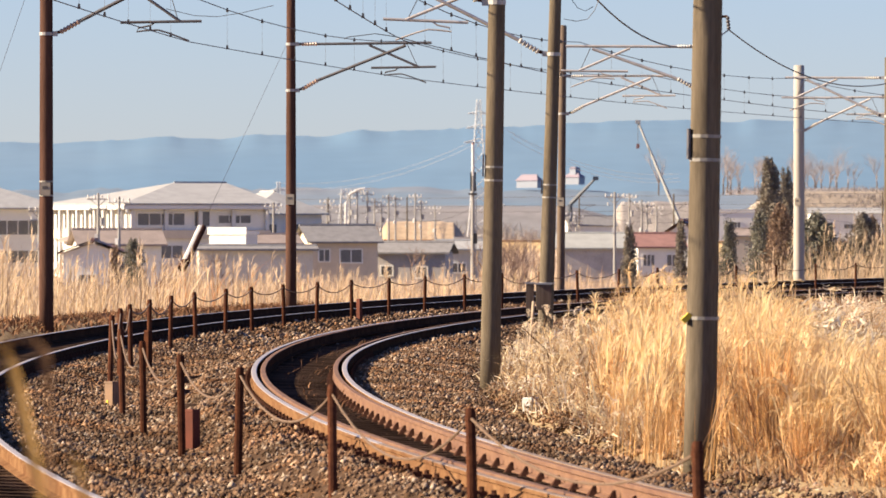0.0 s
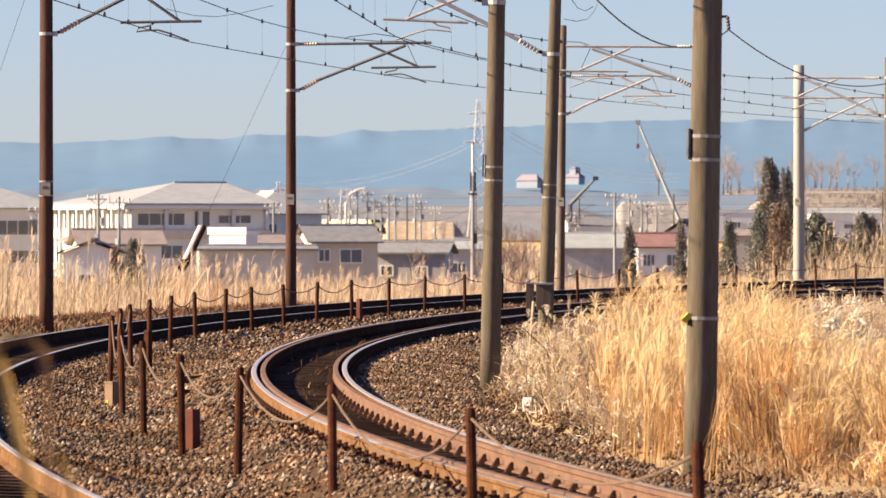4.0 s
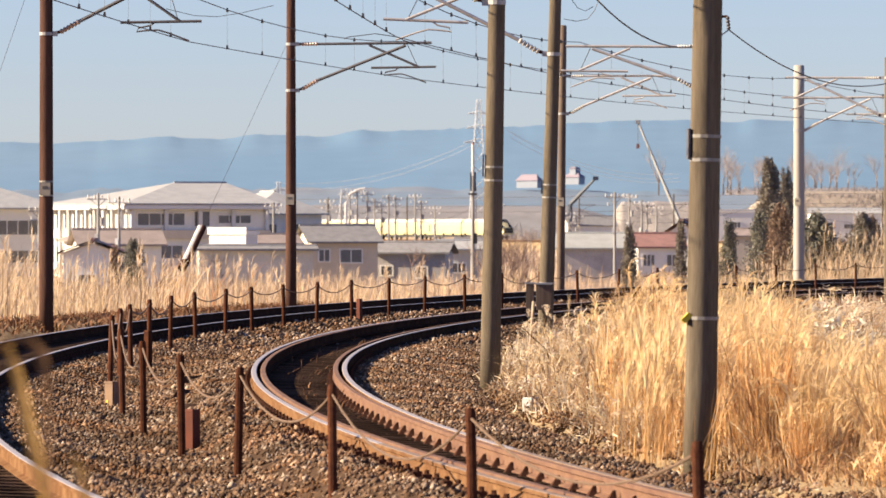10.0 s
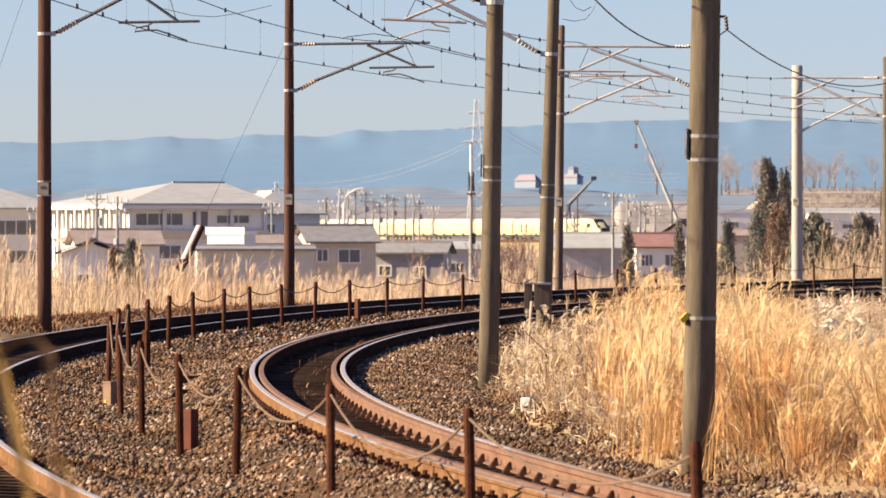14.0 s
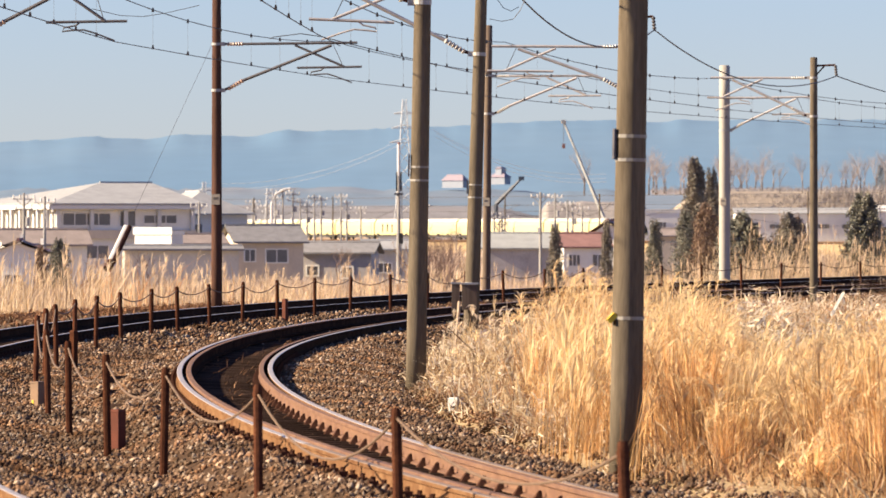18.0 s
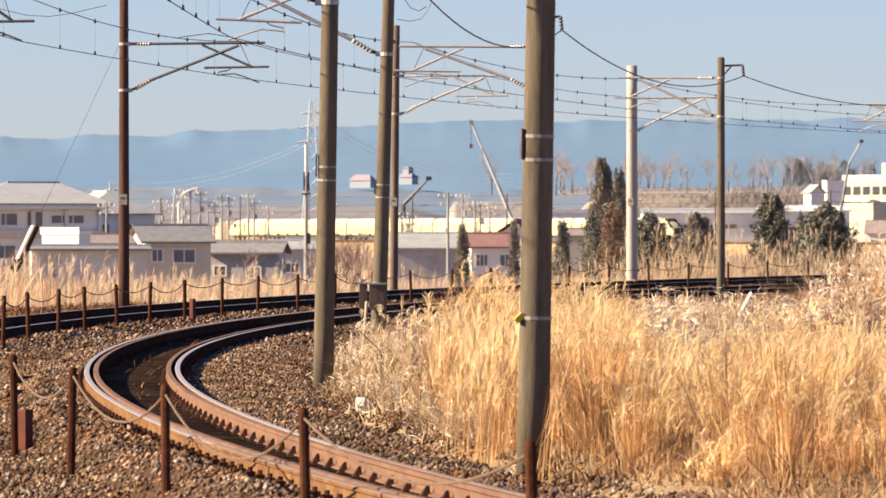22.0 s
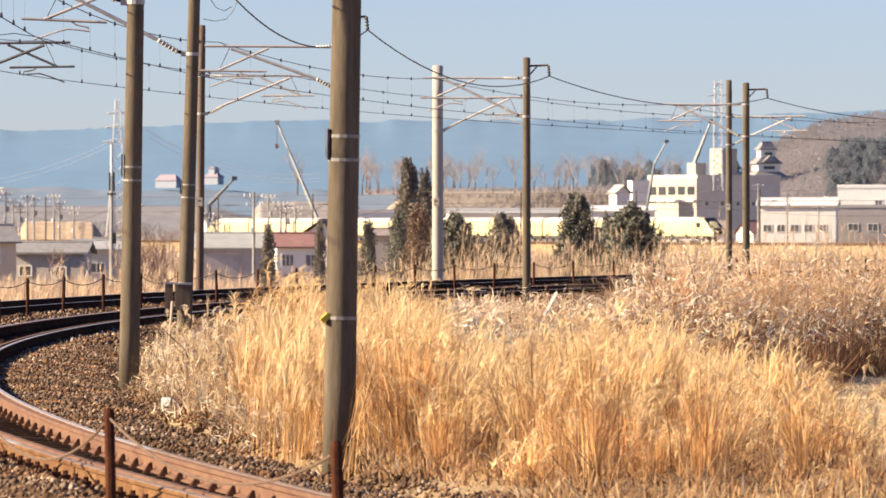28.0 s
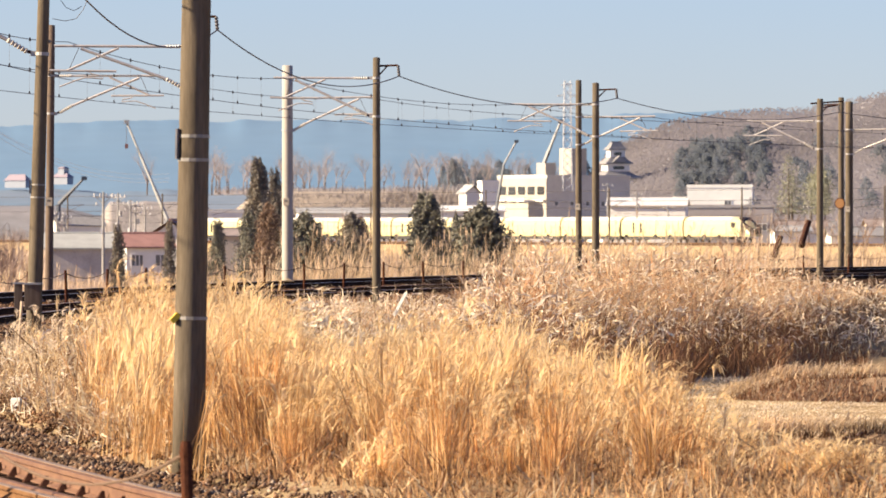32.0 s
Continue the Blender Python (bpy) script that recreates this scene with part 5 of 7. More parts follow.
ROOFL = mat("pale_grey_sheet_roof", (0.47, 0.475, 0.47), 0.9, 0.16, 0.8)
ROOFR = mat("red_sheet_roof", (0.40, 0.23, 0.20), 0.6, 0.2, 0.8)
ROOFB = mat("brown_sheet_roof", (0.40, 0.335, 0.30), 0.7, 0.2, 0.8)
ROOFGR = mat("grey_green_sheet_roof", (0.48, 0.49, 0.46), 0.6, 0.15, 0.8)
for roof_m in (ROOFG, ROOFL, ROOFB, ROOFR, ROOFGR):
    roof_m.node_tree.nodes["Principled BSDF"].inputs["Specular IOR Level"].default_value = 0.1
CREAMW = mat("cream_render", (0.86, 0.73, 0.55), 0.9, 0.12, 0.7)
WHITEW = mat("white_render", (1.0, 0.98, 0.90), 0.85, 0.08, 0.6)
GREYW = mat("grey_concrete_wall", (0.74, 0.71, 0.63), 0.9, 0.12, 0.5)
DARKW = mat("hazed_shed_boards", (0.58, 0.54, 0.51), 0.9, 0.25, 0.8)
TIMB = mat("utility_pole_grey", (0.40, 0.39, 0.37), 0.85, 0.2, 1)


def zv(v, d):
    return CAM_Z + v * TICK * d


def building(name, label, u, d, W, D, yaw, ze, zr, roof, wall, roofm, wins=(), cat="house", over=0.45, base=PLAIN, group="", ridge=None):
    """Walls, a roof with thickness and overhang, and windows; the origin is the nearest corner of the front, at its foot."""
    t = thing(name, label, cat, group, m=Matrix.Translation((u * TICK * d, d, base)) @ Matrix.Rotation(radians(yaw), 4, "Z"))
    e, r = ze - base, zr - base
    w = Mesh().box((W / 2, D / 2, e / 2 - 0.15), (W, D, e + 0.3))
    if roof == "gable":
        w.add([(0.01, 0.01, e), (0.01, D - 0.01, e), (0.01, D / 2, r - 0.12), (W - 0.01, 0.01, e), (W - 0.01, D - 0.01, e), (W - 0.01, D / 2, r - 0.12)], [(0, 2, 1), (3, 4, 5)])
    if roof == "gabley":
        w.add([(0.01, 0.01, e), (W - 0.01, 0.01, e), (W / 2, 0.01, r - 0.12), (0.01, D - 0.01, e), (W - 0.01, D - 0.01, e), (W / 2, D - 0.01, r - 0.12)], [(0, 1, 2), (4, 3, 5)])
    part("wall", w, wall, t)
    o, h = over, 0.16
    A = [(-o, -o, e - 0.1), (W + o, -o, e - 0.1), (W + o, D + o, e - 0.1), (-o, D + o, e - 0.1)]
    up = Vector((0, 0, h))
    if roof == "flat":
        part("roof", Mesh().box((W / 2, D / 2, e + 0.12), (W + 0.2, D + 0.2, 0.28)), roofm, t)
        part("parapet", Mesh().box((W / 2, -0.04, e + 0.42), (W + 0.2, 0.12, 0.32)).box((-0.04, D / 2, e + 0.42), (0.12, D + 0.08, 0.32)), wall, t)
    else:
        if roof == "hip":
            k = min(W, D) * 0.45
            B = [(k, D / 2, r), (W - k, D / 2, r)] if W >= D else [(W / 2, k, r), (W / 2, D - k, r)]
            F = [(0, 1, 5, 4), (1, 2, 5), (2, 3, 4, 5), (3, 0, 4)] if W >= D else [(0, 1, 4), (1, 2, 5, 4), (2, 3, 5), (3, 0, 4, 5)]
            if ridge:
                B, F = [(ridge[0], D / 2, r), (ridge[1], D / 2, r)], [(0, 1, 5, 4), (1, 2, 5), (2, 3, 4, 5), (3, 0, 4)]
        elif roof == "gabley":
            B, F = [(W / 2, -o, r), (W / 2, D + o, r)], [(0, 4, 5, 3), (1, 2, 5, 4)]
        else:
            B, F = [(-o, D / 2, r), (W + o, D / 2, r)], [(0, 1, 5, 4), (2, 3, 4, 5)]
        P = [Vector(p) for p in A + B]
        m = Mesh().add([p + up for p in P], F).add([p for p in P], [q[::-1] for q in F])
        m.add([p for p in P[:4]] + [p + up for p in P[:4]], [(0, 1, 5, 4), (1, 2, 6, 5), (2, 3, 7, 6), (3, 0, 4, 7)] if roof == "hip" else ([(0, 1, 5, 4), (2, 3, 7, 6)] if roof == "gable" else [(1, 2, 6, 5), (3, 0, 4, 7)]))
        part("roof", m, roofm, t)
        rp = [P[4] + up, P[5] + up]
        part("ridge_cap", Mesh().tube(rp, 0.16, 6), roofm, t)
    for f, x0, x1, z0, z1, n in wins:
        L_ = x1 - x0
        q = (lambda a, b, c: (a, -b, c)) if f == "f" else (lambda a, b, c: (-b, a, c))
        s3 = (lambda a, b, c: (a, b, c)) if f == "f" else (lambda a, b, c: (b, a, c))
        zc, zh = (z0 + z1) / 2, z1 - z0
        ring_ = [(a, c, dp) for dp in (0.08, -0.02) for g in (0.06, -0.06) for a, c in ((x0 - g, z0 - g), (x1 + g, z0 - g), (x1 + g, z1 + g), (x0 - g, z1 + g))]
        fr = Mesh().add([q(a, dp, c) for a, c, dp in ring_], [f_ for i in range(4) for j in ((i + 1) % 4,) for f_ in ((i, j, j + 4, i + 4), (i + 8, i + 12, j + 12, j + 8), (i, i + 8, j + 8, j), (i + 4, j + 4, j + 12, i + 12))])
        wob = part("window", fr, WHITEW, t, "white window frame")
        for i in range(1, n):
            part("mullion", Mesh().box(q(x0 + L_ * i / n, 0.034, zc), s3(0.09, 0.10, zh)), WHITEW, wob)
        for i in range(n):
            part("pane", Mesh().box(q(x0 + L_ * (i + 0.5) / n, 0.012, zc), s3(L_ / n - 0.06, 0.03, zh - 0.02)), PANE, wob, "dark glass pane")
    return t


# two-storey school with hipped roofs
sch = building("school_building", "large two-storey cream school with hipped grey roof", -556, 700, 15.6, 20.5, 25, zv(43, 700), zv(79, 700), "hip", WHITEW, ROOFL,
               [("f", 0.9, 6.2, 5.4, 6.7, 4), ("f", 7.2, 9.0, 5.3, 6.9, 2), ("f", 9.9, 13.6, 5.6, 6.5, 3), ("f", 1.0, 6.0, 2.0, 3.4, 4), ("f", 8.0, 13.0, 2.0, 3.4, 4)] +
               [("s", 1.2 + i * 2.4, 2.9 + i * 2.4, 5.1, 6.8, 2) for i in range(8)] + [("s", 1.2 + i * 2.4, 2.9 + i * 2.4, 1.6, 3.2, 2) for i in range(8)], "school", 0.9, ridge=(9.3, 15.2))
part("balcony_band", Mesh().box((7.8, -0.25, 4.5), (15.6, 0.45, 0.9)).box((-0.25, 10.2, 4.5), (0.45, 20.4, 0.9)), CREAMW, sch, "cream balcony band")
for i in range(9):
    part("column", Mesh().box((-0.55, 0.6 + i * 2.4, 3.65), (0.35, 0.4, 7.3)), WHITE, sch, "white column of the gallery")
for i in range(5):
    part("pier", Mesh().box((0.3 + i * 3.75, -0.2, 5.9), (0.4, 0.3, 2.2)), WHITE, sch, "white wall pier")
part("eaves_band", Mesh().box((-0.75, 10.2, zv(43, 700) - PLAIN - 0.35), (0.25, 22, 0.45)).box((7.8, -0.75, zv(43, 700) - PLAIN - 0.35), (17, 0.25, 0.4)), WHITE, sch, "white eaves fascia")
building("school_annex", "low school wing with hipped grey roof", -300 - 42, 720, 8, 12, 20, zv(25, 720), zv(62, 720), "hip", WHITEW, ROOFL, [("f", 0.8, 3.0, 4.2, 5.6, 2), ("f", 4, 7, 4.2, 5.6, 3)], "school", 0.7)
building("school_wing", "second school wing with hipped grey roof", -860, 725, 11.0, 12, 15, zv(35, 725), zv(70, 725), "hip", WHITEW, ROOFL,
         [("f", 4.2, 8.9, 4.4, 6.0, 4), ("f", 4.2, 8.9, 1.4, 2.8, 4)], "school", 0.8)
# houses in front of the school
building("shed", "long low shed with a brown sheet roof", -640, 560, 6.6, 6, 10, zv(-30, 560), zv(-6, 560), "gable", WHITEW, ROOFB, [("f", 2, 4, 1.2, 2.2, 2)], "shed")
building("small_house", "small pale blue-grey house with a dark red roof", -672, 540, 4.6, 6, 0, zv(-44, 540), zv(-24, 540), "gabley", WHITEW, ROOFR, [("f", 1.2, 2.6, 0.6, 1.5, 2)])
building("small_house", "white-walled house with a brown roof", -650, 585, 4.0, 5, 15, zv(-22, 585), zv(-6, 585), "gabley", WHITEW, ROOFB, [])
building("white_container", "plain white box-shaped prefab hut", -414, 560, 3.7, 1.6, -34, zv(-11, 560), zv(-9, 560), "flat", WHITE, WHITEW, [], "hut")
building("shed", "long grey shed behind the reeds", -432, 540, 9.0, 5, 4, zv(-38, 540), zv(-35, 540), "gable", GREYW, ROOFG, [], "shed")
building("house", "house with a brown sheet roof", -345, 590, 4.4, 5, 12, zv(-28, 590), zv(-14, 590), "gable", WHITEW, ROOFB, [])
building("cream_house", "cream rendered house with a grey tiled roof", -232, 600, 5.9, 6.6, 13, zv(-25, 600), zv(2, 600), "gable", CREAMW, ROOFG,
         [("f", 0.6, 1.6, 2.2, 3.3, 2), ("f", 2.5, 4.5, 2.1, 3.3, 2)])
building("long_shed", "long dark low house with a grey roof", -118, 610, 6.2, 5, -8, zv(-44, 610), zv(-28, 610), "gable", DARKW, ROOFG, [("f", 0.4, 1.5, 0.9, 1.8, 2), ("f", 3.5, 4.6, 0.7, 1.7, 2)])
building("house", "low house with a pale grey roof", -6, 620, 3.6, 5, 0, zv(-38, 620), zv(-25, 620), "gable", GREYW, ROOFL, [("f", 0.9, 2.4, 1.1, 2.0, 2)])
building("house", "low grey house with a flat roof", 20, 680, 3.4, 5, 0, zv(-26, 680), zv(-20, 680), "flat", GREYW, ROOFG, [])
building("warehouse", "long low warehouse with a grey-green roof", 204, 660, 6.4, 10, 0, zv(-36, 660), zv(-12, 660), "gable", DARKW, ROOFGR, [], "warehouse", 0.3)
building("house", "grey house with a dark tiled roof", 225, 1450, 9.9, 9, 10, zv(4, 1450), zv(20, 1450), "gable", WHITEW, ROOFG, [("f", 0.5, 1.5, 3, 4, 1)])
building("red_roofed_house", "white house with red sheet roofs", 345, 690, 4.6, 6, 5, zv(-34, 690), zv(-12, 690), "gable", WHITEW, ROOFR, [("f", 0.5, 1.7, 1.3, 2.5, 3), ("f", 2.9, 4.0, 1.3, 2.5, 2)])
building("red_roofed_house", "tall white gabled house with a red roof", 398, 720, 3.0, 5, -10, zv(-8, 720), zv(12, 720), "gabley", WHITEW, ROOFR, [])
building("house", "house with an orange-brown roof", 512, 700, 3.4, 5, 0, zv(-14, 700), zv(-4, 700), "gable", CREAMW, ROOFB, [])
building("white_building", "white flat-roofed workshop by the line", 484, 1250, 7.0, 9, 0, zv(28, 1250), zv(30, 1250), "flat", WHITEW, WHITEW, [("f", 2.6, 4.4, 5.2, 6.3, 3)], "workshop")
building("long_building", "long pale low building behind the railway", 1260 / 2 + 20, 1420, 32, 10, 0, zv(26, 1420), zv(34, 1420), "gable", WHITEW, ROOFL, [("f", 2 + i * 5, 4.5 + i * 5, 5, 6, 2) for i in range(6)], "workshop")
building("long_building", "long white low building with many windows", 860, 1400, 18, 10, 0, zv(30, 1400), zv(38, 1400), "gable", WHITEW, WHITEW, [("f", 1 + i * 3, 2.6 + i * 3, 4.6, 6, 2) for i in range(5)], "workshop")
building("gabled_house", "white gabled house beside the town hall", 948, 1480, 3.2, 4, 20, zv(62, 1480), zv(75, 1480), "gabley", WHITE, ROOFL, [("f", 1.0, 2.0, 8, 9.2, 1)])
building("white_house", "white flat-roofed house block", 976, 1500, 3.8, 4, 10, zv(80, 1500), zv(82, 1500), "flat", WHITEW, WHITEW, [("f", 0.6, 2.2, 9, 10, 1)])
# town hall
PALEHALL = mat("pale_cream_render", (0.54, 0.50, 0.42), 0.9, 0.08, 0.3)
hall = building("town_hall", "cream four-storey town hall with a row of square windows", 1092, 1500, 24, 17, 35, zv(90, 1500), zv(92, 1500), "flat", GREYW, GREYW,
                [("f", 2 + i * 4.5, 3.2 + i * 4.5, 10, 11.0, 1) for i in range(5)], "town hall")
part("lit_side", Mesh().box((-0.12, 8.5, 8.0), (0.2, 16.9, 16.2)), PALEHALL, hall, "cream rendered end wall")
for i in range(5):
    part("window", Mesh().box((-0.26, 1.9 + i * 3.3, 13.4), (0.12, 2.3, 1.8)), GLASS, hall, "dark square window")
    part("balcony", Mesh().box((-0.5, 1.9 + i * 3.3, 11.2), (0.6, 2.9, 0.4)), WHITEW, hall, "white balcony ledge")
part("roof_block", Mesh().box((2.4, 3.2, 17.9), (3.0, 3.0, 3.2)), PALEHALL, hall, "small roof block")
part("tall_block", Mesh().box((10.0, 3.0, 19.5), (4.5, 4.0, 6.5)), PALEHALL, hall, "cream lift tower")
building("long_building", "long white low shed with a banked white roof", 1200, 1300, 14.8, 8, -10, zv(40, 1300), zv(52, 1300), "gable", WHITEW, WHITE, [("f", 1 + i * 2.6, 2.6 + i * 2.6, 4.4, 5.8, 2) for i in range(5)], "workshop")
cub = building("block_building", "white rooftop blocks on a long brown-grey building", 1342, 1320, 12.6, 6, -10, zv(72, 1320), zv(74, 1320), "flat", WHITEW, WHITEW, [("f", 7.2, 8.6, 9.6, 10.6, 2)], "workshop")
part("tank", Mesh().tube([(-1.6, 2, 5), (-1.6, 2, 11.2)], 1.3, 16), WHITE, cub, "white water tank")
part("roof_box", Mesh().box((9.0, 4, 12.6), (2.2, 2.2, 1.6)), WHITE, cub)
building("long_building", "long brown-grey two-storey building", 1342, 1310, 16.5, 9, -8, zv(36, 1310), zv(40, 1310), "flat", mat("brown_grey_wall", (0.50, 0.46, 0.44), 0.9, 0.1, 0.5), ROOFL,
         [("f", 2 + i * 3.8, 4 + i * 3.8, 4.6, 6.0, 2) for i in range(4)], "workshop")
building("house", "low house with a blue-grey roof", 1600, 1100, 9, 7, 0, zv(-14, 1100), zv(0, 1100), "gable", WHITEW, ROOFG, [])
building("house", "house with an orange roof", 1668, 1150, 5, 7, 0, zv(2, 1150), zv(14, 1150), "gable", CREAMW, ROOFB, [])
building("house", "white low house beside the line", 1500, 1150, 6, 7, 0, zv(-6, 1150), zv(2, 1150), "gable", WHITEW, ROOFL, [])
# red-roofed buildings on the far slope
# bluish wall and roof colours hold the haze of the far slope
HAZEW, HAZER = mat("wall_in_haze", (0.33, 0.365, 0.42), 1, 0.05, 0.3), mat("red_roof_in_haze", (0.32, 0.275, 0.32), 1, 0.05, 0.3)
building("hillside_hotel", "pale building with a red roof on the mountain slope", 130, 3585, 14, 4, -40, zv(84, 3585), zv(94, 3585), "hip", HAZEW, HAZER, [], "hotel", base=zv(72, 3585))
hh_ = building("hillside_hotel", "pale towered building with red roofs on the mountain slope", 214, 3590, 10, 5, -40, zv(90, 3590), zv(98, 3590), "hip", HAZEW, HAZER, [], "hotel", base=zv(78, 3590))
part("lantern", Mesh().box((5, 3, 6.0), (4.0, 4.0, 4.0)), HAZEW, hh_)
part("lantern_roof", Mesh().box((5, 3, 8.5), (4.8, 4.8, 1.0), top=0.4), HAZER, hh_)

# castle tower
cas = thing("castle_tower", "white three-tiered castle keep with grey tiled roofs", "castle", m=Matrix.Translation((1214 * TICK * 1750, 1750, 0)) @ Matrix.Rotation(0.25, 4, "Z"))
for i, (w_, z0, z1) in enumerate(((9.2, 0.0, 14.6), (6.0, 16.6, 18.4), (4.0, 20.0, 22.0))):
    part("storey", Mesh().box((0, 0, (z0 + z1) / 2), (w_, w_ * 0.8, z1 - z0)), WHITE, cas, "white plastered storey")
    part("tiled_roof", Mesh().box((0, 0, z1 + 0.15), (w_ * 1.26, w_ * 1.05, 0.3), top=0.97).box((0, 0, z1 + 0.55), (w_ * 1.20, w_ * 1.0, 0.55), top=0.82).box((0, 0, z1 + 1.3), (w_ * 0.96, w_ * 0.8, 1.1), top=0.66), ROOFG, cas, "curved grey tiled roof")
    part("window_band", Mesh().box((0, -w_ * 0.4 - 0.05, z1 - 1.0), (w_ * 0.5, 0.1, 0.8)), GLASS, cas)
part("gable", Mesh().add([(-1.9, -3.4, 18.9), (1.9, -3.4, 18.9), (0, -3.4, 20.6), (-1.9, 0, 18.9), (1.9, 0, 18.9), (0, 0, 20.6)], [(0, 1, 2), (3, 5, 4), (0, 2, 5, 3), (1, 4, 5, 2)]), ROOFG, cas)
part("ridge", Mesh().box((0, 0, 23.9), (2.6, 0.8, 0.6)), ROOFG, cas)

# far village, small houses of a few kinds
rv = random.Random(17)
kinds = []
for i, (wm, rm) in enumerate(((WHITEW, ROOFG), (CREAMW, ROOFG), (WHITEW, ROOFB), (GREYW, ROOFL), (WHITEW, ROOFR), (WHITEW, WHITEW))):
    kinds.append(building("village_house", ("small white house with a grey roof", "small cream house with a grey roof", "small white house with a brown roof", "small grey house with a pale roof", "small white house with a red roof", "small white flat-roofed building")[i],
                          (-330, -450, -610, 410, 560, 660)[i], 1500 + 40 * i, 7 + i % 3 * 2, 7, rv.uniform(-30, 30), 0.8, 3.4, "gable" if i < 5 else "flat", wm, rm, [("f", 1, 2.5, 1.4, 2.6, 1), ("f", 4, 5.5, 1.4, 2.6, 1)], group="far village houses"))
for i in range(26):
    d, u = rv.uniform(1450, 1900), rv.uniform(-800, 1650)
    u -= 500 if -160 < u < 260 else 0
    copy_thing(kinds[i % 6], Matrix.Translation((u * TICK * d, d, PLAIN)) @ Matrix.Rotation(rv.uniform(-0.6, 0.6), 4, "Z"))


# utility poles
def utility_pole(h, kind):
    t = thing("utility_pole", "slim grey concrete utility pole with crossarms and wires", "utility pole", "town utility poles")
    part("pole", Mesh().tube([(0, 0, -5), (0, 0, 0), (0, 0, h)], [0.17, 0.17, 0.10], 8), TIMB, t)
    part("crossarm", Mesh().box((0, 0, h - 0.5), (1.9, 0.10, 0.10)), STEEL, t)
    if kind:
        part("crossarm", Mesh().box((0, 0, h - 1.3), (1.5, 0.10, 0.10)), STEEL, t)
        part("transformer", Mesh().tube([(0.30, 0, h - 2.7), (0.30, 0, h - 2.0)], 0.19, 10), STEEL, t, "grey transformer can")
    for k in (-0.85, -0.3, 0.3, 0.85):
        part("insulator", Mesh().tube([(k, 0, h - 0.45), (k, 0, h - 0.15)], 0.075, 6), WHITE, t)
    for k in (-0.65, 0.65):
        part("insulator", Mesh().tube([(k, 0, h - 1.25), (k, 0, h - 0.98)], 0.07, 6), WHITE, t)
        part("brace", Mesh().tube([(k * 0.9, 0, h - 0.55), (0, 0, h - 1.15)], 0.035, 4), STEEL, t)
    part("meter_box", Mesh().box((-0.14, -0.12, h - 3.6), (0.26, 0.22, 0.5)), WHITE, t, "white box")
    return t


ups = [utility_pole(10.5, 1), utility_pole(9.0, 0)]
first = [True, True]
for i, (u, v, d) in enumerate(((-610, 62, 560), (-573, 56, 545), (-205, 52, 820), (-180, 44, 900), (-165, 60, 880), (-152, 70, 860), (-134, 66, 880), (-121, 52, 920), (-109, 45, 930), (-96, 60, 950), (-84, 56, 960), (-49, 62, 900),
                               (-39, 50, 940), (-14, 40, 980), (96, 45, 900), (222, 30, 880), (236, 24, 900), (304, 64, 640), (330, 62, 780), (352, 50, 820), (361, 46, 830), (378, 40, 900), (-715, 40, 610),
                               (-300, 46, 700), (620, 34, 900), (735, 30, 1000), (905, 40, 1050), (1200, 80, 1180), (1252, 64, 1200), (1308, 40, 1180), (1455, 55, 1150), (1560, 40, 1150))):
    k = i % 2
    z = zv(v, d) - (10.5, 9.0)[k]
    m = Matrix.Translation((u * TICK * d, d, min(z, PLAIN + 6) if z > PLAIN - 1 else z)) @ Matrix.Rotation(rv.uniform(-0.5, 0.5), 4, "Z")
    if first[k]:
        ups[k].matrix_basis, first[k] = m, False
    else:
        copy_thing(ups[k], m)
# curved street lamp
lampm = thing("street_lamp", "tall white lamp post with a curved arm", "street lamp", m=Matrix.Translation((-172 * TICK * 860, 860, PLAIN)))
part("post", Mesh().tube([(0, 0, 0), (0, 0, 8.2), (0.5, 0, 9.4), (1.6, 0, 10.0), (2.4, 0, 10.1)], 0.16, 8), WHITE, lampm)
part("lamp_head", Mesh().box((2.7, 0, 10.05), (0.8, 0.3, 0.16)), WHITE, lampm)
# service wires across the town
PYLW = mat("bright_aluminium_conductor", (0.66, 0.68, 0.70), 0.5, 0.05, 0.2)
lines = thing("service_wires", "thin service wires strung across the town", "wires")
for a, b, d in (((-340, 42), (-120, 34), 900), ((-120, 36), (60, 40), 900), ((240, 30), (560, 42), 1000), ((560, 42), (1000, 20), 1050), ((1000, 52), (1700, 44), 1200), ((1000, 62), (1700, 56), 1250), ((330, 50), (430, 46), 800),
                ((120, 168), (420, 88), 2400), ((120, 160), (420, 82), 2400), ((110, 176), (420, 96), 2400), ((60, 150), (-300, 70), 2500), ((60, 158), (-300, 80), 2500)):
    p, q = spot(*a, d), spot(*b, d)
    part("wire", Mesh().tube([p.lerp(q, k / 8) - Vector((0, 0, 4 * k / 8 * (1 - k / 8) * 0.0022 * d)) for k in range(9)], 0.022 if d < 1500 else 0.055, 4), PYLW if d > 1500 else WIRE, lines)


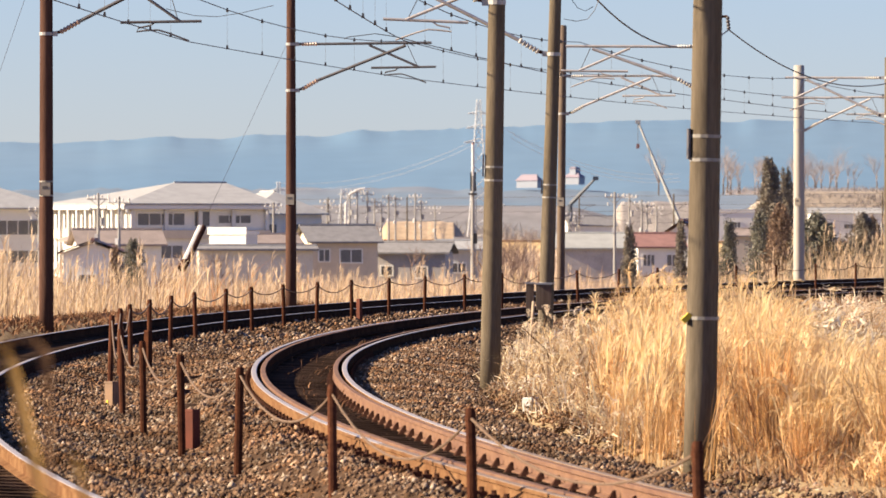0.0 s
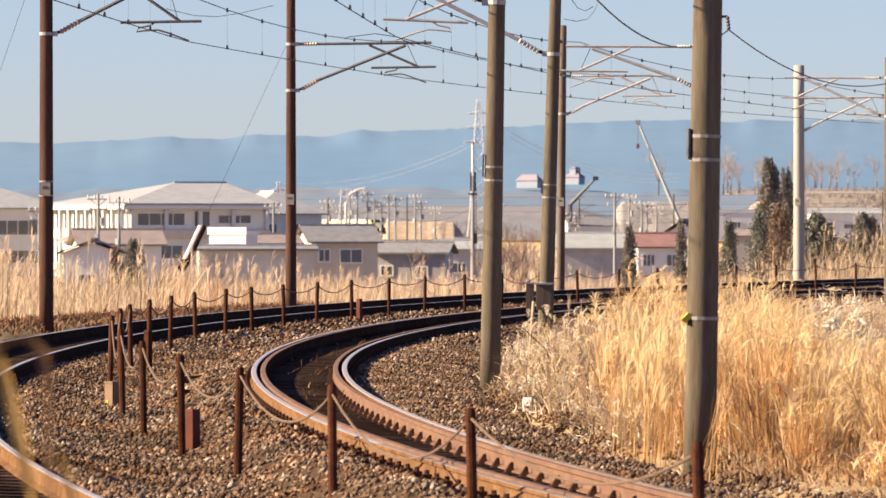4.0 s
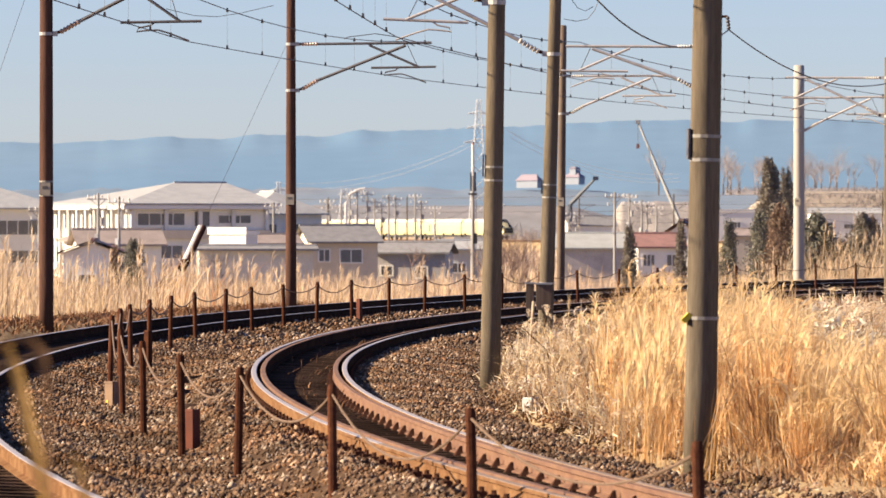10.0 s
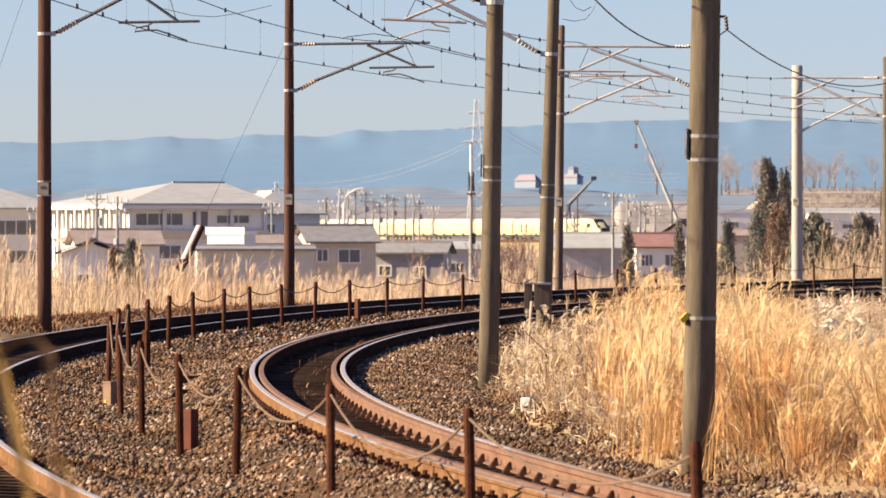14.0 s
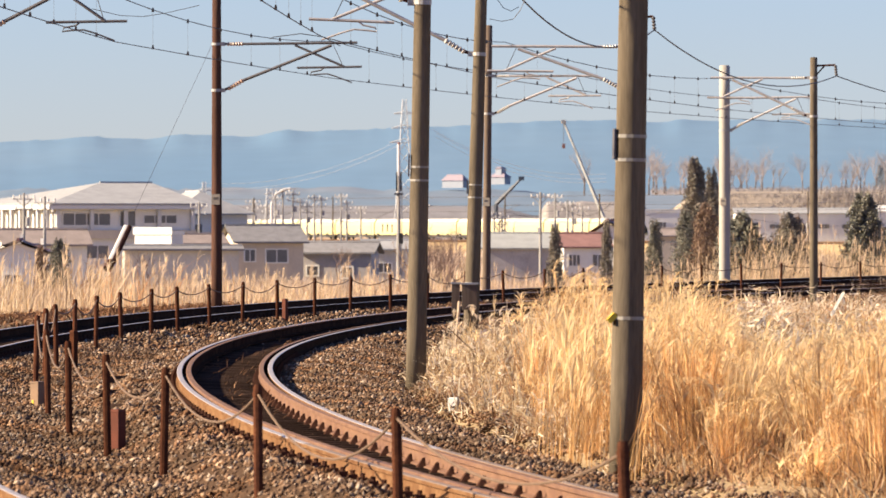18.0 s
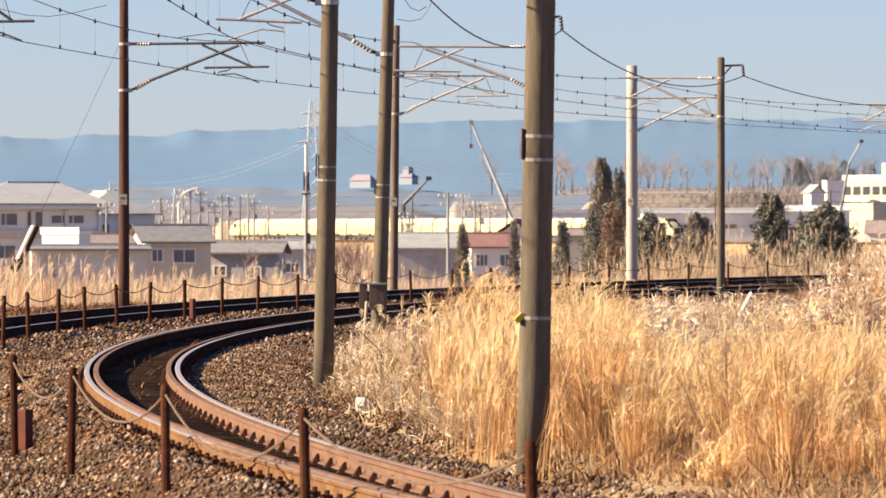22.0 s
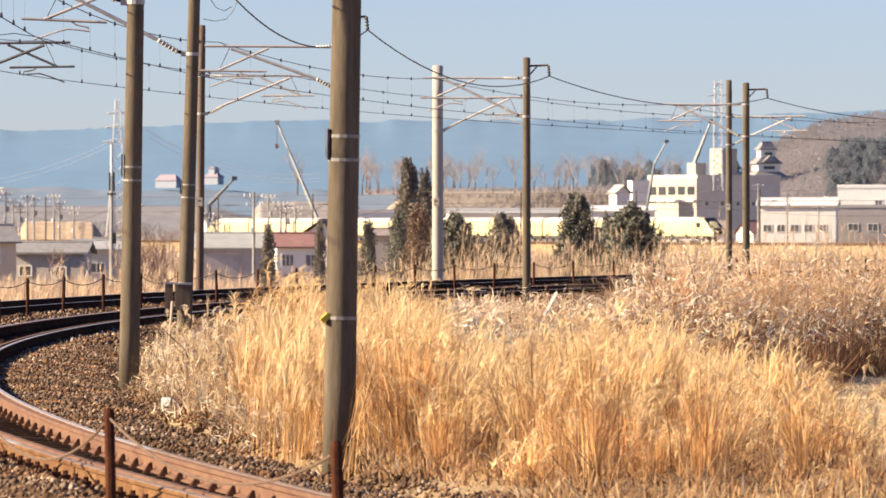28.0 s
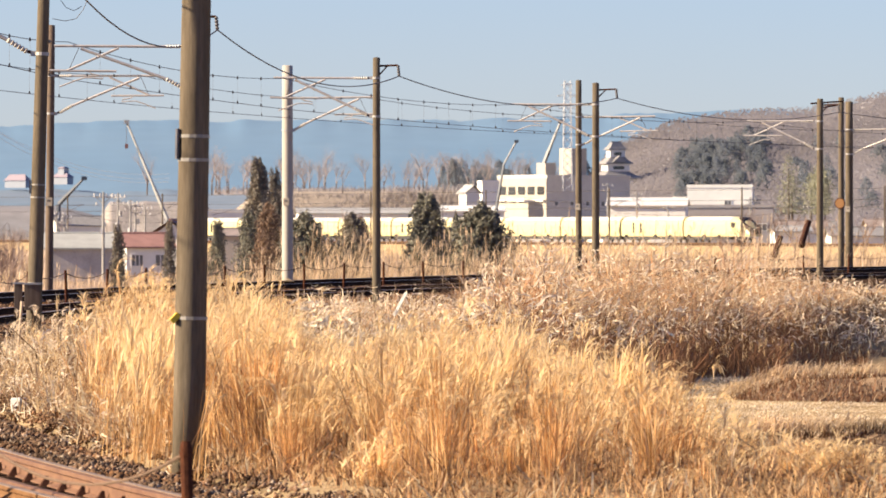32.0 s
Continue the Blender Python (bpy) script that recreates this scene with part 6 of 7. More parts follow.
# lattice towers
def lattice_tower(u, d, v_top, w0, w1, z0, label, arms, material, n=11, slim=1.0):
    zt = zv(v_top, d)
    t = thing("lattice_tower", label, "pylon", "lattice towers", m=Matrix.Translation((u * TICK * d, d, 0)))
    q = lambda k: w0 + (w1 - w0) * k ** 0.8
    cs = ((-1, -1), (1, -1), (1, 1), (-1, 1))
    r = 0.00055 * d / 12 * slim
    for a, b in cs:
        part("leg", Mesh().tube([(a * q(k / n) / 2, b * q(k / n) / 2, z0 + (zt - z0) * k / n) for k in range(n + 1)], r * 1.5, 4), material, t)
    br = Mesh()
    for k in range(n):
        za, zb = z0 + (zt - z0) * k / n, z0 + (zt - z0) * (k + 1) / n
        for i in range(4):
            (a, b), (c, e) = cs[i], cs[(i + 1) % 4]
            br.tube([(a * q(k / n) / 2, b * q(k / n) / 2, za), (c * q((k + 1) / n) / 2, e * q((k + 1) / n) / 2, zb)], r, 3, False)
            br.tube([(c * q(k / n) / 2, e * q(k / n) / 2, za), (a * q((k + 1) / n) / 2, b * q((k + 1) / n) / 2, zb)], r, 3, False)
    tagged(part("bracing", br, material, t), kind="stuff")
    for k, l in arms:
        z = z0 + (zt - z0) * k
        part("crossarm", Mesh().tube([(-l, 0, z), (0, 0, z + l * 0.25), (l, 0, z)], r * 1.5, 4).tube([(-l, 0, z), (l, 0, z)], r * 1.2, 4), material, t)
    return t


PYL = mat("pale_galvanised_lattice", (0.62, 0.64, 0.66), 0.6, 0.1, 0.5)
lattice_tower(63, 2300, 228, 8.0, 1.2, PLAIN, "tall pale lattice power pylon", ((0.70, 5.0), (0.80, 4.2), (0.90, 3.6)), PYL)
lattice_tower(-291, 2600, 82, 5.0, 1.0, PLAIN, "far pale lattice power pylon", ((0.7, 4), (0.85, 3)), PYL, 8)
lattice_tower(-175, 1900, 70, 4.5, 1.4, PLAIN, "pale square lattice mast in the town", ((0.9, 1.6),), PYL, 9)
lattice_tower(1128, 1500, 262, 2.1, 1.4, 10, "pale lattice radio tower on the town hall", ((0.75, 2.2), (0.86, 2.4), (0.96, 1.4)), PYL, 14, 0.6)

# mobile phone mast
mast = thing("phone_mast", "slim grey mobile phone mast with a white antenna", "phone mast", m=Matrix.Translation((53 * TICK * 470, 470, PLAIN)))
H_ = zv(152, 470) - PLAIN
part("pole", Mesh().tube([(0, 0, 0), (0, 0, H_ - 2.2)], [0.20, 0.10], 10), TIMB, mast)
part("antenna", Mesh().tube([(0, 0, H_ - 2.3), (0, 0, H_ - 0.15)], 0.11, 10), WHITE, mast, "white antenna tube")
part("warning_light", Mesh().tube([(0, 0, H_ - 0.15), (0, 0, H_)], 0.08, 8), ROOFR, mast, "red warning light")
for a in (-0.14, 0.16):
    part("antenna_panel", Mesh().box((a, 0.0, H_ - 2.7), (0.10, 0.14, 1.3)), UNDER, mast, "dark antenna panel")
part("platform", Mesh().box((0, 0, H_ - 3.55), (0.6, 0.5, 0.12)), BRACKET, mast)
part("ladder", Mesh().tube([(0.22, 0, 0), (0.22, 0, H_ - 3)], 0.03, 5), STEEL, mast)
part("equipment_box", Mesh().box((0.15, -0.1, H_ - 6.6), (0.3, 0.3, 0.7)), UNDER, mast)


# cranes
def crane(u0, v0, u1, v1, d, r, ma, label, hook=False, knee=None):
    a, b = spot(u0, v0, d), spot(u1, v1, d)
    q = spot(*knee, d) if knee else a.lerp(b, 0.71)
    t = thing("mobile_crane", label, "crane", "construction cranes")
    ln = (b - a).length
    part("lower_boom", Mesh().tube([a, a.lerp(q, 0.55)], r, 4), ma, t)
    part("middle_boom", Mesh().tube([a.lerp(q, 0.54), q], r * 0.78, 4), ma, t)
    part("upper_boom", Mesh().tube([q, b], r * 0.58, 4), ma, t)
    part("boom_head", Mesh().box(b, (r * 2.6, r * 2, r * 1.8)), ma, t)
    base = Vector((a.x, a.y, PLAIN))
    part("carrier", Mesh().box(base + Vector((0, 0, 1.2)), (7, 3, 2.0)), ma, t)
    part("mast", Mesh().tube([base + Vector((0, 0, 2)), a], r * 1.2, 6), ma, t)
    if hook:
        part("hook_rope", Mesh().tube([b, b - Vector((0, 0, ln * 0.19))], 0.05, 4), WIRE, t)
        part("hook_block", Mesh().box(b - Vector((0, 0, ln * 0.21)), (0.7, 0.5, 1.0)), ROOFR, t, "red hook block")


CR = mat("pale_grey_crane", (0.52, 0.54, 0.52), 0.5, 0.15, 0.5)
CRD = mat("dark_blue_crane", (0.07, 0.09, 0.12), 0.5, 0.15, 0.5)
crane(424, 0, 345, 188, 1500, 0.42, CR, "tall pale mobile crane with its boom raised", True)
crane(225, 42, 270, 88, 1450, 0.45, CRD, "small dark crane boom with a red tip")
crane(1001, 34, 1037, 154, 1400, 0.32, CRD, "dark grey crane with a bent raised boom", knee=(1015, 114))
crane(1082, 105, 1116, 190, 1550, 0.45, CRD, "dark blue crane boom beside the town hall")

# terraces and low land behind the town
TERR = mat("dry_terrace_land", (0.48, 0.40, 0.30), 1.0, 0.3, 0.03, (0.36, 0.30, 0.24), 0.4, 0.3)


def terrace(name, u0, u1, v, d, depth, seed, label, material=TERR, wob=0.35):
    m = Mesh()
    n = 60
    for i in range(n + 1):
        u = u0 + (u1 - u0) * i / n
        e = min(1.0, i / 9, (n - i) / 9) ** 0.6
        z = zv(v, d) + wob * noise.fractal(Vector((i * 0.09, seed, 0)), 0.9, 2, 3)
        for dy, k in ((0, 0), (depth * 0.12, 0.85), (depth * 0.3, 1), (depth, 1.0)):
            m.v.append((u * TICK * (d + dy), d + dy + 0.8 * noise.noise(Vector((i * 0.04, seed, k))), PLAIN - 1 + (z - PLAIN + 1) * k * e))
    m.f = [(i * 4 + j, (i + 1) * 4 + j, (i + 1) * 4 + j + 1, i * 4 + j + 1) for i in range(n) for j in range(3)]
    return tagged(part(name, m, material, smooth=True), label, "land", kind="structure")


terrace("terrace_land", 490, 1130, 72, 2000, 300, 2, "long dry terrace with bare trees")
terrace("terrace_land", 280, 520, 48, 1950, 220, 4, "rocky brown terraced slope", wob=0.6, material=mat("rocky_slope", (0.36, 0.325, 0.29), 1, 0.5, 0.15, (0.24, 0.215, 0.20), 0.8, 0.6))
terrace("golden_field", -125, 45, 12, 1650, 120, 6, "golden dry reed field in the plain", mat("golden_reed_field", (0.62, 0.46, 0.30), 1, 0.35, 0.1))
# this land's grey tone is haze painted into its colour
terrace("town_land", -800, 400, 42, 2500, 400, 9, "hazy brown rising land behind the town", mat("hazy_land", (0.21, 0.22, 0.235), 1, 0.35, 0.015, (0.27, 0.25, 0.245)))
# ---------------------------------------------------------------- trees
# both needle colours are lifted to paint in some haze
CONIF = island("hazed_dark_needles", [(0.15, 0.155, 0.13), (0.19, 0.19, 0.15), (0.24, 0.22, 0.17), (0.16, 0.16, 0.135)], 0.9, 0.5, 0.1, 0.3)
CEDAR = island("hazed_brownish_needles", [(0.20, 0.185, 0.15), (0.25, 0.22, 0.175), (0.175, 0.165, 0.14), (0.29, 0.235, 0.18)], 0.9, 0.5, 0.1, 0.3)
# paled and blued needles: haze painted into the far conifers
HILLCON = island("conifer_needles_in_haze", [(0.21, 0.24, 0.265), (0.235, 0.265, 0.285), (0.26, 0.28, 0.29)], 1.0, 0.3, 0.5, 0.15)
BAMBOO = island("pale_bamboo_leaves", [(0.30, 0.31, 0.22), (0.36, 0.36, 0.26), (0.27, 0.28, 0.21)], 0.9, 0.3, 0.3, 0.25)
RUSSET = island("russet_winter_leaves", [(0.22, 0.155, 0.115), (0.30, 0.205, 0.14), (0.175, 0.13, 0.10)], 0.9, 0.5, 0.1, 0.3)
BARK = mat("grey_brown_bark", (0.17, 0.13, 0.105), 0.95, 0.3, 3, bump=0.4)
# twigs lightened so that their colour stands for haze
BARE = mat("bare_twigs_in_haze", (0.46, 0.41, 0.395), 0.95, 0.3, 2)


def leaf_crown(n, shape, rng_, size, material):
    """Small leaf sprays in a volume: shape(k, a, r) gives a place for height k, bearing a and radius r (all 0..1)."""
    k, a, r = rng_.uniform(0, 1, n), rng_.uniform(0, 6.283, n), np.sqrt(rng_.uniform(0.15, 1, n))
    c = shape(k, a, r)
    V = np.zeros((n, 4, 3))
    dv = rng_.normal(0, 1, (n, 3))
    dv /= np.linalg.norm(dv, axis=1)[:, None]
    ev = np.cross(dv, rng_.normal(0, 1, (n, 3)))
    ev /= np.linalg.norm(ev, axis=1)[:, None]
    sz = rng_.uniform(0.5, 1.2, n)[:, None] * size
    V[:, 0], V[:, 1], V[:, 2], V[:, 3] = c - dv * sz, c + ev * sz * 0.45, c + dv * sz, c - ev * sz * 0.45
    return soup("crown", V, [(0, 1, 2, 3)], material)


def evergreen(u, v0, v1, d, w, material, label, seed, form="cone", n=2600):
    z0 = max(PLAIN + 0.2, zv(v0, d) - 2.0)
    z1 = zv(v1, d)
    r_ = np.random.default_rng(seed)
    t = thing("evergreen_tree" if form == "cone" else "evergreen_shrub", label, "tree", m=Matrix.Translation((u * TICK * d, d, PLAIN)))
    h0, h1 = z0 - PLAIN, z1 - PLAIN
    part("trunk", Mesh().tube([(0, 0, -0.2), (0.05, 0, h1 * 0.5), (0, 0.03, h1 * 0.92)], [w * 0.05 + 0.06, w * 0.035 + 0.04, 0.03], 8), BARK, t)

    def shape(k, a, r):
        lob = 1 + 0.28 * np.sin(a * 3 + k * 9 + seed) + 0.20 * np.sin(a * 5 - k * 17 + seed * 2) + 0.10 * np.sin(a * 9 + k * 34 + seed)
        if form == "cone":
            R = w / 2 * np.clip(1.12 - k, 0, 1) ** 0.55 * np.clip(k * 6 + 0.35, 0, 1)
        else:
            R = w / 2 * np.sqrt(np.clip(1 - (k * 1.35 - 0.35) ** 2, 0.02, 1))
        R = R * lob * r
        return np.stack([R * np.cos(a), R * np.sin(a), h0 + (h1 - h0) * k * (1 + 0.06 * np.sin(a * 2 + seed) * k) + r_.normal(0, 0.12, len(k))], -1)

    part("crown", leaf_crown(int(n * 4), shape, r_, max(0.07, w * 0.048), material), None, t)
    return t


TREES = ((578, -32, 112, 430, 2.1, CEDAR, "tall brownish-green cedar beyond the line", "cone", 3600), (607, -15, 96, 440, 1.6, CEDAR, "tall dark cedar beyond the line", "cone", 2600), (562, -36, 22, 420, 1.7, CONIF, "low dark bushy cedar", "b", 1400),
         (598, -36, 34, 415, 1.9, RUSSET, "rounded russet evergreen beyond the line", "b", 1800), (663, -40, 18, 410, 3.0, CONIF, "dark green rounded evergreen shrub", "b", 2200), (640, -38, 8, 412, 1.2, CONIF, "dark green shrub beyond the line", "b", 1200),
         (745, -36, 20, 415, 2.2, CEDAR, "brownish rounded evergreen shrub", "b", 1800), (506, -60, 8, 400, 1.3, CONIF, "dark conical evergreen beside the house", "cone", 1800), (330, -64, -2, 380, 1.05, CEDAR, "brownish-green conical evergreen by red-roofed house", "cone", 1800),
         (421, -64, 6, 390, 0.9, CEDAR, "brown conical evergreen beside the house", "cone", 1400), (878, -32, 52, 420, 2.9, CONIF, "dark green spreading pine beyond the line", "cone", 2800), (975, -22, 36, 425, 3.4, CONIF, "dark green wide pine shrub", "b", 2600), (930, -22, 20, 428, 1.3, CONIF, "dark green shrub beyond the line", "b", 1200),
         (762, -36, 14, 420, 1.2, RUSSET, "low russet shrub beyond the line", "b", 1200), (-548, -55, -24, 480, 1.6, CONIF, "dark green round shrub beside the shed", "b", 1600), (-580, -56, -36, 470, 1.0, RUSSET, "russet shrub beside the shed", "b", 900))
for i, (u, v0, v1, d, w, ma, la, fm, n) in enumerate(TREES):
    evergreen(u, v0, v1, d, w, ma, la, 50 + i, fm, n)


def bare_tree(u, v1, d, spread, seed, base=PLAIN, material=BARE, label="bare leafless winter tree with fine grey twigs", depth=5):
    r_ = random.Random(seed)
    H = zv(v1, d) - base
    t = thing("bare_tree", label, "tree", "bare winter trees", m=Matrix.Translation((u * TICK * d, d, base)))
    tw = Mesh()
    trunk = Mesh()

    def grow(p, dr, ln, rad, lev):
        q = p + dr * ln
        (trunk if lev == 0 else tw).tube([p, p.lerp(q, 0.5) + Vector((r_.uniform(-1, 1), r_.uniform(-1, 1), 0)) * ln * 0.05, q], [rad, rad * 0.85, rad * 0.65], 5 if lev < 2 else 3, False)
        if lev < depth:
            for k in range(3 if lev < 3 else 2):
                nd = (dr + Vector((r_.uniform(-1, 1) * spread, r_.uniform(-1, 1) * spread, r_.uniform(-0.1, 0.5)))).normalized()
                grow(p.lerp(q, r_.uniform(0.55, 1.0)), nd, ln * r_.uniform(0.62, 0.82), rad * 0.55, lev + 1)

    grow(Vector((0, 0, -0.1)), Vector((0, 0, 1)), H * 0.30, H * 0.016, 0)
    part("trunk", trunk, BARK, t)
    part("crown", tw, material, t)
    return t


BROWNTWIG = mat("reddish_winter_twigs", (0.36, 0.25, 0.19), 0.95, 0.3, 2)
for i, (u, v, d, sp, base) in enumerate(((132, 42, 400, 0.55, PLAIN), (122, 34, 410, 0.7, PLAIN), (143, 30, 405, 0.7, PLAIN), (104, 26, 395, 0.7, PLAIN), (160, 22, 415, 0.7, PLAIN), (110, 20, 380, 0.6, PLAIN), (150, 10, 390, 0.7, PLAIN), (85, 14, 420, 0.6, PLAIN), (-55, 0, 520, 0.6, PLAIN), (-500, -12, 500, 0.6, PLAIN), (-395, -10, 480, 0.7, PLAIN), (1440, 62, 900, 0.6, PLAIN), (1470, 48, 880, 0.7, PLAIN), (1505, 58, 900, 0.6, PLAIN), (1535, 70, 920, 0.6, PLAIN), (1580, 52, 900, 0.7, PLAIN), (1625, 46, 880, 0.7, PLAIN), (1425, 34, 860, 0.8, PLAIN), (1660, 60, 920, 0.7, PLAIN), (1410, 22, 860, 0.8, PLAIN))):
    bare_tree(u, v, d, sp, 80 + i, base, BROWNTWIG)
tz = zv(70, 2010)
protos = [bare_tree(640, 128, 2050, 0.75, 95, tz - 1, BARE, depth=6), bare_tree(728, 120, 2050, 0.5, 96, tz - 1, BARE, depth=6), bare_tree(838, 122, 2050, 0.8, 97, tz - 1, BARE, depth=6)]
for i in range(64):
    u = rv.choice((rv.uniform(380, 520), rv.uniform(495, 640), rv.uniform(620, 720), rv.uniform(760, 880), rv.uniform(880, 1110)))
    d = rv.uniform(2020, 2200)
    copy_thing(protos[i % 3], Matrix.Translation((u * TICK * d, d, tz - 1)) @ Matrix.Rotation(rv.uniform(0, 6), 4, "Z") @ Matrix.Scale(rv.uniform(1.0, 1.6), 4))
for u, v, d, w in ((923, 120, 2100, 6), (905, 112, 2110, 4), (985, 110, 2100, 5), (1150, 120, 1800, 9), (1130, 105, 1800, 6), (1410, 122, 1780, 9), (1380, 110, 1780, 6)):
    evergreen(u, 60, v, d, w, HILLCON, "far dark cedar on the rising land", int(u), "cone", 900)

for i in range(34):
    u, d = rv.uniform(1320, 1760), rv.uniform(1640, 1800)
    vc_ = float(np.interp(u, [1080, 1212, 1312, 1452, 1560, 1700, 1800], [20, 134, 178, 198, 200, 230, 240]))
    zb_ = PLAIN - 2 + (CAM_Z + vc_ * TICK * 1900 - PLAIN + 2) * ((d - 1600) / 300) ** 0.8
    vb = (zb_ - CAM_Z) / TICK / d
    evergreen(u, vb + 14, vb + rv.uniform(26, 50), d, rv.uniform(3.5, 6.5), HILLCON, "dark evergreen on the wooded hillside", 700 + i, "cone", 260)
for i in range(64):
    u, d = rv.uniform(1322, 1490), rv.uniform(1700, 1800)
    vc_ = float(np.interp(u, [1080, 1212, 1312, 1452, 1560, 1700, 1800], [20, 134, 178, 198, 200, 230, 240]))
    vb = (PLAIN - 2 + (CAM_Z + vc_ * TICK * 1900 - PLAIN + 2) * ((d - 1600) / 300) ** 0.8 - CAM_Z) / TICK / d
    evergreen(u, vb + 4, vb + rv.uniform(26, 44), d, rv.uniform(3.5, 6.0), HILLCON, "plantation conifer on the hillside, blued by painted haze", 800 + i, "cone", 420)
for i in range(10):
    u, d = rv.uniform(1520, 1590), rv.uniform(1560, 1600)
    evergreen(u, 40, rv.uniform(70, 128), d, rv.uniform(4, 7), BAMBOO, "pale green bamboo at the foot of the hill", 860 + i, "b", 240)
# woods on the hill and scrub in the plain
# greyish low-contrast twig colours carry the hill's haze
WOOD = island("winter_wood_in_haze", [(0.44, 0.405, 0.40), (0.41, 0.385, 0.385), (0.39, 0.37, 0.37), (0.46, 0.425, 0.41), (0.36, 0.35, 0.35)], 1.0, 0.012, 0.75, 0.2)
rw = np.random.default_rng(77)
n = 90000
u = rw.uniform(1130, 1900, n)
d = rw.uniform(1610, 1900, n)
vc = np.interp(u, [1080, 1150, 1212, 1252, 1312, 1372, 1452, 1560, 1700, 1800, 2300], [20, 60, 134, 152, 178, 188, 198, 200, 230, 240, 245])
kk = (d - 1600) / 300
zc = PLAIN - 2 + (CAM_Z + vc * TICK * 1900 - PLAIN + 2) * kk ** 0.8
wx_, wz_ = rw.uniform(0.10, 0.30, n), rw.uniform(0.12, 0.35, n)
V = np.zeros((n, 4, 3))
cc = np.stack([u * TICK * d, d, zc + rw.uniform(0, 2.6, n)], -1)
for j, (a, b) in enumerate(((-0.4, -1), (1, -0.3), (0.3, 1), (-1, 0.4))):
    V[:, j] = cc + np.stack([a * wx_ + rw.normal(0, 0.06, n), -a * wx_ + rw.normal(0, 0.06, n), b * wz_], -1)
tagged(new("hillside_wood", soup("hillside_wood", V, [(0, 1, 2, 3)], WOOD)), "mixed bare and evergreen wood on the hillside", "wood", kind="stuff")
SCRUB = island("russet_winter_scrub", [(0.44, 0.32, 0.24), (0.58, 0.45, 0.34), (0.38, 0.28, 0.22), (0.68, 0.55, 0.42)], 0.95, 0.05, 0.2, 0.3)
x, y = inside_view(-900, 1900, 330, 530, 90000, rw)
h = patchy(x, y, 0.06, 0.6, 2.4) * rw.uniform(0.5, 1.1, len(x))
blades("winter_scrub", x, y, np.full(len(x), PLAIN - 0.1), h, rw.uniform(0.03, 0.07, len(x)), np.abs(rw.normal(0.25, 0.25, len(x))), rw, SCRUB, "reddish-brown dry scrub and reeds in the plain")
x, y = inside_view(-900, 1900, 640, 1500, 26000, rw)
h = patchy(x, y, 0.02, 0.5, 3.2) * rw.uniform(0.5, 1.1, len(x))
blades("far_scrub", x, y, np.full(len(x), PLAIN - 0.1), h, rw.uniform(0.10, 0.25, len(x)), np.abs(rw.normal(0.3, 0.25, len(x))), rw, SCRUB, "dry scrub between the houses of the plain")

x, y = inside_view(500, 1120, 2015, 2280, 9000, rw)
h = patchy(x, y, 0.03, 0.3, 3.0) * rw.uniform(0.3, 1.1, len(x))
blades("terrace_scrub", x, y, np.full(len(x), tz - 0.6), h, rw.uniform(0.10, 0.25, len(x)), np.abs(rw.normal(0.7, 0.5, len(x))), rw, WOOD, "bare brown scrub along the terrace", swirl=3)

x, y = inside_view(485, 1135, 1985, 2040, 14000, rw)
h = patchy(x, y, 0.03, 1.0, 5.0) * rw.uniform(0.4, 1.1, len(x))
slope = PLAIN - 1 + (zv(72, 2000) - PLAIN + 1) * np.interp(y, [2000, 2036, 2090], [0, 0.85, 1.0]) * np.clip(np.minimum(x / y / TICK - 490, 1130 - x / y / TICK) / 96, 0.05, 1)
# pale twig colours with the haze already mixed in
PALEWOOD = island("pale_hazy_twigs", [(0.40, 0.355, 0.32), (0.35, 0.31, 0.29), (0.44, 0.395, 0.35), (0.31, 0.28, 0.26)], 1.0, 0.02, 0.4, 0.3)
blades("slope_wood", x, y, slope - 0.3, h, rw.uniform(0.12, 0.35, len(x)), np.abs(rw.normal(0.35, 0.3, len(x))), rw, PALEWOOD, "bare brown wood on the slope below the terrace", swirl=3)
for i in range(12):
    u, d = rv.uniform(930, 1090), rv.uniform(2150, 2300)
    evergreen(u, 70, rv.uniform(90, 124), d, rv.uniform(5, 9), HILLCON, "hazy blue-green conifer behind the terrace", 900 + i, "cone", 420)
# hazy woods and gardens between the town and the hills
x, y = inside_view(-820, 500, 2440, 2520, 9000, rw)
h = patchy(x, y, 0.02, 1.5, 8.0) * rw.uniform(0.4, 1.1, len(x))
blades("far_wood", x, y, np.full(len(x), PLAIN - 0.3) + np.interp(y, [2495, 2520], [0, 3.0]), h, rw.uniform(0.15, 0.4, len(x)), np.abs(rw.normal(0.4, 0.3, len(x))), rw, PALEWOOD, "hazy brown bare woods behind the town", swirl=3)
for i in range(34):
    u, d = rv.uniform(-420, 560), rv.uniform(950, 1900)
    copy_thing(protos[i % 3], Matrix.Translation((u * TICK * d, d, PLAIN - 0.2)) @ Matrix.Rotation(rv.uniform(0, 6), 4, "Z") @ Matrix.Scale(rv.uniform(0.5, 0.95), 4))
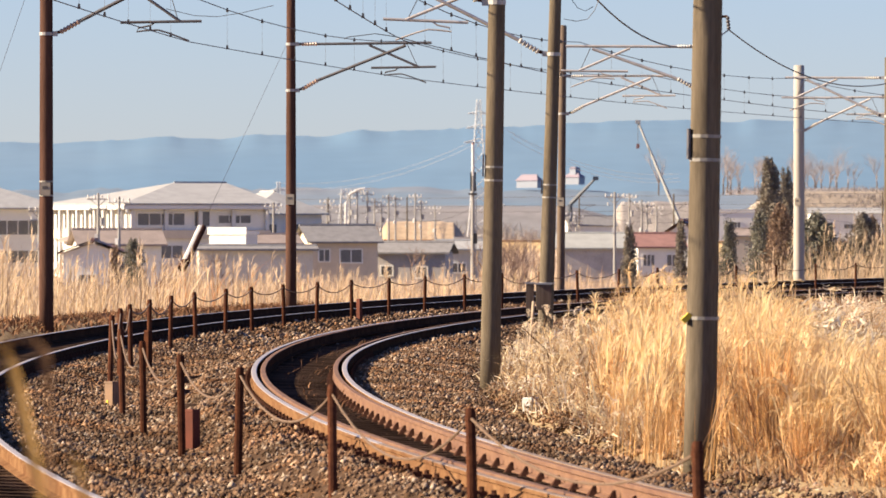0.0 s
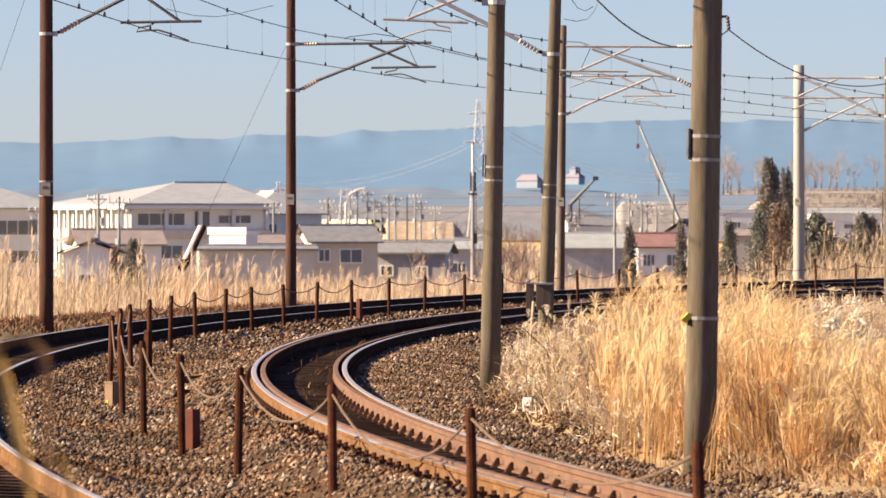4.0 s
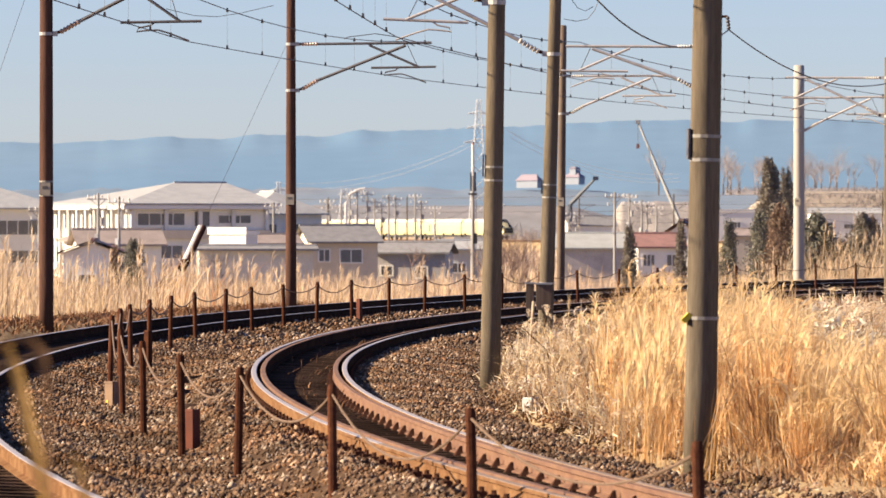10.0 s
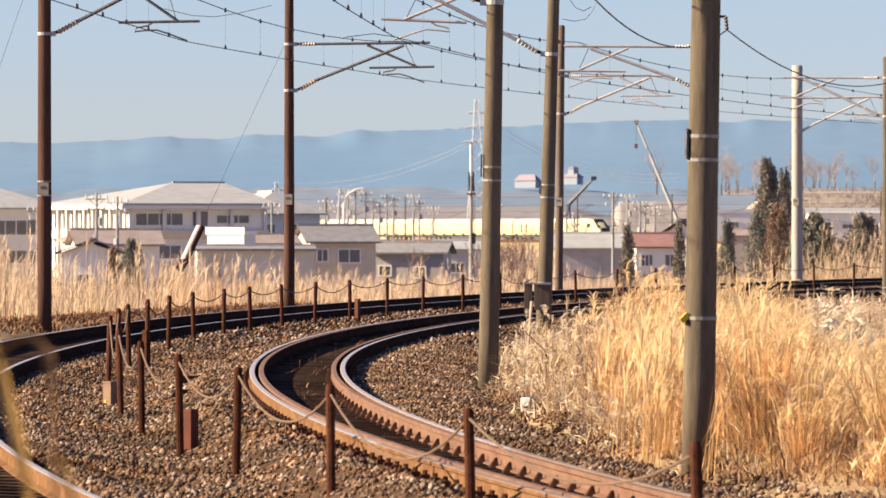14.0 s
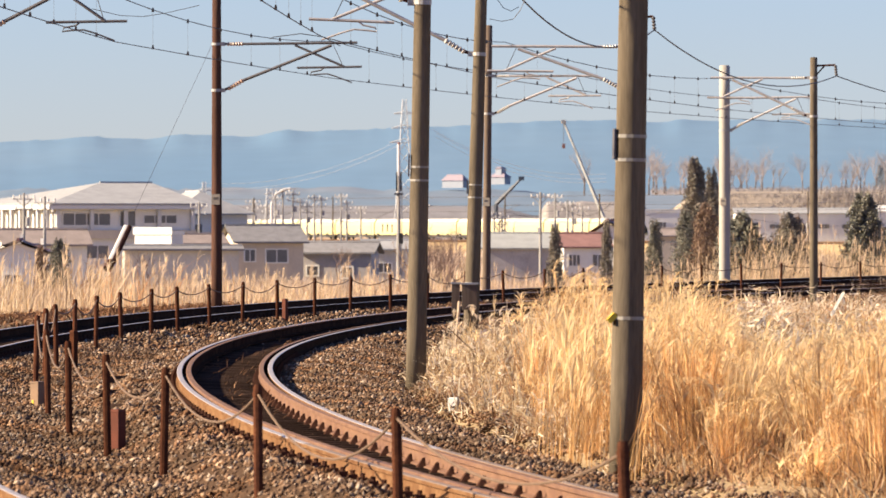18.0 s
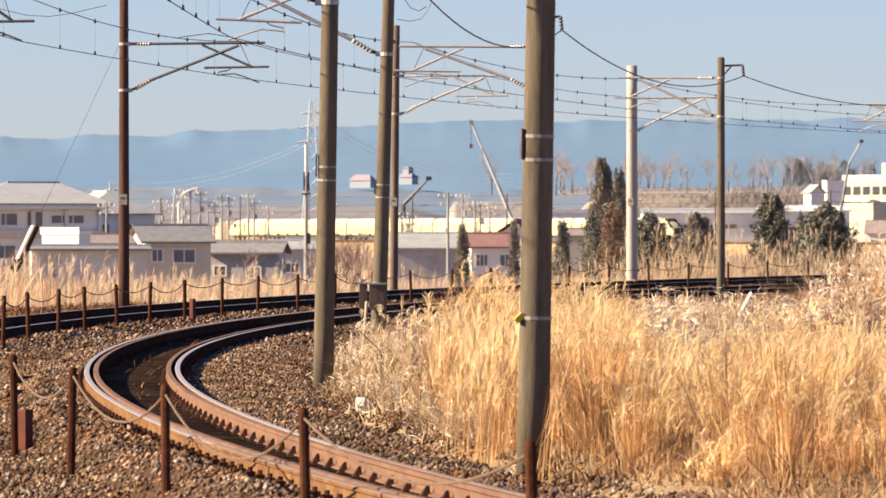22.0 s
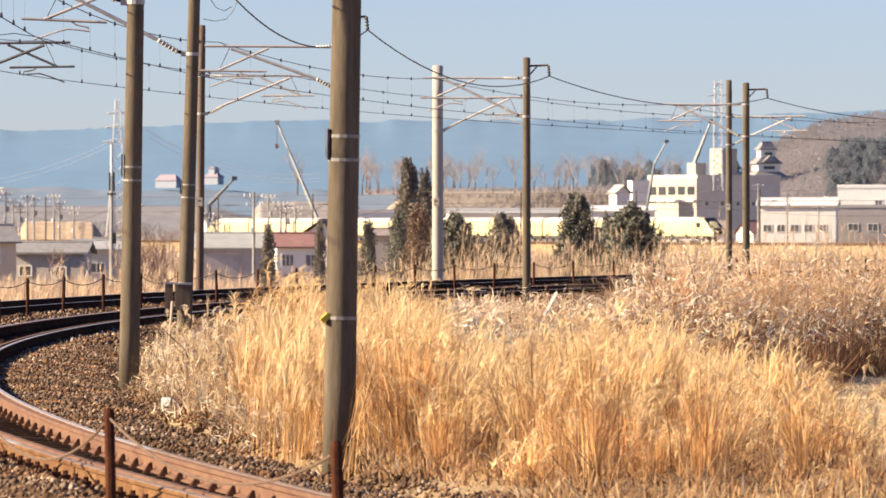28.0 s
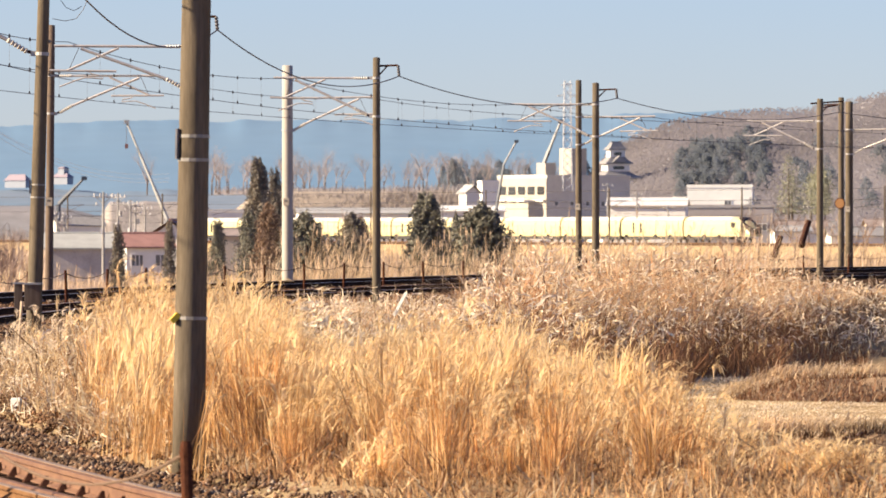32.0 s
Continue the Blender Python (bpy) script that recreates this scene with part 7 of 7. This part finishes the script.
# ---------------------------------------------------------------- swaying clumps
def pampas_clump(u, d, h, seed, nb=60):
    r_ = np.random.default_rng(seed)
    x = r_.normal(0, 0.16, nb)
    y = r_.normal(0, 0.16, nb)
    px_ = u * TICK * d
    z = float(ground_z(np.array([px_]), np.array([d]))[0])
    t = thing("pampas_clump", "tall golden pampas grass clump stirring in the wind", "grass", "swaying grass clumps", m=Matrix.Translation((px_, d, z)))
    hh = h * r_.uniform(0.65, 1.05, nb)
    st = blades("stem_tuft", x, y, np.full(nb, -0.05), hh, r_.uniform(0.004, 0.009, nb), np.abs(r_.normal(0.12, 0.12, nb)), r_, GRASS, "", (0.5, 1.25, 1.15))
    for o in (st, *[q for q in scene.collection.objects if q.name.startswith("seed_plumes") and q.parent is None and q.data.name.startswith("stem_tuft_plumes")]):
        o.parent = t
        for key in ("label", "category", "kind"):
            if key in o:
                del o[key]
        tagged(o, kind="stuff")
        if o is not st:
            o.name = "plume_tuft"
    return t, (px_, d, z)


CLUMPS = []
rc = random.Random(9)
for i in range(34):
    u = 322 + i * 27 + rc.uniform(-12, 12)
    d = rc.uniform(62, 92)
    gz = float(ground_z(np.array([u * TICK * d]), np.array([d]))[0])
    CLUMPS.append(pampas_clump(u, d, max(0.6, (CAM_Z + float(crest(u)) * TICK * d - gz - 0.14) * rc.uniform(0.66, 0.88)), 300 + i))
# dry leaves hanging into the picture close to the camera
LEAFM = mat("yellow_dry_leaf", (0.72, 0.44, 0.12), 0.8, 0.2, 8)
LEAFB = mat("brown_dry_leaf", (0.20, 0.105, 0.045), 0.9, 0.3, 8)
LEAVES = []
for ma, la, pts, wd in (
        (LEAFM, "yellow dry grass leaf close to the camera", ((0.040, 4.730), (0.026, 4.800), (0.012, 4.860), (-0.002, 4.920), (-0.016, 4.965), (-0.034, 4.975)), 0.0095),
        (LEAFM, "short yellow dry grass leaf close to the camera", ((0.098, 4.700), (0.090, 4.745), (0.078, 4.785), (0.064, 4.812)), 0.006),
        (LEAFB, "withered brown grass leaf close to the camera", ((0.048, 4.905), (0.036, 4.960), (0.010, 4.985), (-0.020, 4.970), (-0.050, 4.935)), 0.010)):
    leaf = thing("grass_leaf", la, "grass", "leaves close to the camera", m=Matrix.Translation((-0.655, 10.5, PLAIN)))
    lm = Mesh()
    for i, (a, c) in enumerate(pts):
        w = wd * (0.55, 1.0, 1.0, 0.85, 0.55, 0.12)[i if i < len(pts) - 1 else 5]
        lm.v += [(a - w, 0.004 * i, c), (a, 0.004 * i + 0.004, c - 0.002), (a + w, 0.004 * i, c)]
    lm.f = [(i * 3 + j, i * 3 + j + 1, i * 3 + j + 4, i * 3 + j + 3) for i in range(len(pts) - 1) for j in range(2)]
    part("leaf_blade", lm, ma, leaf, smooth=True)
    x0, z0 = pts[0]
    part("stem", Mesh().tube([(x0 + 0.06, 0, 0), (x0 + 0.02, 0, 2.5), (x0, 0, z0 + 0.01)], [0.006, 0.005, 0.004], 6), ma, leaf)
    LEAVES.append(leaf)


# ---------------------------------------------------------------- what moves
def motions():
    rows = []
    for t, run in ((0, -72), (3, -37), (6, -1.2), (8, 20.5), (11, 50), (14, 86), (17, 122), (20, 159), (24, 214), (28, 271), (32, 331)):
        p = T0 + TDIR * run
        rows.append((t, pose(p.x, p.y, RAIL_T, 0, 0, math.degrees(TYAW))))
    walk(train, rows)
    r = random.Random(12)
    for t_, (x, y, z) in CLUMPS:
        ph, f, a = r.uniform(0, 6.28), r.uniform(0.22, 0.4), r.uniform(0.8, 1.8)
        walk(t_, [(t / 2, pose(x, y, z, 0.5 * a * math.sin(ph + t), a * (0.6 + math.sin(6.28 * f * t / 2 + ph) + 0.4 * math.sin(6.28 * f * 1.7 * t / 2)), 0)) for t in range(0, 65)])
    for i, leaf_ in enumerate(LEAVES):
        walk(leaf_, [(t / 2, pose(-0.655, 10.5, PLAIN, 0, 0.12 * math.sin(1.3 * t + i) + 0.08 * math.sin(0.6 * t + 2 * i), 0)) for t in range(0, 65)])


motions()
